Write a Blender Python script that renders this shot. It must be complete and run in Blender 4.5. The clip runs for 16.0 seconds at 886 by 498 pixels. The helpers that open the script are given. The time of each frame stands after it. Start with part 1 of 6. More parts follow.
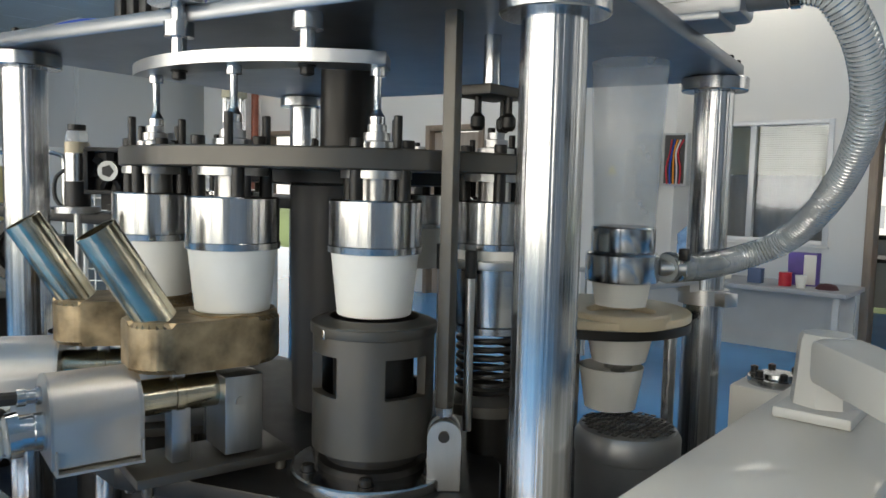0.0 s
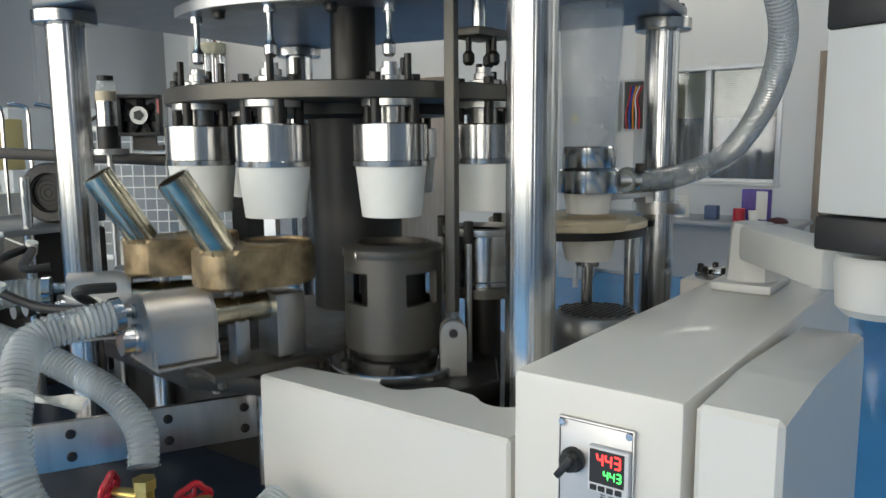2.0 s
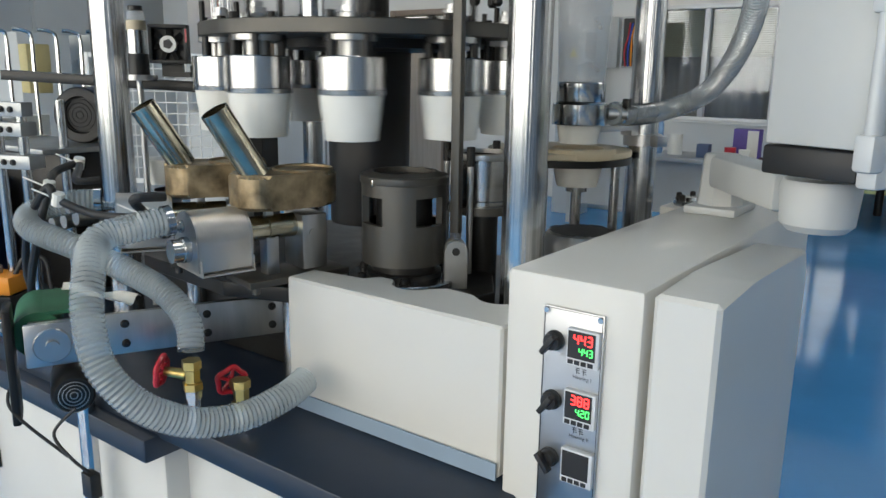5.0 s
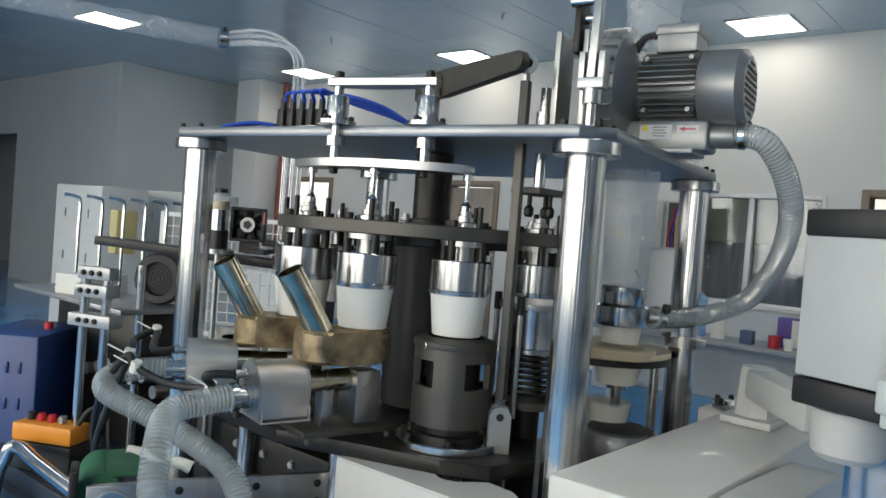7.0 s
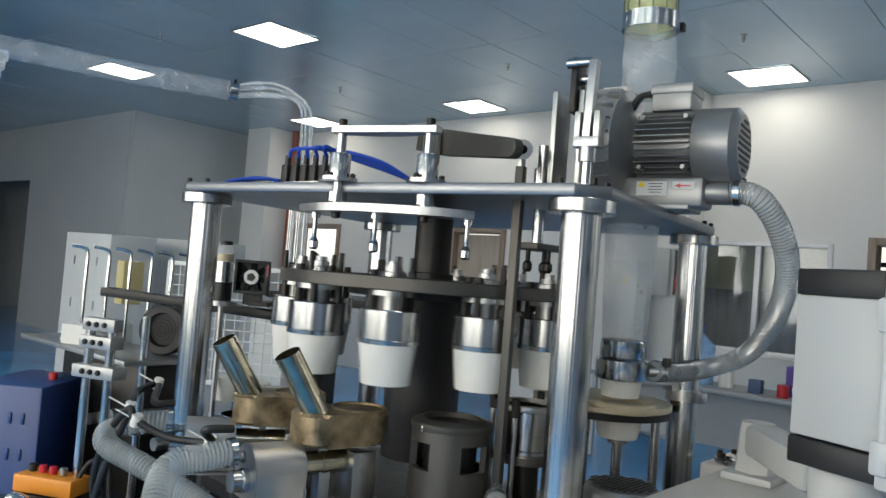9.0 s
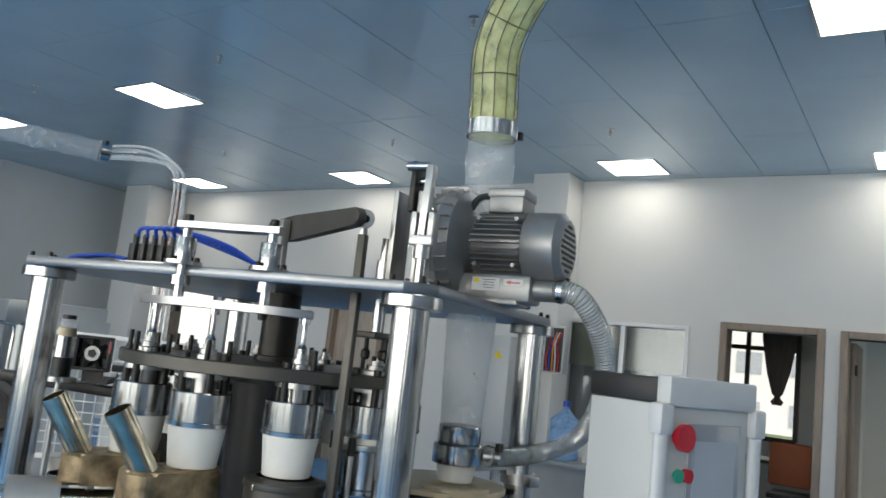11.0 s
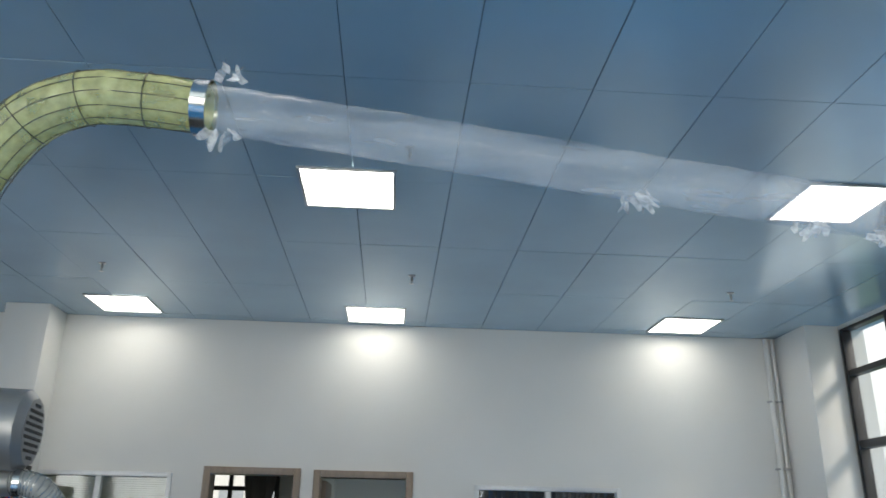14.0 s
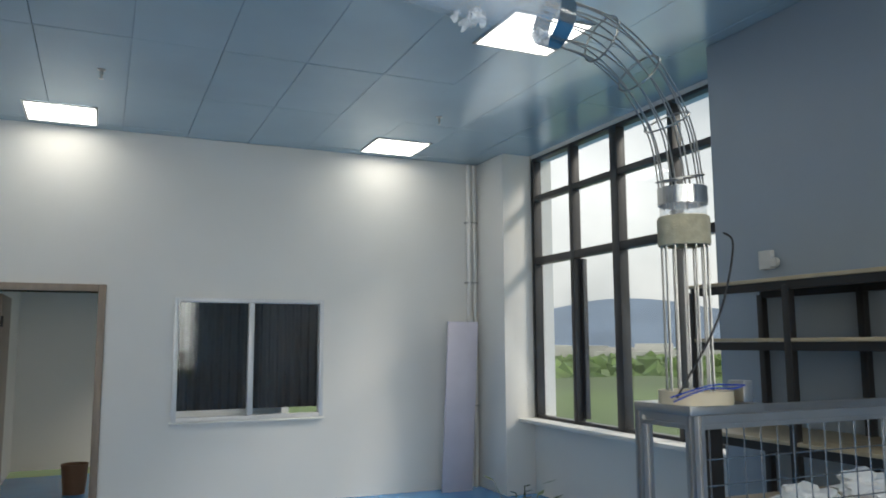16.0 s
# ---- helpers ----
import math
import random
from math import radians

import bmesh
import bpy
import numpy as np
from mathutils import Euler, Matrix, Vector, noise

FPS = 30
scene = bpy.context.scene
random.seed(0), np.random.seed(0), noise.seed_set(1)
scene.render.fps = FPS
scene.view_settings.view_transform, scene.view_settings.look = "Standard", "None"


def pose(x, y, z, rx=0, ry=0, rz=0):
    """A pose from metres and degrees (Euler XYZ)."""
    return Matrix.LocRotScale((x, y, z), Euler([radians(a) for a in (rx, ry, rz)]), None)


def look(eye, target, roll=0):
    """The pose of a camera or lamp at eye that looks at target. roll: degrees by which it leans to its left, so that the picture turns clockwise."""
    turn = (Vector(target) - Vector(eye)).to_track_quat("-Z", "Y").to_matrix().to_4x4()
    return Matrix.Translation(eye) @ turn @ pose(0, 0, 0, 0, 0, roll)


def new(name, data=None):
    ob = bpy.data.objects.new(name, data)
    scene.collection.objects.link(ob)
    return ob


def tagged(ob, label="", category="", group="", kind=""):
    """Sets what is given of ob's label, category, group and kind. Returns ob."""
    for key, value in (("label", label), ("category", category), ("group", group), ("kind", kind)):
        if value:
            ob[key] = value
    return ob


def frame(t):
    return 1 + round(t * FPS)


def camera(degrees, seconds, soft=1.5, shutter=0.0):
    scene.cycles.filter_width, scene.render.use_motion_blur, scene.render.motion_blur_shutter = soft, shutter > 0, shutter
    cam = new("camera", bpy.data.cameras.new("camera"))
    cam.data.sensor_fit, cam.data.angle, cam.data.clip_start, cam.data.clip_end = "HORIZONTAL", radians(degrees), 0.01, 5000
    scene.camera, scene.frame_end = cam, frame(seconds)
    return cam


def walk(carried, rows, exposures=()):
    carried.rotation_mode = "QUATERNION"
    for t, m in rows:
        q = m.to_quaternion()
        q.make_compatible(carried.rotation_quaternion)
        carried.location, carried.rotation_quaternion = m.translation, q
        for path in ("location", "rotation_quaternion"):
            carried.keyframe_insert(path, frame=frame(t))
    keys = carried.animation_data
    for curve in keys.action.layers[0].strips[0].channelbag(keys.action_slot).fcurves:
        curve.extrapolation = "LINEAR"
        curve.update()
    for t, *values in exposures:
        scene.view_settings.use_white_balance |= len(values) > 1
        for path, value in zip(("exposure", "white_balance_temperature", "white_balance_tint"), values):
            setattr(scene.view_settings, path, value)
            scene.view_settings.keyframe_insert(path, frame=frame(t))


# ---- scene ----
cam = camera(59.8, 16.0, shutter=0.2)
PATH = [
    (0, (1.143, -0.542, 1.46), (-0.125, 0.995, 1.288), 1.4),
    (0.5, (1.228, -0.646, 1.431), (-0.067, 0.872, 1.299), 0.7),
    (1, (1.27, -0.705, 1.435), (-0.014, 0.817, 1.253), 0.4),
    (1.5, (1.259, -0.741, 1.415), (0.026, 0.819, 1.197), -0.1),
    (2, (1.252, -0.771, 1.41), (0.063, 0.812, 1.129), -0.4),
    (2.5, (1.238, -0.812, 1.389), (0.102, 0.799, 1.055), -1.0),
    (3, (1.233, -0.866, 1.366), (0.148, 0.766, 0.967), -0.7),
    (3.2, (1.238, -0.88, 1.359), (0.168, 0.756, 0.934), -0.7),
    (5.5, (1.364, -0.946, 1.426), (0.169, 0.597, 0.99), 1.4),
    (6.5, (1.377, -1.008, 1.457), (0.111, 0.534, 1.309), 4.1),
    (7, (1.385, -1.011, 1.49), (0.099, 0.52, 1.443), 4.5),
    (7.5, (1.397, -1.016, 1.506), (0.102, 0.508, 1.522), 4.7),
    (8.1, (1.404, -1.016, 1.506), (0.092, 0.493, 1.557), 4.4),
    (10.5, (1.486, -1.019, 1.542), (0.282, 0.568, 1.72), 6.0),
    (11, (1.535, -1.022, 1.562), (0.452, 0.638, 1.83), 6.3),
    (11.5, (1.523, -0.985, 1.588), (0.606, 0.756, 1.944), 6.1),
    (12.5, (1.489, -1.024, 1.645), (0.952, 0.815, 2.219), 4.9),
    (13, (1.502, -1.033, 1.667), (1.168, 0.827, 2.323), 3.8),
    (13.5, (1.523, -1.037, 1.671), (1.413, 0.836, 2.362), 2.5),
    (14, (1.541, -1.04, 1.662), (1.654, 0.838, 2.341), 1.2),
    (14.5, (1.552, -1.021, 1.653), (1.877, 0.853, 2.271), 0.2),
    (15, (1.581, -0.989, 1.644), (2.08, 0.876, 2.167), -0.2),
    (15.5, (1.655, -0.953, 1.633), (2.304, 0.896, 2.033), -0.2),
    (16, (1.74, -0.946, 1.605), (2.544, 0.869, 1.848), -0.3),
]
walk(cam, [(t, look(eye, target, roll)) for t, eye, target, roll in PATH],
     [(0, 0.98, 7350, 10), (3, 0.86, 7150, 9), (5.5, 0.86, 7050, 9), (8, 0.70, 7100, 9), (10.5, 0.84, 7000, 9), (12.5, 0.60, 6900, 8), (13.5, 0.76, 6900, 8), (15, 0.44, 7000, 8), (16, 0.46, 7000, 8)])

# ---- world, sun, exposure ----
w = bpy.data.worlds.new("sky")
scene.world = w
w.use_nodes = True
wn = w.node_tree.nodes
sky = wn.new("ShaderNodeTexSky")
sky.sky_type = "NISHITA"
sky.sun_disc = False
sky.sun_elevation, sky.sun_rotation = radians(38), radians(120)
sky.air_density, sky.dust_density = 1.6, 3.0
cloud, cmix = wn.new("ShaderNodeTexNoise"), wn.new("ShaderNodeMix")
cloud.inputs["Scale"].default_value, cloud.inputs["Detail"].default_value = 2.2, 7
cramp = wn.new("ShaderNodeValToRGB")
cramp.color_ramp.elements[0].color, cramp.color_ramp.elements[1].color = (3.2, 3.5, 3.8, 1), (7.8, 7.8, 7.8, 1)
cramp.color_ramp.elements[0].position, cramp.color_ramp.elements[1].position = 0.35, 0.6
cmix.data_type = "RGBA"
cmix.inputs[0].default_value = 0.85
w.node_tree.links.new(cloud.outputs[0], cramp.inputs[0])
w.node_tree.links.new(sky.outputs[0], cmix.inputs[6])
w.node_tree.links.new(cramp.outputs[0], cmix.inputs[7])
w.node_tree.links.new(cmix.outputs[2], wn["Background"].inputs[0])
wn["Background"].inputs[1].default_value = 0.13
sun = new("sun", bpy.data.lights.new("sun", "SUN"))
sun.data.energy, sun.data.angle, sun.data.color = 1.5, radians(12), (1.0, 0.95, 0.88)
sun.matrix_world = look((20, -12, 18), (0, 0, 0))
for k, x in enumerate((-7.6, -4.2, -0.8, 2.6)):
    wl = new("window_light", bpy.data.lights.new("window_light", "AREA"))
    wl.data.shape, wl.data.size, wl.data.size_y = "RECTANGLE", 2.7, 2.4
    wl.data.energy, wl.data.color = 60, (1.0, 0.985, 0.95)
    wl.matrix_world = look((x, -6.03, 2.2), (x, 0.0, 0.7))
el = new("window_light", bpy.data.lights.new("window_light", "AREA"))
el.data.shape, el.data.size, el.data.size_y = "RECTANGLE", 3.1, 2.7
el.data.energy, el.data.color = 10, (0.97, 0.99, 1.0)
el.matrix_world = look((6.03, 4.81, 2.23), (1.0, 3.6, 0.0))


# ---- materials ----
def mat(name, color, rough=0.5, metal=0.0, vary=0.08, scale=6.0, bump=0.0, bscale=60.0, stretch=(1, 1, 1), coat=0.0, rvary=0.0):
    m = bpy.data.materials.new(name)
    m.use_nodes = True
    nt = m.node_tree
    N, L = nt.nodes, nt.links
    b = N["Principled BSDF"]
    b.inputs["Roughness"].default_value = rough
    b.inputs["Metallic"].default_value = metal
    b.inputs["Coat Weight"].default_value = coat
    tc, mp, nz = N.new("ShaderNodeTexCoord"), N.new("ShaderNodeMapping"), N.new("ShaderNodeTexNoise")
    mp.inputs["Scale"].default_value = stretch
    nz.inputs["Scale"].default_value, nz.inputs["Detail"].default_value = scale, 6
    L.new(tc.outputs["Object"], mp.inputs[0])
    L.new(mp.outputs[0], nz.inputs["Vector"])
    rp = N.new("ShaderNodeValToRGB")
    c = np.array(color[:3])
    rp.color_ramp.elements[0].position, rp.color_ramp.elements[1].position = 0.32, 0.68
    rp.color_ramp.elements[0].color = (*np.clip(c * (1 - vary), 0, 1), 1)
    rp.color_ramp.elements[1].color = (*np.clip(c * (1 + vary), 0, 1), 1)
    L.new(nz.outputs[0], rp.inputs[0])
    L.new(rp.outputs[0], b.inputs["Base Color"])
    if rvary:
        n3, r3 = N.new("ShaderNodeTexNoise"), N.new("ShaderNodeMapRange")
        n3.inputs["Scale"].default_value, n3.inputs["Detail"].default_value = scale * 2.7, 5
        L.new(mp.outputs[0], n3.inputs["Vector"])
        r3.inputs["To Min"].default_value, r3.inputs["To Max"].default_value = max(0.02, rough - rvary), rough + rvary
        L.new(n3.outputs[0], r3.inputs[0])
        L.new(r3.outputs[0], b.inputs["Roughness"])
    if bump:
        n2, bp = N.new("ShaderNodeTexNoise"), N.new("ShaderNodeBump")
        n2.inputs["Scale"].default_value, n2.inputs["Detail"].default_value = bscale, 4
        L.new(mp.outputs[0], n2.inputs["Vector"])
        bp.inputs["Strength"].default_value, bp.inputs["Distance"].default_value = bump, 0.002
        L.new(n2.outputs[0], bp.inputs["Height"])
        L.new(bp.outputs[0], b.inputs["Normal"])
    return m


def glow(name, color, strength):
    m = mat(name, color, 0.5)
    b = m.node_tree.nodes["Principled BSDF"]
    b.inputs["Emission Color"].default_value = (*color, 1)
    b.inputs["Emission Strength"].default_value = strength
    return m


def clear(name, color, rough, alpha, haze=0.0, scale=26, relief=0.1, stretch=(1, 1, 1)):
    """A clear skin: a mix of see-through and glossy plastic."""
    m = bpy.data.materials.new(name)
    m.use_nodes = True
    N, L = m.node_tree.nodes, m.node_tree.links
    b, out = N["Principled BSDF"], N["Material Output"]
    b.inputs["Base Color"].default_value = (*color, 1)
    b.inputs["Roughness"].default_value = rough
    tr, mx = N.new("ShaderNodeBsdfTransparent"), N.new("ShaderNodeMixShader")
    tr.inputs[0].default_value = (*[0.6 + 0.4 * c for c in color], 1)
    nz, tc, rg = N.new("ShaderNodeTexNoise"), N.new("ShaderNodeTexCoord"), N.new("ShaderNodeMapRange")
    nz.inputs["Scale"].default_value, nz.inputs["Detail"].default_value = scale, 8
    mp = N.new("ShaderNodeMapping")
    mp.inputs["Scale"].default_value = stretch
    L.new(tc.outputs["Object"], mp.inputs[0])
    L.new(mp.outputs[0], nz.inputs["Vector"])
    rg.inputs["From Min"].default_value, rg.inputs["From Max"].default_value = 0.3, 0.7
    rg.inputs["To Min"].default_value, rg.inputs["To Max"].default_value = max(0, alpha - haze), alpha + haze
    L.new(nz.outputs[0], rg.inputs[0])
    L.new(rg.outputs[0], mx.inputs[0])
    bp = N.new("ShaderNodeBump")
    bp.inputs["Strength"].default_value, bp.inputs["Distance"].default_value = relief, 0.003
    L.new(nz.outputs[0], bp.inputs["Height"])
    L.new(bp.outputs[0], b.inputs["Normal"])
    L.new(tr.outputs[0], mx.inputs[1])
    L.new(b.outputs[0], mx.inputs[2])
    L.new(mx.outputs[0], out.inputs[0])
    return m


CHROME = mat("chrome", (0.54, 0.55, 0.56), 0.19, 1.0, 0.05, 8, stretch=(1, 1, 0.15), rvary=0.05)
POSTCHROME = mat("drawn_chrome", (0.52, 0.53, 0.54), 0.17, 1.0, 0.34, 130, 1.0, 150, (1, 1, 0.003))
# upright light and dark streaks in the colour imitate reflections on the moulds
MOULDSTEEL = mat("mould_steel_reflection_streaks", (0.46, 0.465, 0.47), 0.19, 1.0, 0.22, 90, 0.30, 110, (1, 1, 0.01))
PLATE = mat("ground_steel_plate", (0.29, 0.30, 0.315), 0.40, 1.0, 0.08, 7, 0.04, 160, rvary=0.08)
POLISH = mat("turned_steel", (0.46, 0.465, 0.47), 0.22, 1.0, 0.12, 5, 0.04, 300, (1, 1, 12), rvary=0.06)
STEEL = mat("brushed_steel", (0.44, 0.44, 0.43), 0.36, 1.0, 0.10, 10, 0.05, 200, (1, 6, 1), rvary=0.08)
ALU = mat("milled_aluminium", (0.46, 0.465, 0.47), 0.36, 1.0, 0.07, 7, 0.03, 160, rvary=0.08)
ANOD = mat("matt_aluminium_casting", (0.33, 0.34, 0.34), 0.42, 0.75, 0.10, 18, 0.08, 400, rvary=0.06)
BLACKOX = mat("black_oxide_steel", (0.017, 0.0165, 0.016), 0.42, 0.4, 0.18, 9, 0.05, 240, rvary=0.10)
DARKPLATE = mat("burnished_dark_steel", (0.085, 0.080, 0.071), 0.42, 0.6, 0.14, 7, 0.05, 260, rvary=0.10)
RUBBER = mat("black_rubber", (0.018, 0.018, 0.019), 0.55, 0, 0.1, 30)
BLACK = mat("black_plastic", (0.012, 0.012, 0.013), 0.48, 0, 0.1, 20)
PAPER = mat("white_paper_board", (0.76, 0.745, 0.69), 0.75, 0, 0.02, 30, 0.1, 180)
CREAM = mat("cream_powder_coat", (0.62, 0.605, 0.565), 0.36, 0, 0.025, 4, 0.10, 900, coat=0.12)
GREYCOAT = mat("grey_powder_coat", (0.47, 0.48, 0.47), 0.45, 0, 0.04, 5, 0.08, 700)
SATIN = mat("satin_stainless", (0.52, 0.50, 0.47), 0.40, 0.95, 0.08, 12, 0.06, 300)
MOTORGREY = mat("silver_motor_paint", (0.28, 0.285, 0.29), 0.36, 0.6, 0.08, 14, 0.10, 300)
BLUEFLOOR = mat("blue_epoxy", (0.06, 0.29, 0.61), 0.10, 0, 0.10, 1.3, 0.04, 12, rvary=0.05)
WALLW = mat("white_wall_paint", (0.70, 0.695, 0.67), 0.6, 0, 0.03, 0.8, 0.06, 40)
# white darkened to grey, so the panel walls' shade sits in the colour
SHADEW = mat("shaded_white_panel", (0.50, 0.52, 0.52), 0.3, 0, 0.03, 1.2)
# the partition's shadow tone is part of this blue-grey base colour
SHADEBLUEW = mat("blue_shaded_wall", (0.26, 0.31, 0.36), 0.6, 0, 0.04, 1.0, 0.05, 40)
CEIL = mat("blue_grey_ceiling_panel", (0.46, 0.585, 0.645), 0.22, 0.25, 0.08, 0.7, 0.6, 2.4)
DOORF = mat("brown_door_frame", (0.26, 0.20, 0.155), 0.45, 0, 0.12, 5, stretch=(6, 6, 1))
BRASSPOT = mat("heat_tinted_brass", (0.30, 0.225, 0.135), 0.42, 0.8, 0.55, 26, 0.12, 90, rvary=0.12)
TINTTUBE = mat("heat_tinted_steel", (0.50, 0.46, 0.36), 0.2, 1.0, 0.30, 9, stretch=(1, 1, 3), rvary=0.08)
BRASS = mat("brass", (0.56, 0.40, 0.14), 0.28, 1.0, 0.12, 30)
RED = mat("red_enamel", (0.50, 0.02, 0.035), 0.3, 0, 0.12, 25)
WOODMOLD = mat("pale_resin", (0.62, 0.52, 0.36), 0.5, 0, 0.06, 12)
BLUEMACH = mat("dark_blue_paint", (0.015, 0.055, 0.20), 0.35, 0, 0.1, 6)
NAVY = mat("navy_painted_top", (0.014, 0.024, 0.042), 0.4, 0, 0.15, 5, rvary=0.08)
ORANGE = mat("orange_plastic", (0.80, 0.28, 0.02), 0.4, 0, 0.05, 10)
BLUETUBE = mat("blue_air_line", (0.01, 0.06, 0.42), 0.3, 0, 0.1, 10)
GREEN = mat("green_belt", (0.02, 0.13, 0.06), 0.5, 0, 0.2, 12)
GLASS = clear("window_glass", (0.85, 0.9, 0.95), 0.02, 0.045)
GLASS.node_tree.nodes["Principled BSDF"].inputs["Metallic"].default_value = 1.0
FILM = clear("clear_film", (0.90, 0.93, 0.96), 0.05, 0.18, 0.13, 13, 1.0, (0.3, 1.6, 1.6))
SCRAP = clear("crumpled_film", (0.92, 0.94, 0.96), 0.12, 0.40, 0.2, 60, 0.5)
YFILM = clear("yellow_film", (0.78, 0.79, 0.40), 0.09, 0.40, 0.16, 24, 1.0)
ACRYL = clear("clear_acrylic", (0.92, 0.94, 0.95), 0.06, 0.24, 0.05, 12)
PVC = clear("clear_hose", (0.60, 0.645, 0.655), 0.05, 0.36, 0.05, 8, 0.05)
LIGHTPANEL = glow("light_panel", (1.0, 0.98, 0.94), 4.5)
REDLED = glow("red_digits", (1.0, 0.03, 0.03), 3.0)
GREENLED = glow("green_digits", (0.05, 0.9, 0.15), 1.6)
CURTAIN = mat("brown_grey_curtain", (0.11, 0.10, 0.092), 0.8, 0, 0.15, 8, stretch=(4, 4, 0.3))


# ---- mesh helpers ----
def bx(bm, c, s, m=None, bev=0.0):
    """A box with its centre and size, its edges bevelled."""
    r = bmesh.ops.create_cube(bm, size=1)
    vs = r["verts"]
    bmesh.ops.scale(bm, vec=s, verts=vs)
    if bev:
        es = list({e for v in vs for e in v.link_edges})
        vs = list({v for f in bmesh.ops.bevel(bm, geom=es, offset=bev, segments=2, profile=0.5, affect="EDGES")["faces"] for v in f.verts} | {v for v in vs if v.is_valid})
    bmesh.ops.translate(bm, vec=c, verts=vs)
    if m is not None:
        bmesh.ops.transform(bm, matrix=m, verts=vs)
    return vs


def rev(bm, prof, base=(0, 0, 0), axis=(0, 0, 1), n=40, sharp=True):
    """A turned body: prof is a list of (radius, height along the axis)."""
    q = Vector((0, 0, 1)).rotation_difference(Vector(axis).normalized()).to_matrix()
    rings = []
    for r, h in prof:
        if r < 1e-6:
            rings.append([bm.verts.new(Vector(base) + q @ Vector((0, 0, h)))])
        else:
            rings.append([bm.verts.new(Vector(base) + q @ Vector((r * math.cos(2 * math.pi * i / n), r * math.sin(2 * math.pi * i / n), h))) for i in range(n)])
    for a, b in zip(rings, rings[1:]):
        for i in range(n):
            j = (i + 1) % n
            if len(a) == 1 and len(b) == 1:
                continue
            if len(a) == 1:
                bm.faces.new((a[0], b[i], b[j])[::-1])
            elif len(b) == 1:
                bm.faces.new((a[i], a[j], b[0]))
            else:
                bm.faces.new((a[i], a[j], b[j], b[i]))


def cyl(bm, p0, p1, r, n=24, bev=0.0, r2=None):
    p0, p1 = Vector(p0), Vector(p1)
    h = (p1 - p0).length
    r2 = r if r2 is None else r2
    pr = [(0, 0), (r - bev, 0), (r, bev), (r2, h - bev), (r2 - bev, h), (0, h)] if bev else [(0, 0), (r, 0), (r2, h), (0, h)]
    rev(bm, pr, p0, p1 - p0, n)


def hexbolt(bm, p, r=0.007, h=0.008, axis=(0, 0, 1)):
    a = Vector(axis).normalized()
    p = Vector(p)
    cyl(bm, p, p + a * 0.002, r * 1.25, 14)
    cyl(bm, p + a * 0.002, p + a * h, r, 12, 0.0008)
    cyl(bm, p + a * (h + 0.0002), p + a * (h + 0.0012), r * 0.55, 6)


def spline(pts, steps=10):
    """A smooth line through the points."""
    P = [Vector(p) for p in pts]
    out = []
    for i in range(len(P) - 1):
        a, b, c, d = P[max(i - 1, 0)], P[i], P[i + 1], P[min(i + 2, len(P) - 1)]
        for k in range(steps):
            t = k / steps
            out.append(0.5 * ((2 * b) + (c - a) * t + (2 * a - 5 * b + 4 * c - d) * t * t + (3 * b - a - 3 * c + d) * t ** 3))
    return out + [P[-1]]


def sweep(bm, line, r, n=12, ribs=0.0, pitch=0.008, capped=True, wob=0.0):
    """A round pipe along a line; ribs: how far its windings stand out."""
    if ribs:
        L, acc = [line[0]], 0.0
        step = pitch / 4
        for a, b in zip(line, line[1:]):
            d = (b - a).length
            while acc + step <= d:
                acc += step
                L.append(a.lerp(b, acc / d))
            acc -= d
        line = L
    t0 = (line[1] - line[0]).normalized()
    u = t0.orthogonal().normalized()
    rings = []
    for i, p in enumerate(line):
        t = (line[min(i + 1, len(line) - 1)] - line[max(i - 1, 0)]).normalized()
        u = (u - t * u.dot(t)).normalized()
        v = t.cross(u)
        rr = r + (ribs * (0.5 + 0.5 * math.cos(math.pi * i / 2)) if ribs else 0)
        if wob:
            rr += wob * noise.noise(p * 18)
        rings.append([bm.verts.new(p + (u * math.cos(2 * math.pi * k / n) + v * math.sin(2 * math.pi * k / n)) * rr) for k in range(n)])
    for a, b in zip(rings, rings[1:]):
        for k in range(n):
            bm.faces.new((a[k], a[(k + 1) % n], b[(k + 1) % n], b[k]))
    if capped:
        bm.faces.new(rings[0][::-1])
        bm.faces.new(rings[-1])


def prism(bm, poly, z0, z1, m=None, bev=0.0):
    """An upright plate with an outline in x and y."""
    lo = [bm.verts.new((x, y, z0)) for x, y in poly]
    hi = [bm.verts.new((x, y, z1)) for x, y in poly]
    n = len(poly)
    fs = [bm.faces.new(lo[::-1]), bm.faces.new(hi)]
    fs += [bm.faces.new((lo[i], lo[(i + 1) % n], hi[(i + 1) % n], hi[i])) for i in range(n)]
    vs = lo + hi
    if bev:
        es = list({e for v in vs for e in v.link_edges})
        r = bmesh.ops.bevel(bm, geom=es, offset=bev, segments=1, affect="EDGES")
        vs = list({v for f in r["faces"] for v in f.verts} | {v for v in vs if v.is_valid})
    if m is not None:
        bmesh.ops.transform(bm, matrix=m, verts=vs)


def smooth(me, angle=35):
    for p in me.polygons:
        p.use_smooth = True
    me.set_sharp_from_angle(angle=radians(angle))


def part(name, bm, material, parent=None, label=""):
    """Links a bmesh as one mesh object under a thing or a part."""
    bmesh.ops.recalc_face_normals(bm, faces=bm.faces)
    me = bpy.data.meshes.new(name)
    bm.to_mesh(me)
    bm.free()
    smooth(me)
    me.materials.append(material)
    ob = new(name, me)
    if parent is not None:
        ob.parent = parent
    if label:
        ob["label"] = label
    return ob


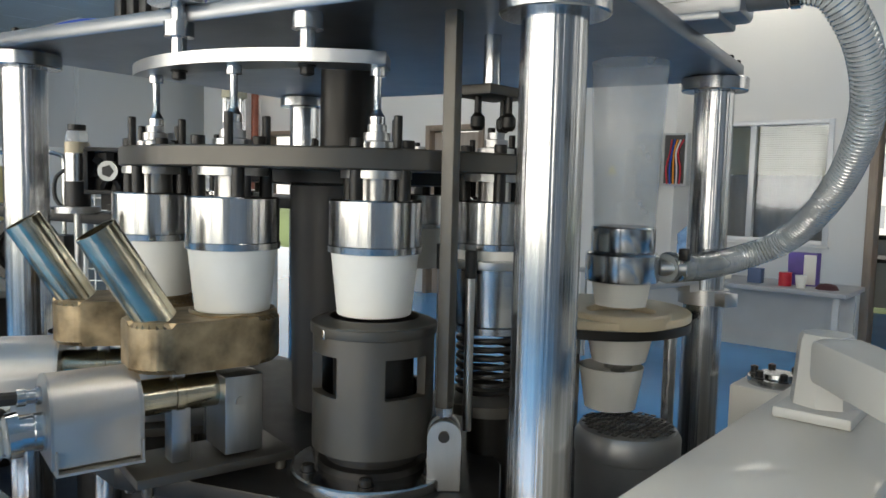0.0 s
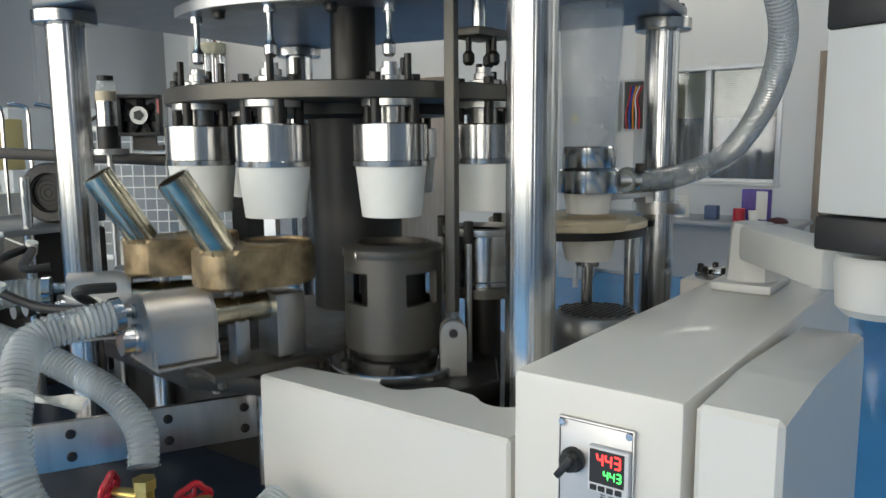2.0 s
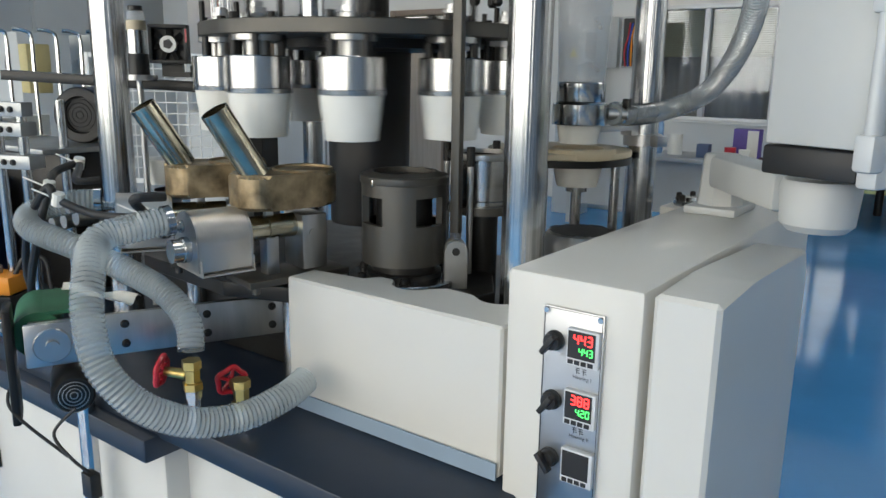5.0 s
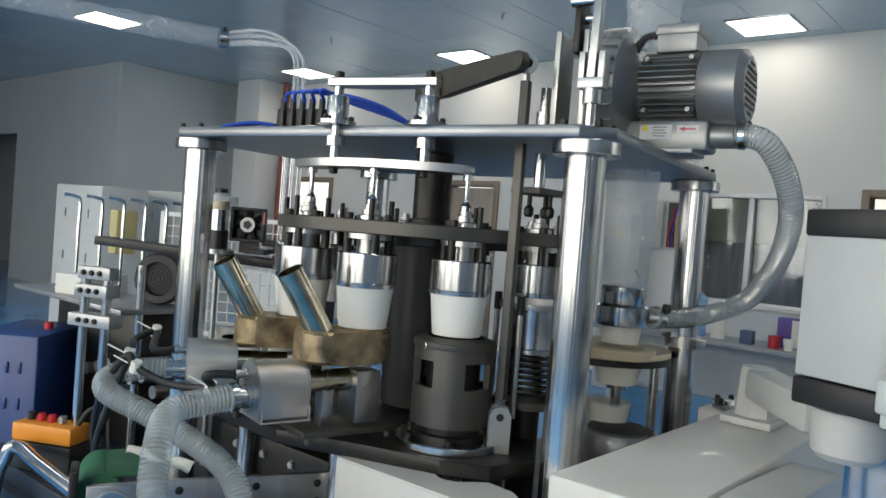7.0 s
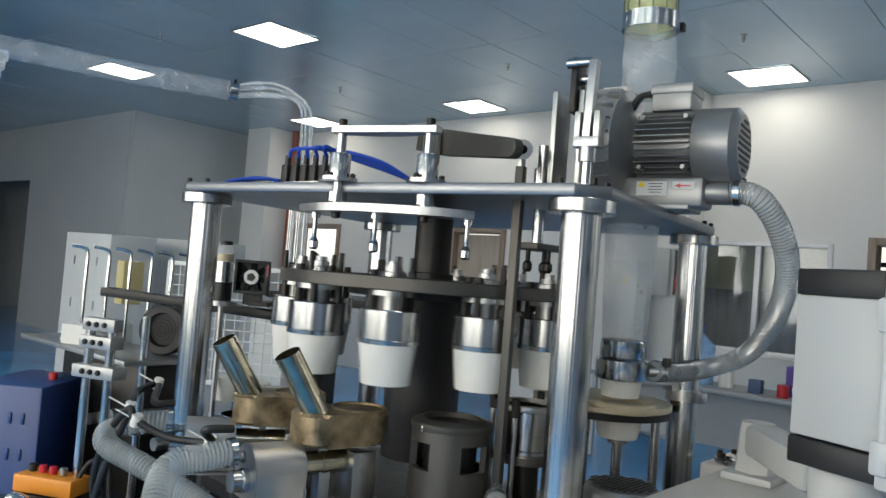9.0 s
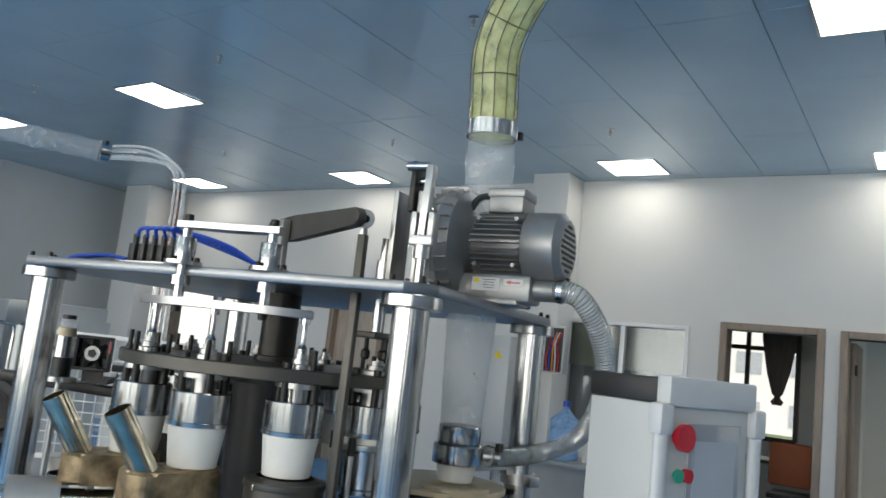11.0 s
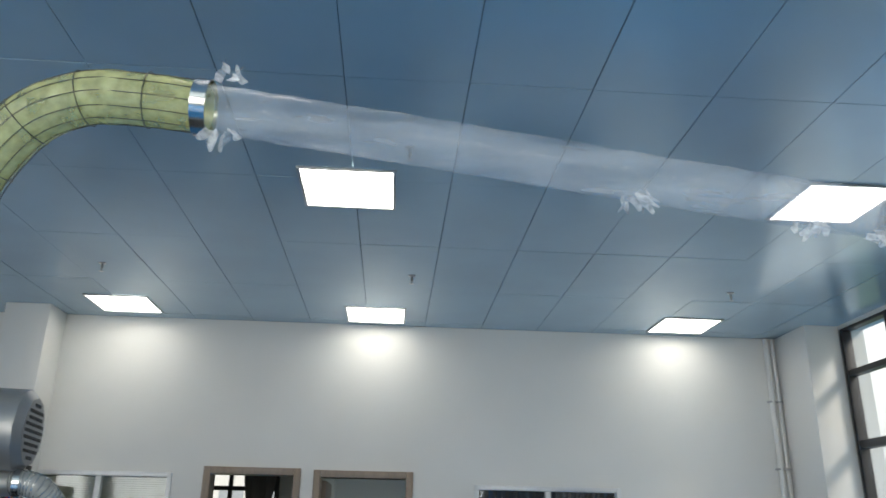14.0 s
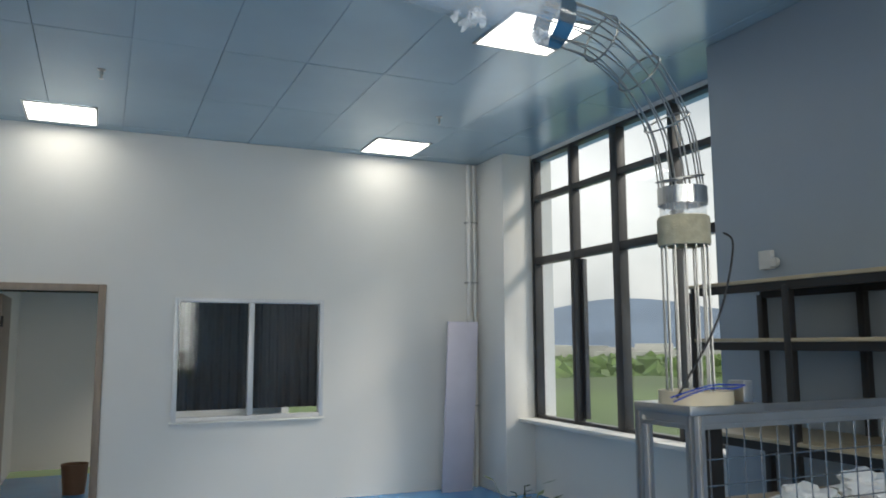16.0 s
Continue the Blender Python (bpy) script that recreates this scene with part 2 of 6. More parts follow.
def thing(name, m, label, category, group="", kind=""):
    ob = new(name)
    ob.empty_display_size = 0.05
    ob.matrix_basis = m
    return tagged(ob, label, category, group, kind)


def struct(name, bm, material, label, category=""):
    return tagged(part(name, bm, material), label, category or name.split("_")[0], "", "structure")


def bolts(name, places, r, h, material, parent, axis=(0, 0, 1)):
    """Bolts, each an object of its own on one mesh."""
    bm = bmesh.new()
    hexbolt(bm, (0, 0, 0), r, h, axis)
    me = part(name, bm, material, parent)
    me.location = places[0]
    for p in places[1:]:
        o = new(name, me.data)
        o.parent = parent
        o.location = p


def B():
    return bmesh.new()


# ---- the room ----
H, YB, XW = 3.70, 7.11, 6.10


def wall_with_holes(bm, u0, u1, holes, fixed, thick, axis, ztop=H):
    """A wall along x or y with rectangular openings (u0, u1, z0, z1) through it."""
    def put(a, b, z0, z1):
        if b - a < 1e-4 or z1 - z0 < 1e-4:
            return
        c, s = (a + b) / 2, b - a
        if axis == "x":
            bx(bm, (c, fixed + thick / 2, (z0 + z1) / 2), (s, abs(thick), z1 - z0))
        else:
            bx(bm, (fixed + thick / 2, c, (z0 + z1) / 2), (abs(thick), s, z1 - z0))
    u = u0
    for a, b, z0, z1 in sorted(holes):
        put(u, a, 0, ztop)
        put(a, b, 0, z0)
        put(a, b, z1, ztop)
        u = b
    put(u, u1, 0, ztop)


DOOR1, DOOR2 = (-0.25, 0.58, 0.0, 2.12), (0.84, 1.71, 0.0, 2.11)
DOOR3, DOOR4 = (-5.42, -4.62, 0.0, 2.12), (-8.85, -7.85, 0.0, 2.12)
WIN1, WIN2 = (-2.04, -0.62, 0.96, 2.12), (2.40, 3.91, 0.85, 2.07)

bm = B()
bx(bm, (-4.0, 1.5, -0.05), (28, 17, 0.1))
floor = struct("floor", bm, BLUEFLOOR, "glossy blue epoxy floor of the workshop")
bm = B()
bx(bm, (-2.0, 1.5, -0.16), (60, 60, 0.1))
bx(bm, (500, 0, -6.1), (960, 1600, 0.1))
ground = struct("ground", bm, mat("far_grass", (0.10, 0.15, 0.05), 0.9, 0, 0.4, 0.05), "green scrubland reaching to the hills outside")

bm = B()
wall_with_holes(bm, -18, XW + 0.3, [DOOR1, DOOR2, DOOR3, DOOR4, WIN1, WIN2], YB, 0.2, "x")
wall_north = struct("wall_north", bm, WALLW, "white painted wall with doors and sliding windows")
bm = B()
WIN = (3.2, 6.42, 0.80, 3.66)
wall_with_holes(bm, -6.0, YB + 0.2, [WIN], XW, 0.25, "y")
wall_east = struct("wall_east", bm, WALLW, "white outer wall with a tall factory window")
bm = B()
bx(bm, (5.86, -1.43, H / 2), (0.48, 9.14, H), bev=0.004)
wall_partition = struct("wall_partition", bm, SHADEBLUEW, "partition wall with its blue-grey shade put into the colour")
bm = B()
wall_with_holes(bm, -18, 6.4, [(-9, -6.2, 0.8, 3.3), (-5.6, -2.8, 0.8, 3.3), (-2.2, 0.6, 0.8, 3.3), (1.2, 4.0, 0.8, 3.3)], -6.2, 0.2, "x")
wall_south = struct("wall_south", bm, WALLW, "white wall with window openings behind the camera")
bm = B()
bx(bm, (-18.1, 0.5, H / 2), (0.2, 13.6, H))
wall_west = struct("wall_west", bm, SHADEW, "white panel wall at the far end, shaded in its colour")
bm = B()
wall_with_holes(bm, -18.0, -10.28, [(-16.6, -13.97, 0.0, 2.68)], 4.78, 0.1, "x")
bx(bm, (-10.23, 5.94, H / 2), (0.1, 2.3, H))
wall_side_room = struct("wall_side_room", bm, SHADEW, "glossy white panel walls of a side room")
bm = B()
bx(bm, (5.92, 6.78, H / 2), (0.36, 0.66, H), bev=0.006)
pillar_1 = struct("pillar_1", bm, WALLW, "white square pillar in the corner by the window", "pillar")
bm = B()
bx(bm, (-2.15, 6.90, H / 2), (0.44, 0.42, H), bev=0.006)
pillar_2 = struct("pillar_2", bm, WALLW, "white square pillar against the wall", "pillar")
bm = B()
bx(bm, (-9.3, 6.8, H / 2), (0.62, 0.62, H), bev=0.006)
pillar_3 = struct("pillar_3", bm, WALLW, "white square pillar near the rust-red pipe", "pillar")

# rooms behind the doors
bm = B()
for x in (-2.7, 0.71):
    bx(bm, (x, 8.95, H / 2), (0.1, 3.27, H))
bx(bm, (-5.0, 10.6, H / 2), (4.5, 0.1, H))
bx(bm, (2.5, 10.6, H / 2), (3.6, 0.1, H))
wall_with_holes(bm, 7.315, 10.55, [(7.7, 10.2, 0.6, 3.0)], 4.15, 0.1, "y")
wall_with_holes(bm, -2.7, 0.7, [(-1.9, -0.05, 0.9, 2.5)], 10.55, 0.1, "x")
wall_offices = struct("wall_offices", bm, WALLW, "white inner walls of the offices behind")
bm = B()
bx(bm, (-2.0, 9.0, H + 0.2), (14, 3.6, 0.1))
ceiling_offices = struct("ceiling_offices", bm, WALLW, "white office ceiling", "ceiling")

# ceiling panels with open joints
bm = B()
bx(bm, (-5.9, 0.5, H + 0.09), (24.6, 13.6, 0.1))
cx0, cy0, px, py = -17.67, -6.05, 0.61, 1.18
xs = [cx0 + i * px for i in range(40)]
for i, x in enumerate(xs):
    for j in range(12):
        y = cy0 + j * py
        if x + px > XW + 0.2:
            continue
        bx(bm, (x + px / 2, y + py / 2, H + 0.02), (px - 0.005, py - 0.005, 0.04), Matrix.Translation((0, 0, random.uniform(0, 0.004))))
ceiling = struct("ceiling", bm, CEIL, "blue-grey metal ceiling panels with narrow joints")

# light panels
def light_panel(x, y):
    t = thing("ceiling_light", pose(x, y, H), "square white glowing LED panel flush in the ceiling", "ceiling light", "ceiling lights")
    bm = B()
    bx(bm, (0, 0, -0.004), (0.575, 0.575, 0.006))
    part("diffuser", bm, LIGHTPANEL, t)
    bm = B()
    for sx, sy, lx, ly in ((0, 0.295, 0.61, 0.02), (0, -0.295, 0.61, 0.02), (0.295, 0, 0.02, 0.57), (-0.295, 0, 0.02, 0.57)):
        bx(bm, (sx, sy, -0.005), (lx, ly, 0.012), bev=0.002)
    part("frame", bm, ALU, t)
    return t


for x, y in ((1.2, 3.53), (1.33, 6.67), (-1.17, 6.58), (-4.80, 6.55), (-4.76, 3.40), (4.35, 3.42), (4.55, 6.65), (-7.85, 6.5), (-7.85, 3.4), (1.2, 0.39), (4.35, 0.35), (-1.8, 0.39), (-4.76, 0.35), (-7.85, 0.35), (1.2, -2.75), (-1.8, -2.75), (-4.76, -2.75), (4.35, -2.75)):
    light_panel(x, y)


def sprinkler(x, y):
    t = thing("sprinkler", pose(x, y, H), "small dark metal sprinkler head hanging from the ceiling", "sprinkler", "sprinklers")
    bm = B()
    rev(bm, [(0, 0), (0.030, 0), (0.030, -0.005), (0.008, -0.010), (0.008, -0.035), (0.013, -0.038), (0.013, -0.048), (0.004, -0.052), (0.004, -0.068), (0.018, -0.071), (0.018, -0.074), (0, -0.074)], n=16)
    part("head", bm, STEEL, t)


for x, y in ((-0.99, 2.91), (-3.28, 5.18), (-0.95, 5.29), (1.66, 5.31), (1.58, 2.92), (4.54, 5.45), (-5.79, 5.14), (-5.86, 2.81), (-3.3, 2.85)):
    sprinkler(x, y)


# door frames and windows
def door_frame(name, hole, fw, label):
    a, b, z0, z1 = hole
    t = tagged(new(name), label, "door", "", "structure")
    bm = B()
    for x in (a - fw / 2 + 0.004, b + fw / 2 - 0.004):
        bx(bm, (x, YB + 0.09, (z1 + fw) / 2), (fw, 0.25, z1 + fw), bev=0.006)
    bx(bm, ((a + b) / 2, YB + 0.09, z1 + fw / 2), (b - a - 0.008, 0.246, fw), bev=0.006)
    part("door_frame", bm, DOORF, t)
    return t


d1 = door_frame("door_1", DOOR1, 0.07, "open doorway with a brown frame and a curtained window beyond")
d2 = door_frame("door_2", DOOR2, 0.07, "brown framed doorway with its door standing open inwards")
d3 = door_frame("door_3", DOOR3, 0.07, "closed brown door in the white wall")
d4 = door_frame("door_4", DOOR4, 0.07, "dark open doorway with a brown frame")
bm = B()
bx(bm, (0.865, YB + 0.62, 1.05), (0.045, 0.82, 2.08), bev=0.004)
part("door_leaf", bm, DOORF, d2)
bm = B()
for z in (0.3, 1.78):
    cyl(bm, (0.895, YB + 0.205, z), (0.895, YB + 0.205, z + 0.1), 0.012, 12)
part("hinge", bm, BLACKOX, d2)
bm = B()
bx(bm, (-5.02, YB + 0.10, 1.05), (0.80, 0.045, 2.10), bev=0.004)
part("door_leaf", bm, mat("tan_door_panel", (0.42, 0.36, 0.30), 0.5, 0, 0.1, 4, stretch=(6, 1, 0.5)), d3)


def sliding_window(name, hole, label, blind=False):
    a, b, z0, z1 = hole
    t = tagged(new(name), label, "window", "", "structure")
    bm = B()
    f = 0.045
    for x in (a + f / 2, b - f / 2):
        bx(bm, (x, YB + 0.02, (z0 + z1) / 2), (f, 0.09, z1 - z0), bev=0.004)
    for z in (z0 + f / 2, z1 - f / 2):
        bx(bm, ((a + b) / 2, YB + 0.02, z), (b - a - 2 * f, 0.086, f), bev=0.004)
    bx(bm, ((a + b) / 2, YB + 0.015, (z0 + z1) / 2), (0.055, 0.07, z1 - z0 - 2 * f), bev=0.004)
    part("window_frame", bm, mat("white_aluminium_" + name, (0.62, 0.63, 0.64), 0.35, 0.2, 0.03), t)
    for k, (u, v) in enumerate(((a + f, (a + b) / 2 - 0.03), ((a + b) / 2 + 0.03, b - f))):
        bm = B()
        bx(bm, ((u + v) / 2, YB + 0.03 + 0.012 * k, (z0 + z1) / 2), (v - u, 0.005, z1 - z0 - 2 * f))
        g = part("pane", bm, GLASS, t)
        g.visible_shadow = False
    bm = B()
    bx(bm, ((a + b) / 2, YB - 0.008, z0 - 0.010), (b - a + 0.03, 0.08, 0.02), bev=0.004)
    part("window_sill", bm, WALLW, t)
    if blind:
        # added folded sheet hides the bright office and gives the room's darkness
        bm = B()
        pts = [(a + 0.06 + (b - a - 0.12) * i / 60, YB + 0.17 + 0.012 * math.sin(i * 1.1)) for i in range(61)]
        vs = [(bm.verts.new((x, y, z0 + 0.02)), bm.verts.new((x, y, z1 - 0.04))) for x, y in pts]
        for p, q in zip(vs, vs[1:]):
            bm.faces.new((p[0], q[0], q[1], p[1]))
        part("curtain", bm, mat("dark_room_sheet", (0.14, 0.14, 0.135), 0.8, 0, 0.1, 6, stretch=(5, 5, 0.3)), t, "added grey folded sheet standing in for the dark room")
        n = 22
        for i in range(n):
            bm = B()
            bx(bm, (0, 0, 0), (b - a - 0.12, 0.028, 0.002), pose((a + b) / 2, YB + 0.13, z1 - 0.06 - i * 0.021, 40, 0, 0))
            part("slat", bm, mat("green_grey_blind", (0.34, 0.34, 0.25), 0.5) if i == 0 else bpy.data.materials["green_grey_blind"], t)
    return t


sliding_window("window_1", WIN1, "sliding window with white frame and a half lowered slatted blind", True)
w2 = sliding_window("window_2", WIN2, "sliding window with white frame and dark curtains behind")
bm = B()
for k in range(2):
    x0 = WIN2[0] + 0.06 + k * 0.75
    pts = [(x0 + 0.69 * i / 40, YB + 0.12 + 0.02 * math.sin(i * 1.3 + k)) for i in range(41)]
    vs = [(bm.verts.new((x, y, 1.0 - 0.05)), bm.verts.new((x, y, 2.04))) for x, y in pts]
    for p, q in zip(vs, vs[1:]):
        bm.faces.new((p[0], q[0], q[1], p[1]))
part("curtain", bm, mat("dark_curtain", (0.03, 0.028, 0.026), 0.8, 0, 0.3, 8, stretch=(4, 4, 0.3)), w2, "dark grey-brown curtain in folds")

# the tall factory window
tw = tagged(new("window_3"), "tall factory window with dark grey mullions looking out to hills", "window", "", "structure")
WFRAME = mat("dark_grey_window_bar", (0.045, 0.045, 0.048), 0.4, 0.3, 0.1)
ya, yb, za, zb = WIN
my = [6.42, 5.66, 4.92, 4.12, 3.2]
mz = [0.80, 2.50, 3.20, 3.66]
bm = B()
for k, y in enumerate(my):
    wdt = 0.11 if k == 2 else 0.06
    bx(bm, (XW + 0.05, y, (za + zb) / 2), (0.10, wdt, zb - za), bev=0.004)
for k, z in enumerate(mz):
    bx(bm, (XW + 0.052, (ya + yb) / 2, z), (0.09, yb - ya, 0.08 if k == 1 else 0.06), bev=0.004)
part("window_frame", bm, WFRAME, tw)
for i in range(4):
    for j in range(3):
        bm = B()
        bx(bm, (XW + 0.06, (my[i] + my[i + 1]) / 2, (mz[j] + mz[j + 1]) / 2), (0.006, my[i] - my[i + 1] - 0.05, mz[j + 1] - mz[j] - 0.05))
        g = part("pane", bm, GLASS, tw)
        g.visible_shadow = False
bm = B()
for y0, y1 in ((5.62, 4.98),):
    for y in (y0 - 0.02, y1 + 0.02):
        bx(bm, (XW + 0.10, y, 1.65), (0.05, 0.05, 1.6), bev=0.004)
part("sash", bm, WFRAME, tw, "dark grey opening sash")
bm = B()
bx(bm, (XW - 0.03, (ya + yb) / 2, za - 0.02), (0.34, yb - ya + 0.1, 0.04), bev=0.008)
part("window_sill", bm, WALLW, tw)


# ---- the forming machine: frame ----
MC = pose(0.16, 0.464, 0, 0, 0, 8.2)
ZP = 1.665
machine = thing("forming_machine", MC, "bowl forming machine frame with chromed posts and steel top plate", "machine")
POSTS = ((-0.5, -0.36), (0.49, -0.36), (0.5, 0.36), (-0.5, 0.36))
bm = B()
prism(bm, [(-0.56, -0.36), (-0.50, -0.42), (0.51, -0.42), (0.56, -0.37), (0.56, 0.37), (0.51, 0.42), (-0.51, 0.42), (-0.56, 0.37)], ZP, ZP + 0.022, Matrix.Translation((-0.012, 0, 0)), 0.002)
part("top_plate", bm, PLATE, machine, "brushed steel top plate with cut corners")
for x, y in POSTS:
    bm = B()
    cyl(bm, (x, y, 0.80), (x, y, ZP - 0.02), 0.0362, 48)
    part("post", bm, POSTCHROME, machine, "polished chrome post")
    bm = B()
    rev(bm, [(0.0365, -0.026), (0.058, -0.026), (0.060, -0.024), (0.060, -0.003), (0.058, -0.001), (0.0365, -0.001)], (x, y, ZP), n=40)
    part("collar", bm, POLISH, machine)
    bolts("bolt", [(x + 0.045 * math.cos(radians(45 + 90 * k)), y + 0.045 * math.sin(radians(45 + 90 * k)), ZP + 0.022) for k in range(4)], 0.006, 0.012, BLACKOX, machine)

# machine base: cabinet body, navy deck, base casting
base = thing("machine_base", pose(0, 0, 0), "cream steel machine base with a navy blue deck", "machine base")
bm = B()
bx(bm, (-0.20, 0.55, 0.40), (2.0, 1.36, 0.72), bev=0.012)
part("body", bm, CREAM, base)
bm = B()
bx(bm, (-0.20, 0.52, 0.785), (2.06, 1.44, 0.05), bev=0.006)
part("deck", bm, NAVY, base, "navy blue painted deck plate")
bm = B()
bx(bm, (-0.20, 0.55, 0.02), (1.9, 1.26, 0.04))
part("plinth", bm, BLACK, base)

# ---- turntable ----
TC = (0.21, 0.335)
turntable = thing("turntable", pose(TC[0], TC[1], 0), "dark steel indexing turntable carrying ten chromed moulds with white paper bowls", "turntable")
bm = B()
rev(bm, [(0, 1.473), (0.343, 1.473), (0.345, 1.475), (0.345, 1.498), (0.343, 1.500), (0, 1.500)], n=96)
part("disc", bm, DARKPLATE, turntable, "burnished dark steel disc")
bm = B()
rev(bm, [(0.0, 1.500), (0.052, 1.500), (0.052, 1.512), (0.043, 1.514), (0.043, ZP - 0.002), (0, ZP - 0.002)], n=40)
part("shaft", bm, BLACKOX, turntable, "dark glossy centre shaft")
bm = B()
rev(bm, [(0, 1.473), (0.19, 1.473), (0.19, 1.455), (0.09, 1.450), (0.085, 1.09), (0, 1.09)], n=48)
part("hub", bm, BLACK, turntable, "black hub below the disc")


def turned(name, prof, material, parent, at, n=48, label=""):
    bm = B()
    rev(bm, prof, at, n=n)
    return part(name, bm, material, parent, label)


mold_parts = {}
for k in range(10):
    a = radians(-36 + 36 * k)
    at = Vector((0.30 * math.cos(a), 0.30 * math.sin(a), 0))
    if k == 0:
        bm = B()
        rev(bm, [(0.0, 1.373), (0.0555, 1.373), (0.0555, 1.369), (0.060, 1.370), (0.0605, 1.378), (0.0590, 1.379), (0.0592, 1.434), (0.0575, 1.436), (0, 1.436)], n=56)
        mm = part("mold", bm, MOULDSTEEL, turntable, "polished steel bowl mould").data
        bm = B()
        rev(bm, [(0, 1.436), (0.023, 1.436), (0.023, 1.462), (0.045, 1.4625), (0.045, 1.4725), (0, 1.4725)], n=36)
        nm = part("neck", bm, STEEL, turntable.children[-1]).data
        bm = B()
        cyl(bm, (0, 0, 1.436), (0, 0, 1.4728), 0.0085, 14)
        po = part("pillar", bm, BLACKOX)
        pm = po.data
        bpy.data.objects.remove(po)
        bm = B()
        rev(bm, [(0, 1.2925), (0.045, 1.2925), (0.0465, 1.2905), (0.0475, 1.2915), (0.0562, 1.371), (0.0552, 1.3715), (0, 1.3715)], n=56)
        cm = part("paper_bowl", bm, PAPER, turntable.children[-1], "plain white paper bowl").data
        bm = B()
        rev(bm, [(0, 1.500), (0.026, 1.500), (0.026, 1.508), (0.017, 1.510), (0.017, 1.520), (0.012, 1.521), (0.012, 1.530), (0, 1.530)], n=24)
        tm = part("station_top", bm, ALU, turntable.children[-1], "bright steel clamp collar").data
        sms = []
        for nm_, h, r in (("pin", 0.040, 0.0055), ("bolt", 0.012, 0.0088)):
            bm = B()
            cyl(bm, (0, 0, 1.500), (0, 0, 1.500 + h), r, 14, 0.001)
            so = part(nm_, bm, BLACKOX)
            sms.append(so.data)
            bpy.data.objects.remove(so)
        first = [o for o in turntable.children if o.name.startswith("mold")][0]
        for o in list(turntable.children):
            if o.data in (nm, cm, tm):
                o.parent = first
        for o in scene.collection.objects:
            if o.parent and o.parent.parent == turntable:
                o.parent = first
        first.matrix_basis = Matrix.Translation(at) @ Matrix.Rotation(a, 4, "Z")
    else:
        o = new("mold", mm)
        o.parent = turntable
        o["label"] = "polished steel bowl mould"
        o.matrix_basis = Matrix.Translation(at) @ Matrix.Rotation(a, 4, "Z")
        for nme, me in (("neck", nm), ("paper_bowl", cm), ("station_top", tm)):
            c = new(nme, me)
            c.parent = o
            if nme == "paper_bowl":
                c["label"] = "plain white paper bowl"
    here = first if k == 0 else o
    for j in range(4):
        c = new("pillar", pm)
        c.parent = here
        c.location = (0.042 * math.cos(radians(45 + 90 * j)), 0.042 * math.sin(radians(45 + 90 * j)), 0)
    for which, dx, dy in ((0, 0.035, 0.02), (0, -0.03, 0.03), (1, -0.034, -0.022), (1, 0.03, -0.03), (1, 0.0, 0.04)):
        c = new(("pin", "bolt")[which], sms[which])
        c.parent = here
        c.location = (dx, dy, 0)

# ---- lift table with burners and curling drum ----
lift = thing("lift_table", pose(0, 0, 0), "dark steel lift table carrying two gas burners and a curling drum", "lift table")
bm = B()
prism(bm, [(-0.26, 0.08), (-0.10, -0.03), (0.20, -0.06), (0.36, 0.0), (0.52, 0.055), (0.60, 0.10), (0.63, 0.20), (0.56, 0.30), (0.40, 0.42), (0.20, 0.56), (0.0, 0.56), (-0.25, 0.40)], 1.052, 1.080, bev=0.002)
part("plate", bm, BLACKOX, lift, "oiled black steel plate")
for x, y in ((-0.05, 0.06), (0.28, 0.04), (0.50, 0.12), (0.1, 0.50)):
    bm = B()
    cyl(bm, (x, y, 0.88), (x, y, 1.052), 0.022, 24)
    part("guide_rod", bm, POLISH, lift)

# the drum
DX, DY = 0.453, 0.159
bm = B()
n = 72
def ringv(r, z):
    return [bm.verts.new((DX + r * math.cos(2 * math.pi * i / n), DY + r * math.sin(2 * math.pi * i / n), z)) for i in range(n)]
zs = [1.122, 1.196, 1.246, 1.268]
ro = [ringv(0.078, z) for z in zs]
ri = [ringv(0.066, z) for z in zs]
def hole(i, k):
    return k == 1 and (i % 18) in (11, 12, 13, 14, 15, 16, 17, 0, 1)
for k in range(3):
    for i in range(n):
        j = (i + 1) % n
        if not hole(i, k):
            bm.faces.new((ro[k][i], ro[k][j], ro[k + 1][j], ro[k + 1][i]))
            bm.faces.new((ri[k][j], ri[k][i], ri[k + 1][i], ri[k + 1][j]))
        else:
            for u in (k, k + 1):
                bm.faces.new((ro[u][i], ro[u][j], ri[u][j], ri[u][i]))
            for e in (i, j):
                if not hole((i - 1) % n if e == i else (i + 1) % n, k):
                    bm.faces.new((ro[k][e], ro[k + 1][e], ri[k + 1][e], ri[k][e]))
for u in (0, 3):
    for i in range(n):
        j = (i + 1) % n
        bm.faces.new((ro[u][i], ro[u][j], ri[u][j], ri[u][i]))
dr = part("drum", bm, DARKPLATE, lift, "dark grey curling drum with square windows")
turned("cap_ring", [(0.057, 1.288), (0.057, 1.2685), (0.080, 1.2685), (0.081, 1.2705), (0.081, 1.280), (0.0795, 1.282), (0.070, 1.283), (0.062, 1.288), (0.057, 1.288)], DARKPLATE, dr, (DX, DY, 0), 72)
turned("core", [(0, 1.12), (0.052, 1.12), (0.052, 1.27), (0.056, 1.272), (0.056, 1.278), (0, 1.278)], BLACKOX, dr, (DX, DY, 0))
turned("neck", [(0, 1.095), (0.070, 1.095), (0.070, 1.104), (0.060, 1.106), (0.060, 1.121), (0, 1.121)], BLACKOX, dr, (DX, DY, 0))
turned("flange", [(0, 1.0802), (0.103, 1.0802), (0.105, 1.082), (0.105, 1.093), (0.103, 1.095), (0, 1.095)], POLISH, dr, (DX, DY, 0), 64, "bright turned flange")
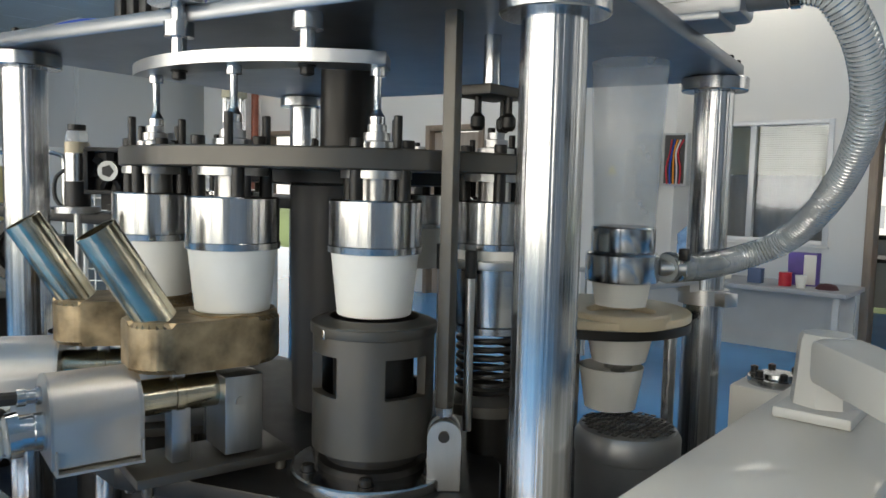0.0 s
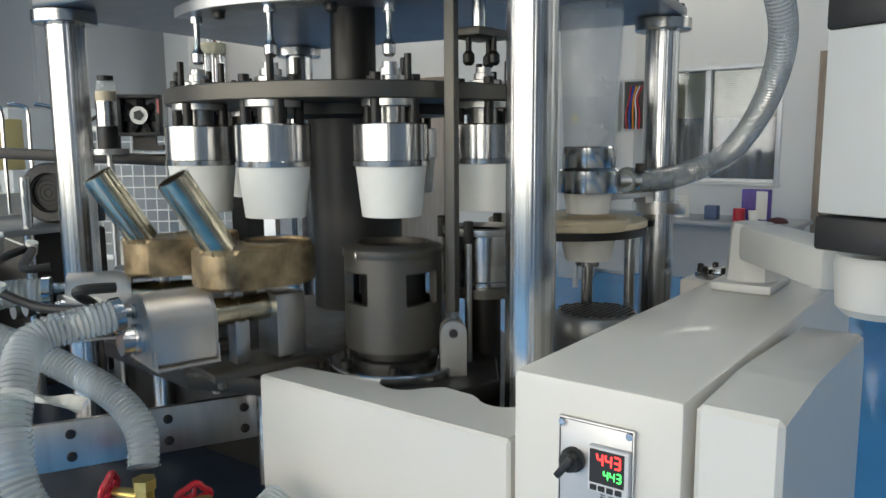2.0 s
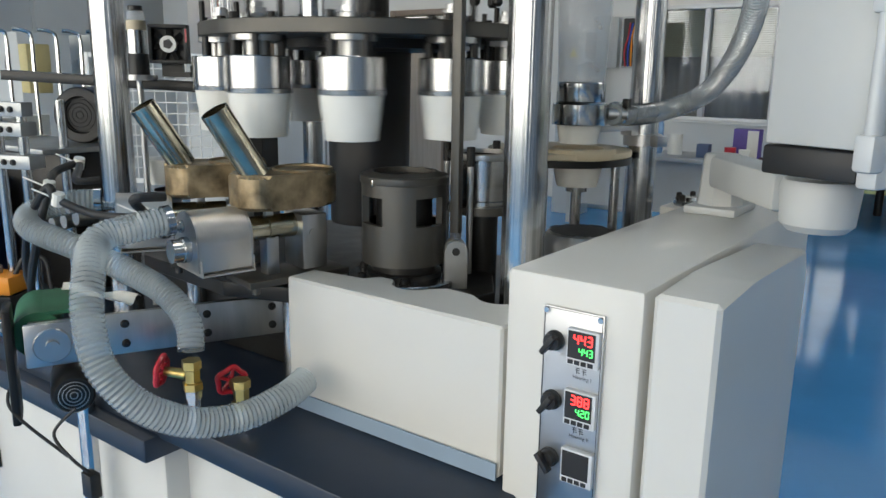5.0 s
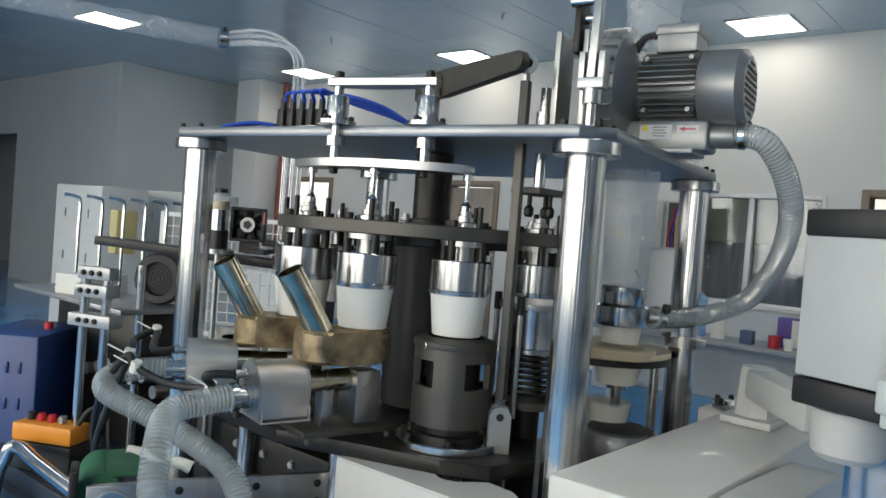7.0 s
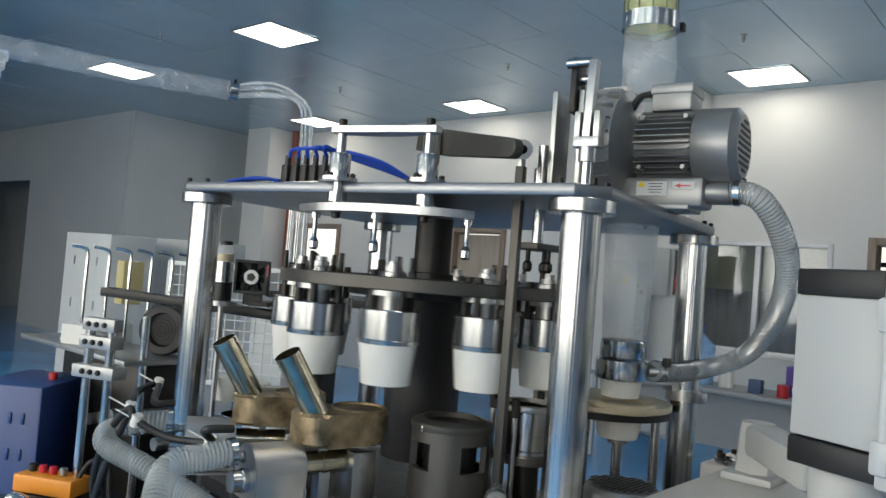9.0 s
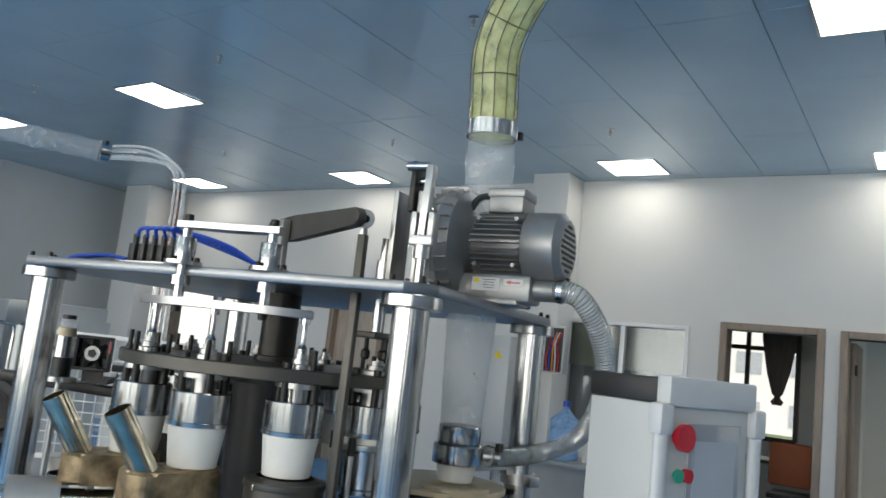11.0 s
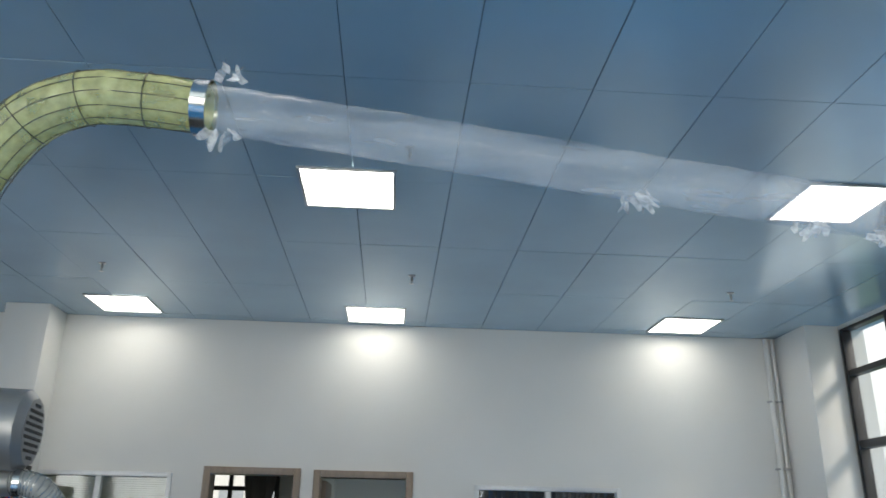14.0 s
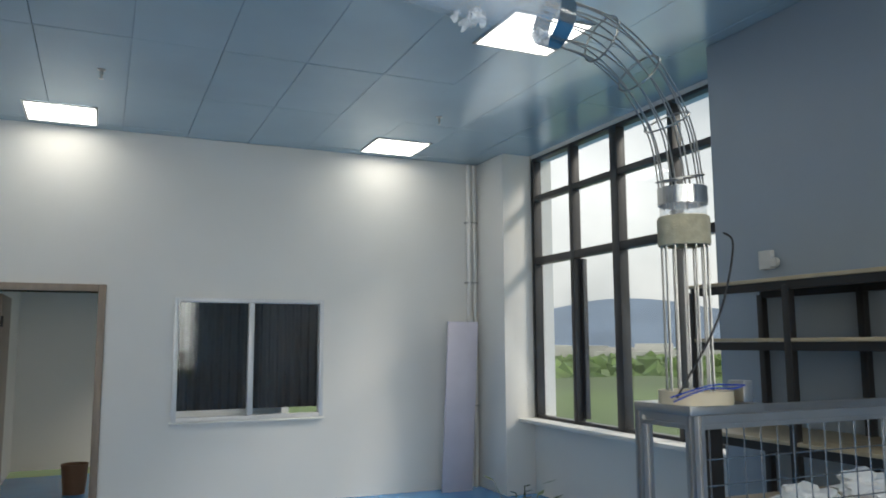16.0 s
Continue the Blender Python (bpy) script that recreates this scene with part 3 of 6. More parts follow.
bolts("bolt", [(DX + 0.088 * math.cos(radians(10 + 60 * k)), DY + 0.088 * math.sin(radians(10 + 60 * k)), 1.095) for k in range(6)], 0.008, 0.011, BLACKOX, dr)
for k in range(2):
    bm = B()
    a = radians(-95 + 200 * k)
    bx(bm, (0.0785, 0, 1.272), (0.006, 0.006, 0.012), Matrix.Translation((DX, DY, 0)) @ Matrix.Rotation(a, 4, "Z"), 0.001)
    part("lug", bm, POLISH, dr)


def rounded(w0, l0, r, n=8):
    """A rounded outline, w0 by l0."""
    out = []
    for cx, cy, a0 in ((w0 / 2 - r, l0 / 2 - r, 0), (-w0 / 2 + r, l0 / 2 - r, 90), (-w0 / 2 + r, -l0 / 2 + r, 180), (w0 / 2 - r, -l0 / 2 + r, 270)):
        for i in range(n + 1):
            a = radians(a0 + 90 * i / n)
            out.append((cx + r * math.cos(a), cy + r * math.sin(a)))
    return out


def burner(turn, heading):
    """A burner at a station of the turntable; turn: degrees round it, heading: of its heater."""
    G = Matrix.Translation((TC[0], TC[1], 0)) @ Matrix.Rotation(radians(turn), 4, "Z") @ Matrix.Translation((-TC[0], -TC[1], 0))
    g = Matrix.Translation(G @ Vector((0.303, 0.05, 0))) @ Matrix.Rotation(radians(heading), 4, "Z")
    bm = B()
    poly = [(x + 0.040, y) for x, y in rounded(0.190, 0.114, 0.045)]
    prism(bm, poly, 1.226, 1.2875, g, 0.006)
    pot = part("burner_pot", bm, BRASSPOT, lift, "heat-stained brass burner pot with rounded corners")
    bm = B()
    rev(bm, [(0.049, 1.2872), (0.0545, 1.2872), (0.055, 1.2895), (0.053, 1.292), (0.0495, 1.291), (0.049, 1.2872)], n=48)
    bmesh.ops.transform(bm, matrix=g, verts=bm.verts)
    part("rim", bm, BRASSPOT, pot)
    bm = B()
    p0, p1 = Vector((0.100, 0.016, 1.284)), Vector((0.168, 0.012, 1.396))
    lean_ = Matrix.Rotation(radians(-104), 3, "Z") @ (p1 - p0)
    rev(bm, [(0.0245, 0), (0.0245, lean_.length), (0.0225, lean_.length), (0.0225, 0.002)], g @ p0, lean_, 36)
    part("chimney", bm, TINTTUBE, pot, "slanted open steel chimney with blue and gold heat tint")
    bm = B()
    bx(bm, (0.0, 0.004, 1.160), (0.050, 0.070, 0.100), g, 0.002)
    cyl(bm, g @ Vector((0.006, 0.0385, 1.178)), g @ Vector((0.006, 0.0415, 1.178)), 0.006, 14)
    part("bracket", bm, STEEL, pot)
    bm = B()
    cyl(bm, (-0.005, 0, 1.211), (-0.005, 0, 1.2262), 0.048, 36)
    part("seat_ring", bm, ALU, pot)
    bm = B()
    bx(bm, (0.035, 0, 1.098), (0.20, 0.10, 0.012), g, 0.001)
    for x, y in ((-0.05, 0.04), (-0.05, -0.04), (0.12, 0.04), (0.12, -0.04)):
        cyl(bm, g @ Vector((x, y, 1.0801)), g @ Vector((x, y, 1.0925)), 0.007, 12)
    part("bracket_plate", bm, DARKPLATE, pot)
    bm = B()
    rev(bm, [(0, 0), (0.022, 0), (0.022, 0.055), (0.0235, 0.056), (0.0235, 0.066), (0.022, 0.067), (0.0225, 0.115)], g @ Vector((0.012, 0, 1.188)), g.to_3x3() @ Vector((1, 0, 0)), 36)
    heater = part("heater_tube", bm, TINTTUBE, lift, "stainless heater tube")
    bm = B()
    bx(bm, (0.072, 0, 1.148), (0.024, 0.03, 0.09), g, 0.002)
    bx(bm, (0.072, 0, 1.214), (0.016, 0.012, 0.016), g, 0.002)
    part("clamp", bm, ALU, heater)
    # the can: round above, flat sides below
    bm = B()
    prof = [(0.048 * math.cos(radians(t)), 0.048 * math.sin(radians(t))) for t in range(0, 181, 9)] + [(-0.048, -0.052), (0.048, -0.052)]
    m2 = g @ Matrix.Translation((0.125, 0, 1.184)) @ Matrix(((0, 0, 1, 0), (1, 0, 0, 0), (0, 1, 0, 0), (0, 0, 0, 1)))
    prism(bm, prof, 0, 0.098, m2, 0.003)
    can = part("heater_can", bm, SATIN, lift, "brushed stainless heater can")
    bm = B()
    bx(bm, (0.1285, 0, 1.142), (0.002, 0.112, 0.026), g)
    bx(bm, (0.2195, 0, 1.142), (0.002, 0.112, 0.026), g)
    bx(bm, (0.174, 0, 1.1295), (0.094, 0.114, 0.003), g)
    part("foot", bm, SATIN, can)
    for x_ in (0.127, 0.221):
        bm = B()
        seam = [(0.0488 * math.cos(radians(t)), 0.0488 * math.sin(radians(t))) for t in range(0, 181, 9)] + [(-0.0488, -0.05), (0.0488, -0.05)]
        prism(bm, seam, 0, 0.003, g @ Matrix.Translation((x_, 0, 1.184)) @ Matrix(((0, 0, 1, 0), (1, 0, 0, 0), (0, 1, 0, 0), (0, 0, 0, 1))))
        part("seam", bm, STEEL, can)
    bm = B()
    rev(bm, [(0, 0), (0.011, 0), (0.011, 0.006), (0.008, 0.007), (0.008, 0.016), (0.010, 0.017), (0.010, 0.026), (0, 0.026)], g @ Vector((0.223, -0.012, 1.205)), g.to_3x3() @ Vector((1, 0, 0)), 12)
    part("gland", bm, POLISH, can)
    bm = B()
    rev(bm, [(0, 0), (0.022, 0), (0.022, 0.012), (0.020, 0.013), (0.020, 0.03), (0, 0.03)], g @ Vector((0.223, 0.006, 1.168)), g.to_3x3() @ Vector((1, 0, 0)), 28)
    part("hose_clamp", bm, CHROME, can)
    return g @ Vector((0.255, 0.006, 1.168)), g @ Vector((0.25, -0.012, 1.205)), g.to_3x3() @ Vector((1, 0, 0))


h1, c1, ax1 = burner(0, -104)
h2, c2, ax2 = burner(-36, -124)

# clevis on the lift table, the long pull bar and the rocker above
KX, KY = 0.549, 0.189
bm = B()
prof = [(-0.021, 0), (0.021, 0), (0.021, 0.068)] + [(0.021 * math.cos(radians(t)), 0.068 + 0.021 * math.sin(radians(t))) for t in range(15, 180, 15)] + [(-0.021, 0.068)]
for off in (-0.019, 0.009):
    prism(bm, prof, off, off + 0.012, Matrix.Translation((KX, KY, 1.0802)) @ Matrix.Rotation(radians(40), 4, "Z") @ Matrix.Rotation(radians(90), 4, "X"), 0.001)
bx(bm, (0, 0, 0.016), (0.042, 0.018, 0.03), Matrix.Translation((KX, KY, 1.0802)) @ Matrix.Rotation(radians(40), 4, "Z"))
clevis = part("clevis", bm, STEEL, lift, "grey steel clevis block")
bm = B()
cyl(bm, (KX - 0.016, KY + 0.02, 1.15), (KX + 0.016, KY - 0.02, 1.15), 0.007, 16)
part("pin", bm, BLACKOX, clevis)
bm = B()
rev(bm, [(0, 0), (0.014, 0), (0.016, 0.008), (0.010, 0.02), (0.006, 0.022), (0.006, 0.035), (0.0115, 0.036), (0.0115, 0.046), (0, 0.046)], (KX, KY, 1.135), n=6)
part("rod_end", bm, CHROME, clevis)
bm = B()
bx(bm, (KX, KY, 1.482), (0.017, 0.017, 0.602), Matrix.Translation((KX, KY, 0)) @ Matrix.Rotation(radians(8), 4, "Z") @ Matrix.Translation((-KX, -KY, 0)), 0.0015)
part("pull_bar", bm, DARKPLATE, lift, "long square dark steel pull bar")
bm = B()
rev(bm, [(0, 0), (0.008, 0), (0.008, 0.012), (0.005, 0.013), (0.005, 0.02), (0, 0.02)], (KX, KY, 1.783), n=6)
rev(bm, [(0.009, -0.007), (0.019, -0.006), (0.019, 0.006), (0.009, 0.007), (0.009, -0.007)], (KX, KY, 1.816), (0.64, -0.77, 0), 28)
part("rod_eye", bm, STEEL, lift)

# ---- press ring above the turntable ----
press = thing("press_ring", pose(0, 0, 0), "bright arc-shaped press ring with guide rods and push rods", "press ring")
bm = B()
arc = [(TC[0] + 0.325 * math.cos(radians(t)), TC[1] + 0.325 * math.sin(radians(t))) for t in range(-115, -31, 4)]
arc += [(TC[0] + 0.262 * math.cos(radians(t)), TC[1] + 0.262 * math.sin(radians(t))) for t in range(-31, -116, -4)]
prism(bm, arc, 1.602, 1.618, bev=0.001)
part("ring", bm, ALU, press, "bright milled arc plate")
for t in (-108, -72, -36):
    x, y = TC[0] + 0.298 * math.cos(radians(t)), TC[1] + 0.298 * math.sin(radians(t))
    bm = B()
    rev(bm, [(0, 1.522), (0.006, 1.522), (0.010, 1.526), (0.0105, 1.540), (0.0065, 1.546), (0.005, 1.550), (0.005, 1.590), (0.010, 1.5905), (0.010, 1.6018), (0, 1.6018)], (x, y, 0), n=16)
    part("push_rod", bm, CHROME, press)
GUIDES = [(TC[0] + 0.295 * math.cos(radians(t)), TC[1] + 0.295 * math.sin(radians(t))) for t in (-93, -53)]
for x, y in GUIDES:
    bm = B()
    cyl(bm, (x, y, 1.618), (x, y, 1.765), 0.0105, 24)
    part("guide_rod", bm, CHROME, press)
    bolts("bolt", [(x, y, 1.6015)], 0.009, 0.012, BLACKOX, press, (0, 0, -1))
    bolts("bolt", [(x, y, 1.781)], 0.009, 0.014, BLACKOX, press)
bm = B()
g0, g1 = Vector((*GUIDES[0], 0)), Vector((*GUIDES[1], 0))
d = (g1 - g0).normalized()
mm_ = Matrix.Translation((g0 + g1) / 2) @ Matrix.Rotation(math.atan2(d.y, d.x), 4, "Z")
L_ = (g1 - g0).length
prism(bm, [(-L_ / 2 - 0.02, -0.014), (L_ / 2 + 0.02, -0.014), (L_ / 2 + 0.02, 0.014), (0.02, 0.03), (-0.02, 0.03), (-L_ / 2 - 0.02, 0.014)], 1.765, 1.781, mm_, 0.0015)
part("bridge", bm, ALU, press, "bright aluminium bridge bar")

# fixed sleeves for the guides, on the top plate
for x, y in GUIDES:
    t = thing("guide_sleeve", pose(x, y, 0), "turned steel guide sleeve bolted on the top plate", "guide sleeve", "guide sleeves")
    bm = B()
    rev(bm, [(0.0107, ZP - 0.02), (0.02, ZP - 0.02), (0.02, ZP - 0.0005), (0.0107, ZP - 0.0005)], n=32)
    part("lower_bush", bm, POLISH, t)
    bm = B()
    rev(bm, [(0.0107, 1.6872), (0.040, 1.6872), (0.040, 1.695), (0.0225, 1.6955), (0.0225, 1.744), (0.0215, 1.7455), (0.0107, 1.7455)], n=32)
    part("sleeve", bm, POLISH, t)
    bolts("bolt", [(0.03 * math.cos(2.1 * k + 0.5), 0.03 * math.sin(2.1 * k + 0.5), 1.694) for k in range(3)], 0.006, 0.01, BLACKOX, t)

# rocker arm on its pivot block
PV = Vector((0.27, 0.290, 1.810))
rocker = thing("rocker_arm", Matrix.Translation(PV), "heavy dark steel rocker arm with a round pin at its end", "rocker arm")
e = Vector((KX, KY, 1.816)) - PV
bm = B()
ang = math.atan2(e.y, e.x)
ln = Vector((e.x, e.y)).length
mr = Matrix.Rotation(ang, 4, "Z") @ Matrix.Rotation(radians(90), 4, "X")
tip = [(ln + 0.020 * math.cos(radians(t)), e.z + 0.020 * math.sin(radians(t))) for t in range(-75, 90, 15)]
prism(bm, [(-0.10, -0.028), (0.03, -0.030)] + tip + [(0.03, 0.028), (-0.10, 0.022)], 0.009, 0.030, mr, 0.002)
part("arm", bm, DARKPLATE, rocker)
bm = B()
s = Vector((-math.sin(ang), math.cos(ang), 0))
cyl(bm, Vector((e.x, e.y, e.z)) - s * 0.018, Vector((e.x, e.y, e.z)) + s * 0.010, 0.009, 20)
part("pin", bm, BLACKOX, rocker)
block = thing("pivot_block", pose(PV.x, PV.y, 0, 0, 0, math.degrees(ang)), "grey steel pivot block for the rocker arm", "pivot block")
bm = B()
bx(bm, (0, -0.042, 1.757), (0.05, 0.02, 0.139), bev=0.002)
bx(bm, (0, 0.0, 1.697), (0.11, 0.07, 0.0192), bev=0.002)
part("block", bm, STEEL, block)

# ---- control cabinet ----
cab = thing("control_cabinet", pose(0, 0, 0), "cream powder-coated control cabinet with a heating panel on its front", "cabinet")
bm = B()
bx(bm, (0.902, 0.425, 0.60), (0.20, 0.93, 1.10), bev=0.008)
part("body", bm, CREAM, cab)
bm = B()
prism(bm, [(-0.040, 0.07), (0.42, 0.07), (0.42, 1.10), (0.40, 1.142), (0.16, 1.148), (0.10, 1.150), (-0.040, 1.150)], 1.012, 1.095, Matrix(((0, 0, 1, 0), (1, 0, 0, 0), (0, 1, 0, 0), (0, 0, 0, 1))), 0.006)
part("side_box", bm, CREAM, cab, "cream side box with a bevelled edge")
bm = B()
bx(bm, (0.902, 0.425, 0.03), (0.18, 0.9, 0.06))
part("plinth", bm, BLACK, cab)
pan = B()
bx(pan, (0.909, -0.0435, 0.955), (0.088, 0.005, 0.31), bev=0.001)
panel = part("panel", pan, ALU, cab, "brushed aluminium panel with temperature controllers and knobs")


def seg_digits(text, x, z, h, material, parent):
    """Seven-segment figures on the panel."""
    segs = {"0": "abcdef", "2": "abged", "3": "abgcd", "4": "fgbc", "8": "abcdefg"}
    w_ = h * 0.5
    th = h * 0.13
    for ch in text:
        bm = B()
        for s in segs[ch]:
            cx, cz, sx, sz = {"a": (0, h / 2, w_, th), "g": (0, 0, w_, th), "d": (0, -h / 2, w_, th), "b": (w_ / 2, h / 4, th, h / 2), "c": (w_ / 2, -h / 4, th, h / 2), "f": (-w_ / 2, h / 4, th, h / 2), "e": (-w_ / 2, -h / 4, th, h / 2)}[s]
            bx(bm, (x + cx, -0.0562, z + cz), (sx * 0.86, 0.0006, sz * 0.86))
        part("digit", bm, material, parent)
        x += h * 0.78


def label_text(txt, x, z, size, parent):
    cu = bpy.data.curves.new("caption", "FONT")
    cu.body, cu.size, cu.align_x = txt, size, "CENTER"
    ob = new("caption", cu)
    dg = bpy.context.evaluated_depsgraph_get()
    me = bpy.data.meshes.new_from_object(ob.evaluated_get(dg))
    bpy.data.objects.remove(ob)
    me.materials.clear()
    me.materials.append(BLACK)
    o = new("caption", me)
    o.parent = parent
    o.matrix_basis = pose(x, -0.0464, z, 90, 0, 0)


for k, (zc, top, low) in enumerate(((1.063, "443", "443"), (0.978, "388", "420"), (0.893, "", ""))):
    bm = B()
    bx(bm, (0.928, -0.0500, zc), (0.046, 0.010, 0.050), bev=0.0015)
    ctl = part("controller", bm, mat("pale_bezel_%d" % k, (0.55, 0.56, 0.57), 0.4), panel, "square temperature controller")
    bm = B()
    bx(bm, (0.927, -0.0552, zc + 0.004), (0.039, 0.0012, 0.037))
    part("display", bm, BLACK, ctl)
    if top:
        seg_digits(top, 0.9195, zc + 0.0125, 0.0125, REDLED, ctl)
        seg_digits(low, 0.9265, zc - 0.0035, 0.0092, GREENLED, ctl)
        label_text("Heating I" if k == 0 else "Heating II", 0.926, zc - 0.046, 0.0075, panel)
        bm = B()
        for i in range(2):
            for dx, dz, sx, sz in ((0, 0.003, 0.006, 0.0009), (0, 0, 0.006, 0.0009), (-0.001, -0.0015, 0.0009, 0.007), (0.0022, -0.003, 0.003, 0.0009)):
                bx(bm, (0.919 + 0.0095 * i + dx, -0.0463, zc - 0.034 + dz), (sx, 0.0006, sz))
        part("character_bar", bm, BLACK, panel)
    bm = B()
    for i in range(4):
        bx(bm, (0.912 + i * 0.0095, -0.0553, zc - 0.020), (0.0075, 0.0012, 0.006))
    part("key", bm, BLACK, ctl)
    bm = B()
    rev(bm, [(0, 0), (0.014, 0), (0.014, 0.004), (0.012, 0.006), (0.011, 0.014), (0, 0.014)], (0.884, -0.0462, zc + 0.001), (0, -1, 0), 28)
    kn = part("knob", bm, BLACK, panel, "black rotary knob")
    bm = B()
    bx(bm, (0, -0.016, 0), (0.007, 0.012, 0.030), Matrix.Translation((0.884, -0.0502, zc)) @ Matrix.Rotation(radians(35 if k < 2 else -40), 4, "Y"), 0.001)
    part("grip", bm, BLACK, kn)
bm = B()
for x, z in ((0.870, 1.104), (0.948, 1.104)):
    cyl(bm, (x, -0.046, z), (x, -0.0485, z), 0.004, 12)
part("screw", bm, POLISH, panel)
bm = B()
for cx, cz, sx, sz in ((0.909, 1.108, 0.084, 0.0008), (0.909, 0.803, 0.084, 0.0008), (0.867, 0.955, 0.0008, 0.305), (0.951, 0.955, 0.0008, 0.305)):
    bx(bm, (cx, -0.0463, cz), (sx, 0.0006, sz))
part("border_line", bm, BLACK, panel)

# cream cover box with round cut-outs
cover = thing("cover_box", pose(0, 0, 0), "cream sheet-steel cover box with round cut-outs in its top", "cover")
bm = B()
poly = [(0.333, -0.023), (0.785, -0.020), (0.785, 0.10)]
poly += [(0.70 + 0.045 * math.cos(radians(t)), 0.13 + 0.045 * math.sin(radians(t)) - 0.02) for t in range(-20, -161, -20)]
poly += [(0.60, 0.10)] + [(0.54 + 0.045 * math.cos(radians(t)), 0.085 + 0.045 * math.sin(radians(t))) for t in range(0, -181, -20)]
poly += [(0.46, 0.085), (0.45, 0.05), (0.333, 0.045)]
prism(bm, poly, 0.811, 1.053, None, 0.004)
part("box", bm, CREAM, cover)
bm = B()
bx(bm, (0.56, -0.0265, 0.826), (0.45, 0.003, 0.028))
part("base_strip", bm, mat("blue_grey_strip", (0.25, 0.33, 0.42), 0.4), cover)

# ---- blower on the top plate ----
blower = thing("blower", pose(0, 0, 0), "silver-grey ring blower with a finned motor on the top plate", "blower")
AX = Vector((1.0, 0.13, 0)).normalized()
MO = Vector((0.70, 0.54, 1.822))
MF = Matrix.Translation(MO) @ Matrix.Rotation(math.atan2(AX.y, AX.x), 4, "Z")   # x along the motor


def tr(bm, m):
    bmesh.ops.transform(bm, matrix=m, verts=bm.verts)


bm = B()
rev(bm, [(0, -0.075), (0.058, -0.075), (0.060, -0.070), (0.060, 0.05), (0, 0.05)], (0, 0, 0), (1, 0, 0), 40)
tr(bm, MF)
motor = part("motor", bm, MOTORGREY, blower)
for k in range(36):
    a = 2 * math.pi * k / 36
    bm = B()
    bx(bm, (-0.012, 0, 0.066), (0.116, 0.0026, 0.028), Matrix.Rotation(a, 4, "X"))
    tr(bm, MF)
    part("fin", bm, MOTORGREY, motor)
for dx in (-0.052, 0.038):
    for sy in (-1, 1):
        for dz in (-0.052, 0.052):
            bm = B()
            cyl(bm, MF @ Vector((dx, sy * 0.050, dz)), MF @ Vector((dx, sy * 0.080, dz)), 0.0055, 14, 0.001)
            part("boss", bm, MOTORGREY, motor)
bm = B()
rev(bm, [(0.060, 0.050), (0.081, 0.050), (0.083, 0.053), (0.082, 0.124), (0.066, 0.1385), (0.0, 0.139)], (0, 0, 0), (1, 0, 0), 12)
tr(bm, MF)
cowl = part("fan_cowl", bm, MOTORGREY, blower, "silver-grey faceted fan cowl with grille slots")
for i in range(-4, 5):
    for j in range(-4, 5):
        if math.hypot(i, j) < 4.4:
            bm = B()
            bx(bm, (0.1397, i * 0.0125, j * 0.0125), (0.0012, 0.0095, 0.0062))
            tr(bm, MF)
            part("slot", bm, BLACK, cowl)
bm = B()
bx(bm, (-0.005, 0, 0.098), (0.085, 0.085, 0.052), None, 0.006)
bx(bm, (-0.005, 0, 0.120), (0.090, 0.090, 0.022), None, 0.004)
tr(bm, MF)
part("terminal_box", bm, MOTORGREY, blower)
bm = B()
sweep(bm, [MF @ p for p in spline([(-0.045, -0.02, 0.115), (-0.075, -0.03, 0.108), (-0.095, -0.035, 0.075), (-0.105, -0.03, 0.04)])], 0.008, 10, 0.001, 0.006)
part("cable", bm, RUBBER, blower)
# ring housing
bm = B()
rev(bm, [(0.03, -0.172), (0.092, -0.176), (0.122, -0.164), (0.136, -0.134), (0.126, -0.104), (0.095, -0.088), (0.07, -0.082), (0.06, -0.074), (0.03, -0.074), (0.03, -0.172)], (0, 0, 0), (1, 0, 0), 56)
tr(bm, MF)
ringb = part("ring_housing", bm, MOTORGREY, blower, "cast ring housing with ribs")
for k in range(26):
    a = 2 * math.pi * k / 26
    bm = B()
    bx(bm, (-0.134, 0, 0.126), (0.056, 0.004, 0.024), Matrix.Rotation(a, 4, "X"), 0.001)
    tr(bm, MF)
    part("rib", bm, MOTORGREY, ringb)
bm = B()
bx(bm, (-0.012, -0.010, -0.100), (0.175, 0.085, 0.062), None, 0.008)
bx(bm, (-0.05, -0.010, -0.132), (0.20, 0.10, 0.012), None, 0.003)
tr(bm, MF)
box_ = part("silencer_box", bm, MOTORGREY, blower)
bm = B()
bx(bm, (-0.030, -0.0537, -0.094), (0.066, 0.0012, 0.030))
tr(bm, MF)
lab = part("rating_label", bm, mat("silver_sticker", (0.62, 0.63, 0.64), 0.4), box_, "silver rating sticker with a warning sign")
bm = B()
prism(bm, [(-0.008, -0.006), (0.008, -0.006), (0, 0.008)], 0, 0.0006, Matrix.Translation((-0.052, -0.0544, -0.085)) @ Matrix.Rotation(radians(90), 4, "X"))
tr(bm, MF)
part("warning_sign", bm, mat("yellow_print", (0.8, 0.6, 0.02), 0.5), lab)
bm = B()
for i in range(4):
    bx(bm, (-0.022, -0.0546, -0.084 - i * 0.006), (0.030 - 0.005 * (i % 2), 0.0006, 0.0015))
tr(bm, MF)
part("print_bar", bm, BLACK, lab)
bm = B()
bx(bm, (0.036, -0.0537, -0.088), (0.045, 0.0012, 0.016))
tr(bm, MF)
l2 = part("arrow_label", bm, bpy.data.materials["silver_sticker"], box_, "white sticker with a red arrow")
bm = B()
bx(bm, (0.040, -0.0546, -0.088), (0.024, 0.0006, 0.003))
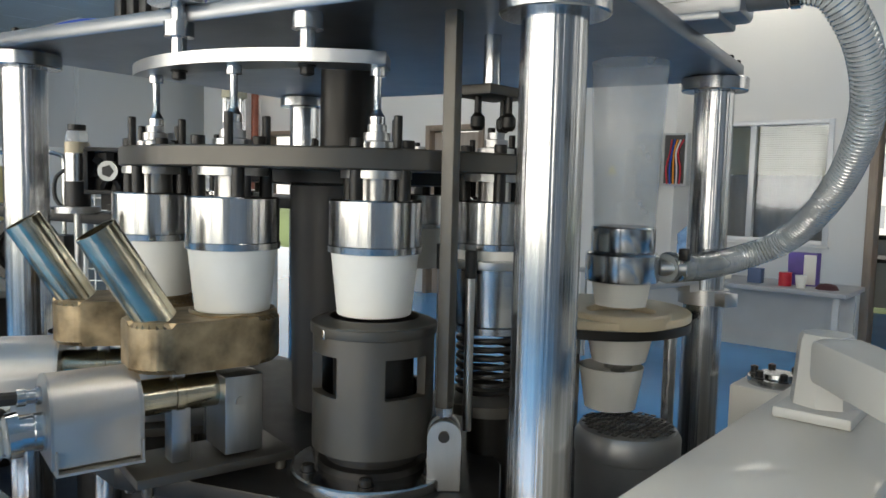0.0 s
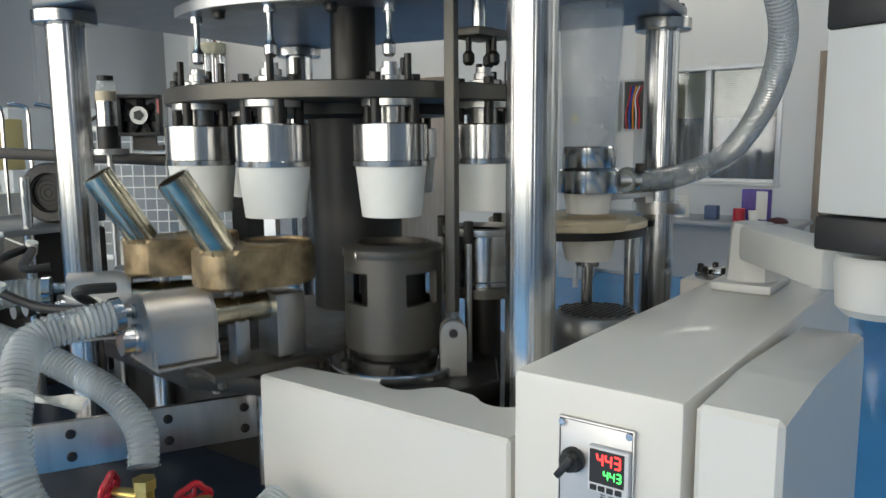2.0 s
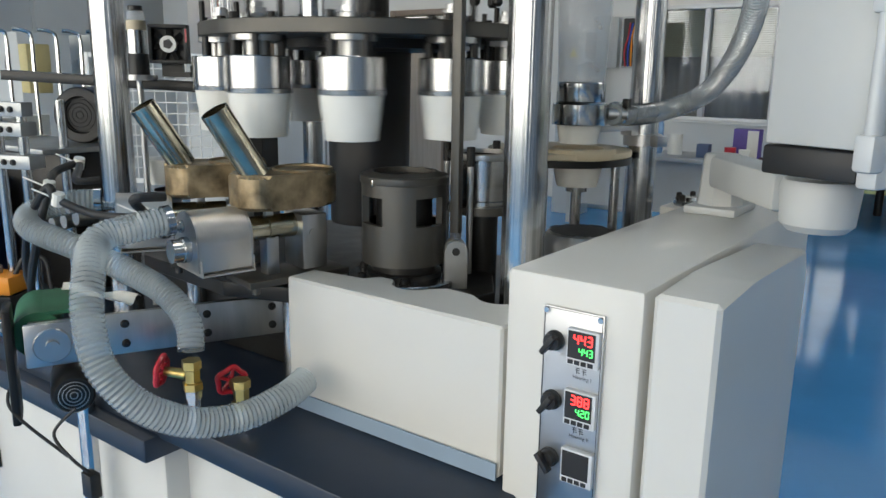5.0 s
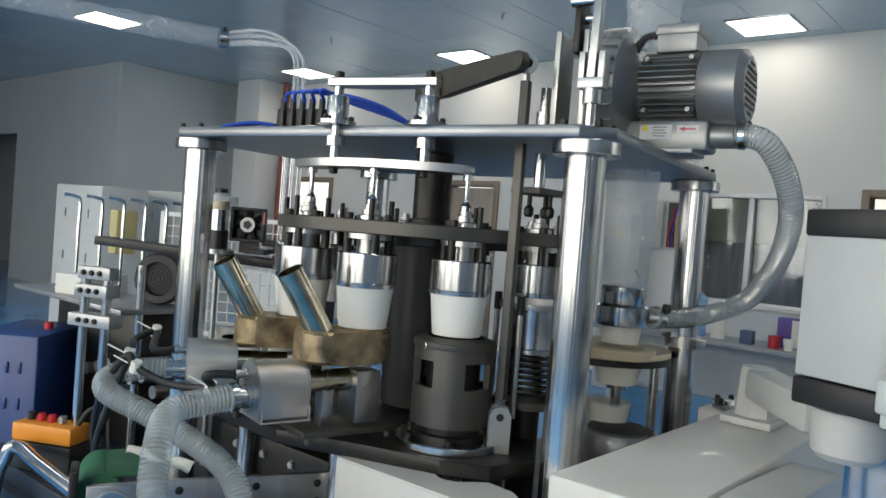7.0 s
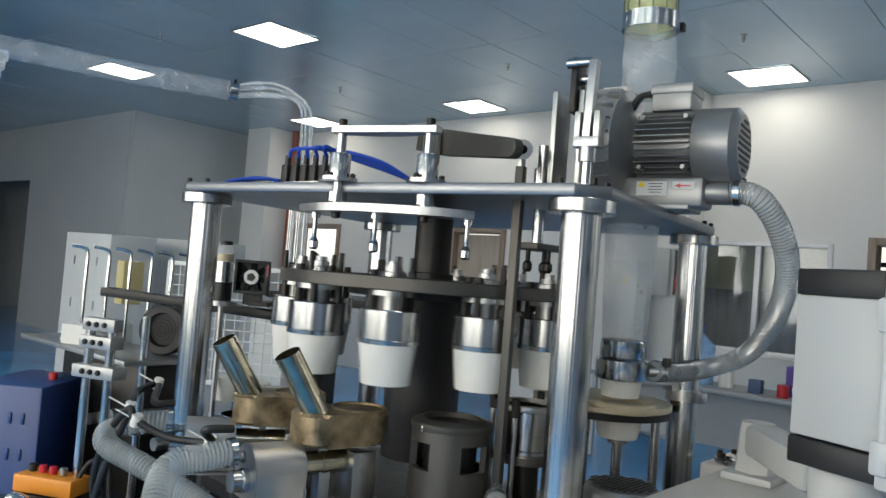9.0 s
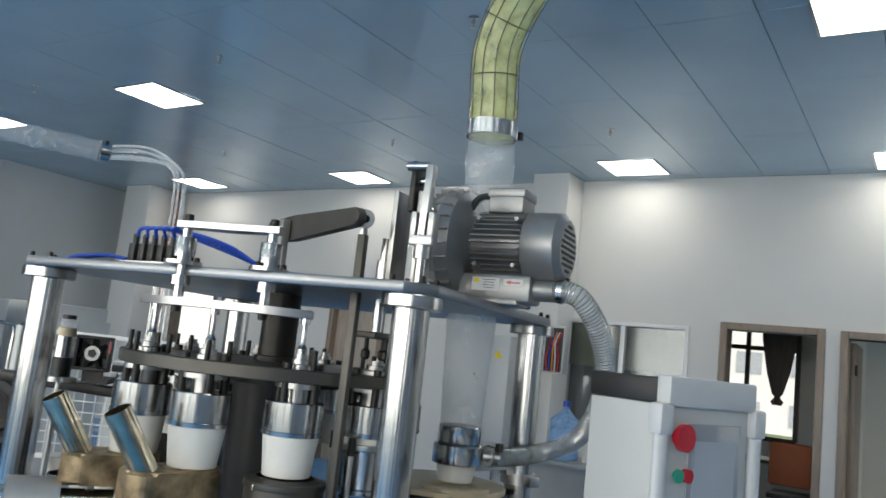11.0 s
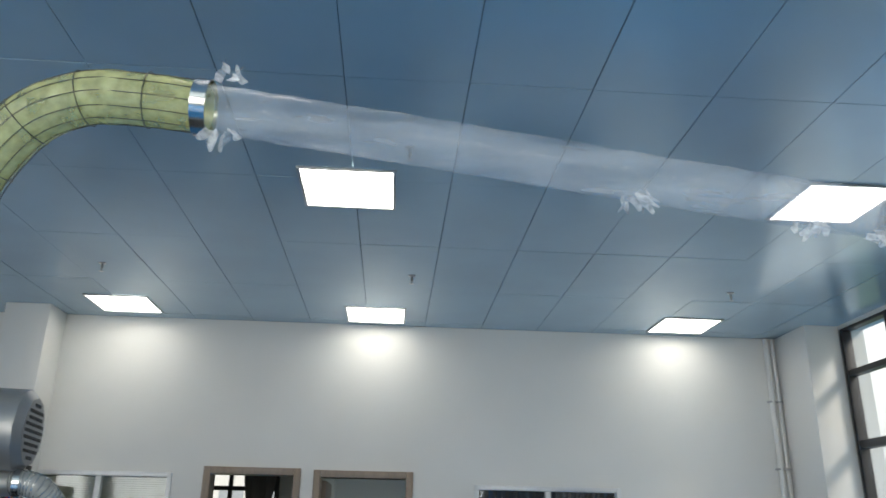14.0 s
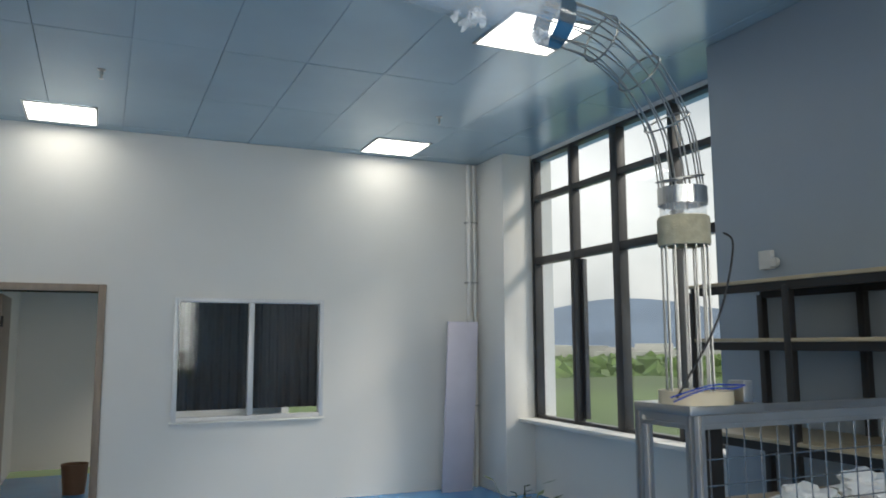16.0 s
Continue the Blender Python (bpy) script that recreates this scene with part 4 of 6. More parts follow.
prism(bm, [(-0.008, 0), (0.004, 0.005), (0.004, -0.005)], 0, 0.0006, Matrix.Translation((0.026, -0.0544, -0.088)) @ Matrix.Rotation(radians(90), 4, "X"))
tr(bm, MF)
part("arrow", bm, RED, l2)
bm = B()
rev(bm, [(0.019, 0.0), (0.024, 0.0), (0.024, 0.048), (0.025, 0.050), (0.022, 0.052), (0.019, 0.052), (0.019, 0.0)], (0.074, -0.012, -0.098), (1, 0, 0), 32)
tr(bm, MF)
part("outlet", bm, ANOD, blower)

# ---- film duct, elbow and tube overhead ----
def ringclamp(parent, c, axis, r, wdt=0.03, material=None):
    bm = B()
    rev(bm, [(r, -wdt / 2), (r + 0.003, -wdt / 2), (r + 0.003, wdt / 2), (r, wdt / 2), (r, -wdt / 2)], c, axis, 40)
    cl = part("clamp_band", bm, material or CHROME, parent, "bright steel clamp band")
    bm = B()
    a = Vector(axis).normalized()
    s = a.orthogonal().normalized()
    bx(bm, Vector(c) + s * (r + 0.010), (0.016, 0.016, 0.02), None, 0.002)
    part("screw_lug", bm, BLACKOX, cl)


EL = [(0.619, 0.548, 1.99), (0.617, 0.540, 2.166), (0.632, 0.512, 2.32), (0.735, 0.475, 2.459), (0.858, 0.452, 2.510), (0.977, 0.455, 2.516), (1.114, 0.462, 2.507)]
duct = thing("suction_duct", pose(0, 0, 0), "yellow film-wrapped wire elbow from blower into clear overhead tube", "duct")
bm = B()
sweep(bm, spline([(0.610, 0.553, 1.90), (0.619, 0.548, 1.99), (0.618, 0.543, 2.10)], 8), 0.059, 28, 0, capped=False, wob=0.004)
part("lower_sleeve", bm, FILM, duct, "cloudy clear plastic sleeve")
bm = B()
line = spline([(0.618, 0.543, 2.10)] + EL[1:], 10)
sweep(bm, line, 0.0565, 32, 0, capped=False, wob=0.005)
elbow = part("elbow_film", bm, YFILM, duct, "yellow plastic film wrapped round a wire elbow")


def wire_cage(parent, line, r, nw, every, wr, material=None):
    """Thin bent wires round a line, with hoops."""
    u = (line[1] - line[0]).orthogonal().normalized()
    tracks = [[] for _ in range(nw)]
    hoops, acc, last = [], 0.0, None
    for i, p in enumerate(line):
        t = (line[min(i + 1, len(line) - 1)] - line[max(i - 1, 0)]).normalized()
        u = (u - t * u.dot(t)).normalized()
        v = t.cross(u)
        for k in range(nw):
            a = 2 * math.pi * (k + 0.5) / nw
            tracks[k].append(p + (u * math.cos(a) + v * math.sin(a)) * r)
        if last is not None:
            acc += (p - last).length
        if acc > every:
            acc = 0
            hoops.append([p + (u * math.cos(2 * math.pi * j / 28) + v * math.sin(2 * math.pi * j / 28)) * (r + 2 * wr) for j in range(29)])
        last = p
    for tk in tracks:
        bm = B()
        sweep(bm, tk, wr, 6)
        part("wire", bm, material or POLISH, parent)
    for hp in hoops:
        bm = B()
        sweep(bm, hp, wr * 1.1, 6)
        part("hoop", bm, material or STEEL, parent)


wire_cage(duct, line, 0.0585, 12, 0.125, 0.0011, DARKPLATE)
ringclamp(duct, (0.618, 0.543, 2.105), (0, 0, 1), 0.060, 0.036)
ringclamp(duct, (1.105, 0.462, 2.508), (1, 0.02, -0.05), 0.060, 0.032)
TUBE = [Vector((1.118, 0.462, 2.507)), Vector((1.6, 0.470, 2.453)), Vector((2.05, 0.475, 2.398)), Vector((2.62, 0.455, 2.318))]
bm = B()
sweep(bm, spline(TUBE, 30), 0.0545, 36, 0, capped=False, wob=0.003)
part("film_tube", bm, FILM, duct, "clear plastic film tube with wrinkles")
def tatters(c, nrm):
    for k in range(8):
        bm = B()
        p = Vector(c) + Vector((random.uniform(-0.03, 0.03), random.uniform(-0.02, 0.02), random.uniform(-0.008, 0.008)))
        q = p + Vector(nrm) * random.uniform(0.02, 0.045) + Vector((random.uniform(-0.03, 0.03), random.uniform(-0.02, 0.02), 0))
        s = Vector((random.uniform(-1, 1), random.uniform(-1, 1), random.uniform(-0.4, 0.4))).normalized() * 0.009
        m_ = (p + q) / 2 + Vector((random.uniform(-0.012, 0.012), random.uniform(-0.012, 0.012), 0))
        a = [bm.verts.new(v) for v in (p - s, p + s, m_ + s * 1.3, m_ - s, q + s * 0.5, q - s * 0.4)]
        bm.faces.new((a[0], a[1], a[2], a[3]))
        bm.faces.new((a[3], a[2], a[4], a[5]))
        part("film_tatter", bm, SCRAP, duct, "loose crumpled end of clear film")
tatters((1.16, 0.455, 2.575), (0, 0, 1))
tatters((1.15, 0.44, 2.44), (0, 0, -1))
tatters((2.04, 0.45, 2.345), (0.3, 0, -1))
tatters((2.42, 0.44, 2.295), (0, 0, -1))
tatters((2.57, 0.42, 2.270), (0, 0, -1))
bm = B()
sweep(bm, spline([TUBE[2] + Vector((0.30, 0, -0.03)), TUBE[3]], 10), 0.0500, 30, 0, capped=False)
part("inner_tube", bm, ACRYL, duct)

# cage chute
chute = thing("wire_chute", pose(0, 0, 0), "bent wire cage chute with clamp bands and foam collar", "chute")
CL = spline([(2.62, 0.455, 2.318), (2.76, 0.455, 2.295), (2.89, 0.475, 2.225), (2.98, 0.495, 2.12), (3.015, 0.505, 2.00), (3.02, 0.505, 1.93)], 8)
wire_cage(chute, CL, 0.052, 10, 0.13, 0.0022, STEEL)
ringclamp(chute, (2.635, 0.455, 2.316), (1, 0, -0.15), 0.056, 0.04)
ringclamp(chute, (3.02, 0.505, 1.955), (0, 0, 1), 0.056, 0.042)
bm = B()
rev(bm, [(0.050, 1.86), (0.055, 1.86), (0.055, 1.955), (0.050, 1.955)], (3.02, 0.505, 0), n=36)
part("clear_sleeve", bm, ACRYL, chute)
bm = B()
rev(bm, [(0.045, 1.835), (0.060, 1.835), (0.062, 1.84), (0.062, 1.90), (0.059, 1.905), (0.045, 1.905)], (3.02, 0.505, 0), n=36)
part("foam_collar", bm, mat("foam", (0.42, 0.38, 0.27), 0.9, 0, 0.15, 40, 0.4, 200), chute, "beige foam collar")
for k in range(14):
    a = 2 * math.pi * k / 14
    bm = B()
    cyl(bm, (3.02 + 0.054 * math.cos(a), 0.505 + 0.054 * math.sin(a), 1.49), (3.02 + 0.054 * math.cos(a), 0.505 + 0.054 * math.sin(a), 1.834), 0.0026, 8)
    part("rod", bm, STEEL, chute)
bm = B()
rev(bm, [(0.040, 1.462), (0.085, 1.462), (0.085, 1.492), (0.040, 1.492), (0.040, 1.462)], (3.03, 0.50, 0), n=36)
part("base_ring", bm, WOODMOLD, chute)
bm = B()
bx(bm, (3.13, 0.46, 1.49), (0.03, 0.05, 0.05), None, 0.003)
part("valve_block", bm, ALU, chute)
for k in range(2):
    bm = B()
    pts = [(2.93 + random.uniform(-0.01, 0.01), 0.47, 1.47 + 0.01 * k), (2.99, 0.42 - 0.01 * k, 1.50 + 0.008 * k), (3.06, 0.41, 1.50 + 0.008 * k), (3.12, 0.435, 1.505)]
    sweep(bm, spline(pts, 8), 0.0018, 8)
    part("air_line", bm, BLUETUBE, chute, "blue air line")
bm = B()
sweep(bm, spline([(2.94, 0.46, 1.48), (3.02, 0.43, 1.62), (3.08, 0.44, 1.72), (3.13, 0.46, 1.84), (3.12, 0.48, 1.87)], 8), 0.0026, 8)
part("cable", bm, RUBBER, chute)

# guard frame with wire mesh
guard = thing("mesh_guard", pose(0, 0, 0), "aluminium profile guard frame filled with silver wire mesh", "guard frame")
GX0, GX1, GY0, GY1, GZ = 2.97, 4.30, 0.44, 0.62, 1.44
def prof_bar(p0, p1, s=0.03):
    bm = B()
    p0, p1 = Vector(p0), Vector(p1)
    d_ = (p1 - p0)
    m_ = Matrix.Translation((p0 + p1) / 2) @ Vector((0, 0, 1)).rotation_difference(d_.normalized()).to_matrix().to_4x4()
    h = d_.length
    for sx, sy in ((1, 1), (1, -1), (-1, 1), (-1, -1)):
        bx(bm, (sx * s * 0.34, sy * s * 0.34, 0), (s * 0.32, s * 0.32, h), m_)
    bx(bm, (0, 0, 0), (s * 0.5, s * 0.5, h * 0.999), m_)
    part("profile_bar", bm, ALU, guard)
for x in (GX0, GX1):
    for y in (GY0, GY1):
        prof_bar((x, y, 0.05), (x, y, GZ))
prof_bar((GX0 + 0.64, GY0, 0.05), (GX0 + 0.64, GY0, GZ - 0.032))
for y in (GY0, GY1):
    for z in (GZ - 0.015, 0.2):
        prof_bar((GX0 + 0.016, y, z), (GX1 - 0.016, y, z))
for x in (GX0, GX1):
    for z in (GZ - 0.015, 0.2):
        prof_bar((x, GY0 + 0.016, z), (x, GY1 - 0.016, z))
for i in range(25):
    bm = B()
    x = GX0 + 0.04 + i * 0.052
    cyl(bm, (x, GY0, 0.2), (x, GY0, GZ - 0.032), 0.0017, 6)
    part("mesh_wire", bm, POLISH, guard)
for i in range(20):
    bm = B()
    z = 0.24 + i * 0.058
    cyl(bm, (GX0 + 0.016, GY0 - 0.003, z), (GX1 - 0.016, GY0 - 0.003, z), 0.0017, 6)
    part("mesh_wire", bm, POLISH, guard)
bm = B()
bx(bm, (3.06, 0.53, GZ + 0.011), (0.22, 0.20, 0.022), None, 0.002)
part("top_board", bm, ALU, guard)
bm = B()
bx(bm, (3.12, 0.56, 1.22), (0.06, 0.03, 0.40), None, 0.004)
part("dark_box", bm, BLACKOX, guard)

# crumpled white bag on the guard's inner shelf
bagshelf = thing("inner_table", pose(0, 0, 0), "dark steel table with a wooden top inside the guard", "table")
bm = B()
bx(bm, (4.1, 1.05, 1.02), (1.6, 0.55, 0.03), None, 0.003)
part("tabletop", bm, mat("brown_board", (0.22, 0.15, 0.08), 0.5, 0, 0.25, 3, stretch=(1, 8, 1)), bagshelf)
for x in (3.35, 4.85):
    for y in (0.82, 1.28):
        bm = B()
        bx(bm, (x, y, 0.5), (0.04, 0.04, 1.005))
        part("leg", bm, BLACKOX, bagshelf)
for cx_, cy_, sc in ((3.86, 0.93, 0.085), (4.22, 0.98, 0.10)):
    bag = thing("plastic_bag", pose(cx_, cy_, 1.036), "crumpled white plastic bag lying on the table", "bag", "plastic bags")
    bm = B()
    bmesh.ops.create_icosphere(bm, subdivisions=4, radius=1)
    for v in bm.verts:
        nn = noise.noise(v.co * 1.7 + Vector((cx_, 0, 0))) * 0.5 + noise.noise(v.co * 4.3) * 0.22 + abs(noise.noise(v.co * 9)) * 0.1
        v.co = Vector((v.co.x * sc * 1.3, v.co.y * sc, v.co.z * sc * 0.55)) * (0.9 + nn)
    zmin = min(v.co.z for v in bm.verts)
    for v in bm.verts:
        v.co.z -= zmin
    part("bag", bm, mat("white_bag_%d" % int(cx_ * 100), (0.78, 0.79, 0.80), 0.35, 0, 0.03), bag)

# black shelving against the partition
rack = thing("storage_rack", pose(0, 0, 0), "black steel storage rack with pale wooden shelves", "rack")
RX0, RX1, RY0, RY1 = 5.02, 5.58, 1.30, 2.72
for x in (RX0, RX1):
    for y in (RY0, (RY0 + RY1) / 2, RY1):
        bm = B()
        bx(bm, (x, y, 0.95), (0.045, 0.045, 1.90), None, 0.003)
        part("upright", bm, BLACK, rack)
for z in (0.55, 1.05, 1.58, 1.90):
    for x in (RX0, RX1):
        bm = B()
        bx(bm, (x, (RY0 + RY1) / 2, z), (0.03, RY1 - RY0, 0.045))
        part("rail", bm, BLACK, rack)
    bm = B()
    bx(bm, ((RX0 + RX1) / 2, (RY0 + RY1) / 2, z + 0.034), (RX1 - RX0 + 0.04, RY1 - RY0 + 0.04, 0.02), None, 0.002)
    part("shelf", bm, mat("pale_board_%d" % int(z * 100), (0.40, 0.33, 0.22), 0.5, 0, 0.12, 3, stretch=(8, 1, 1)), rack)
bm = B()
cyl(bm, (5.595, 2.6, 2.10), (5.57, 2.6, 2.10), 0.03, 12)
sockb = thing("wall_socket", pose(0, 0, 0), "small grey wall box with a black cable", "socket")
bx(bm, (5.60, 2.68, 2.12), (0.04, 0.10, 0.12), None, 0.006)
part("box", bm, GREYCOAT, sockb)

# leaning panel, conduit and plant in the corner
lean = thing("leaning_panel", pose(0, 0, 0), "pale lilac board leaning upright against the wall", "panel")
bm = B()
bx(bm, (0, 0, 0.925), (0.36, 0.03, 1.85), pose(5.38, 6.93, 0, 6, 0, 0), 0.003)
part("board", bm, mat("lilac_board", (0.52, 0.50, 0.58), 0.4, 0, 0.03), lean)
pipe = thing("conduit", pose(0, 0, 0), "white plastic conduit with clips running up beside the pillar", "conduit")
for x, r in ((5.62, 0.028), (5.69, 0.016)):
    bm = B()
    cyl(bm, (x, 7.07, 0.0), (x, 7.07, H - 0.01), r, 16)
    part("pipe", bm, WALLW, pipe)
for z in (0.9, 1.6, 2.3, 3.0):
    bm = B()
    bx(bm, (5.65, 7.075, z), (0.15, 0.06, 0.02), None, 0.004)
    part("clip", bm, ALU, pipe)
red = thing("riser_pipe", pose(0, 0, 0), "rust-red painted riser pipe beside the pillar", "pipe")
bm = B()
cyl(bm, (-8.85, 6.9, 0.0), (-8.85, 6.9, H - 0.01), 0.055, 20)
part("pipe", bm, mat("rust_red", (0.22, 0.06, 0.035), 0.5, 0, 0.2, 4), red)
plant = thing("potted_plant", pose(4.42, 3.80, 0), "leafy green plant in a dark pot", "plant")
bm = B()
rev(bm, [(0, 0), (0.11, 0), (0.15, 0.26), (0.13, 0.26), (0.12, 0.24), (0, 0.24)], n=24)
part("pot", bm, BLACK, plant)
LEAF = mat("leaf_green", (0.05, 0.10, 0.03), 0.5, 0, 0.4, 14)
for k in range(26):
    a, tlt, h = random.uniform(0, 6.28), random.uniform(0.05, 0.22), random.uniform(0.35, 0.66)
    tip_ = Vector((math.cos(a) * tlt, math.sin(a) * tlt, h))
    bm = B()
    sd = Vector((-math.sin(a), math.cos(a), 0)) * 0.022
    up_ = Vector((math.cos(a) * 0.09, math.sin(a) * 0.09, 0.03))
    vs = [bm.verts.new(p) for p in (Vector((0, 0, 0.24)), tip_ - sd * 0.2, tip_ + up_ * 0.5 - sd, tip_ + up_ * 1.1, tip_ + up_ * 0.5 + sd, tip_ + sd * 0.2)]
    bm.faces.new((vs[0], vs[1], vs[5]))
    bm.faces.new((vs[1], vs[2], vs[4], vs[5]))
    bm.faces.new((vs[2], vs[3], vs[4]))
    part("leaf", bm, LEAF, plant)

# ---- hopper tube, ring and hose ----
HX, HY = 0.555, 0.645
hop = thing("hopper_tube", pose(HX, HY, 0), "clear acrylic cup tube with polished rings under the top plate", "hopper")
turned("tube", [(0.049, 1.385), (0.051, 1.385), (0.063, 1.664), (0.061, 1.664), (0.049, 1.385)], ACRYL, hop, (0, 0, 0), 48, "clear acrylic tube, slightly cloudy")
turned("upper_ring", [(0.044, 1.352), (0.052, 1.352), (0.053, 1.354), (0.053, 1.392), (0.050, 1.395), (0.044, 1.395), (0.044, 1.352)], CHROME, hop, (0, 0, 0), 48)
turned("lower_ring", [(0.046, 1.303), (0.060, 1.303), (0.061, 1.306), (0.061, 1.347), (0.058, 1.351), (0.046, 1.351), (0.046, 1.303)], CHROME, hop, (0, 0, 0), 48)
bm = B()
rev(bm, [(0, 0), (0.014, 0), (0.014, 0.04), (0, 0.04)], (0.055, 0.03, 1.327), (0.9, 0.5, 0), 20)
part("spigot", bm, ALU, hop)
turned("waiting_bowl", [(0, 1.262), (0.042, 1.262), (0.050, 1.31), (0.047, 1.34), (0, 1.34)], PAPER, hop, (0, 0, 0), 40, "white paper bowls waiting in the tube")

ejector = thing("mould_ring", pose(HX - 0.005, HY + 0.012, 0), "pale resin ring plate holding a white paper bowl", "mould")
turned("ring", [(0.058, 1.228), (0.082, 1.228), (0.084, 1.231), (0.084, 1.248), (0.081, 1.251), (0.058, 1.251), (0.055, 1.244), (0.058, 1.228)], WOODMOLD, ejector, (0, 0, 0), 48)
turned("plate", [(0, 1.212), (0.168, 1.212), (0.168, 1.2275), (0, 1.2275)], BLACKOX, ejector, (-0.075, 0.05, 0), 64)
turned("carrier_disc", [(0, 1.2278), (0.166, 1.2278), (0.168, 1.230), (0.168, 1.240), (0.166, 1.242), (0, 1.242)], WOODMOLD, ejector, (-0.075, 0.05, 0), 64, "pale resin carrier disc")
turned("paper_bowl", [(0, 1.165), (0.045, 1.165), (0.056, 1.212), (0, 1.212)], PAPER, ejector, (0, 0, 0), 48)
turned("ejector_rod", [(0, 1.06), (0.012, 1.06), (0.012, 1.15), (0.024, 1.152), (0.024, 1.1645), (0, 1.1645)], CHROME, ejector, (0, 0, 0), 24, "polished ejector rod")
dropped = thing("dropped_bowl", pose(HX - 0.005, HY + 0.012, 0), "finished white paper bowl dropping from the resin ring", "paper bowl")
turned("bowl_side", [(0.041, 1.166), (0.0535, 1.238), (0.055, 1.238), (0.043, 1.166)], PAPER, dropped, (0, 0, 0), 48)
turned("bowl_base", [(0, 1.167), (0.041, 1.167), (0.041, 1.169), (0, 1.169)], PAPER, dropped, (0, 0, 0), 48)
bm = B()
cyl(bm, (-0.07, -0.03, 0.81), (-0.07, -0.03, 1.212), 0.011, 20)
part("support_rod", bm, POLISH, ejector)
bm = B()
cyl(bm, (0.07, 0.05, 0.81), (0.07, 0.05, 1.212), 0.011, 20)
part("support_rod", bm, POLISH, ejector)

hoseA = thing("vacuum_hose", pose(0, 0, 0), "clear wire-wound vacuum hose looping from blower to cup tube", "hose")
line = spline([(0.618, 0.675, 1.327), (0.63, 0.80, 1.322), (0.66, 0.90, 1.333), (0.725, 0.93, 1.365), (0.79, 0.875, 1.415), (0.862, 0.76, 1.49), (0.905, 0.665, 1.575), (0.907, 0.60, 1.65), (0.882, 0.555, 1.708), (0.850, 0.546, 1.725), (0.822, 0.543, 1.724)], 24)
bm = B()
sweep(bm, line, 0.0225, 20, 0.0016, 0.0075)
part("hose", bm, PVC, hoseA)
bm = B()
coil, acc, tot = [], 0.0, 0.0
u = (line[1] - line[0]).orthogonal().normalized()
for i in range(len(line) - 1):
    a_, b_ = line[i], line[i + 1]
    t_ = (b_ - a_).normalized()
    u = (u - t_ * u.dot(t_)).normalized()
    v = t_.cross(u)
    L = (b_ - a_).length
    for k in range(8):
        s_ = tot + L * k / 8
        ph = 2 * math.pi * s_ / 0.0075
        coil.append(a_.lerp(b_, k / 8) + (u * math.cos(ph) + v * math.sin(ph)) * 0.0237)
    tot += L
sweep(bm, coil, 0.0009, 4)
part("wire_winding", bm, POLISH, hoseA, "steel wire winding")
ringclamp(hoseA, (0.621, 0.69, 1.327), (0.05, 1, 0), 0.024, 0.012)
ringclamp(hoseA, (0.836, 0.545, 1.725), (1, 0.13, 0), 0.024, 0.012)

clampR = thing("post_clamp", pose(0, 0, 0), "split aluminium clamp on a chromed post holding the tube", "clamp")
pr = MC @ Vector((0.5, 0.36, 0))
bm = B()
rev(bm, [(0.0364, 1.245), (0.0465, 1.245), (0.0465, 1.272), (0.0364, 1.272), (0.0364, 1.245)], (pr.x, pr.y, 0), n=40)
part("collar", bm, ALU, clampR)
bm = B()
bx(bm, (0.054, 0, 1.2585), (0.03, 0.032, 0.025), Matrix.Translation((pr.x, pr.y, 0)) @ Matrix.Rotation(radians(-25), 4, "Z"), 0.002)
part("split_lug", bm, ALU, clampR)
bm = B()
dv = Vector((HX, HY, 0)) - Vector((pr.x, pr.y, 0))
bx(bm, (dv.length / 2 - 0.01, 0, 1.290), (dv.length - 0.10, 0.03, 0.012), Matrix.Translation((pr.x, pr.y, 0)) @ Matrix.Rotation(math.atan2(dv.y, dv.x), 4, "Z"), 0.001)
bx(bm, (0.055, 0, 1.278), (0.03, 0.03, 0.013), Matrix.Translation((pr.x, pr.y, 0)) @ Matrix.Rotation(math.atan2(dv.y, dv.x), 4, "Z"))
part("arm", bm, ALU, clampR)

# spring die beside the front post
die = thing("spring_die", pose(TC[0] + 0.30, TC[1], 0), "dark steel die base with a heavy spring under the turntable", "die")
turned("base", [(0, 1.145), (0.07, 1.145), (0.07, 1.16), (0, 1.16)], DARKPLATE, die, (0, 0, 0))
bm = B()
pts = [Vector((0.045 * math.cos(t * 0.3), 0.045 * math.sin(t * 0.3), 1.162 + t * 0.00058)) for t in range(160)]
sweep(bm, pts, 0.004, 6)
part("spring", bm, BLACKOX, die)
bm = B()
cyl(bm, (0, 0, 0.81), (0, 0, 1.145), 0.03, 24)
part("stem", bm, BLACKOX, die)
die_cup = thing("die_cup", pose(TC[0] + 0.30, TC[1], 0), "open steel die cup with flange and four bolted pins", "die cup")
turned("flange", [(0.0585, 1.345), (0.070, 1.345), (0.071, 1.347), (0.071, 1.356), (0.0585, 1.357), (0.0585, 1.345)], STEEL, die_cup, (0, 0, 0))
turned("cup", [(0.050, 1.255), (0.056, 1.255), (0.056, 1.264), (0.053, 1.266), (0.061, 1.3445), (0.0585, 1.3445), (0.050, 1.262), (0.050, 1.255)], POLISH, die_cup, (0, 0, 0))
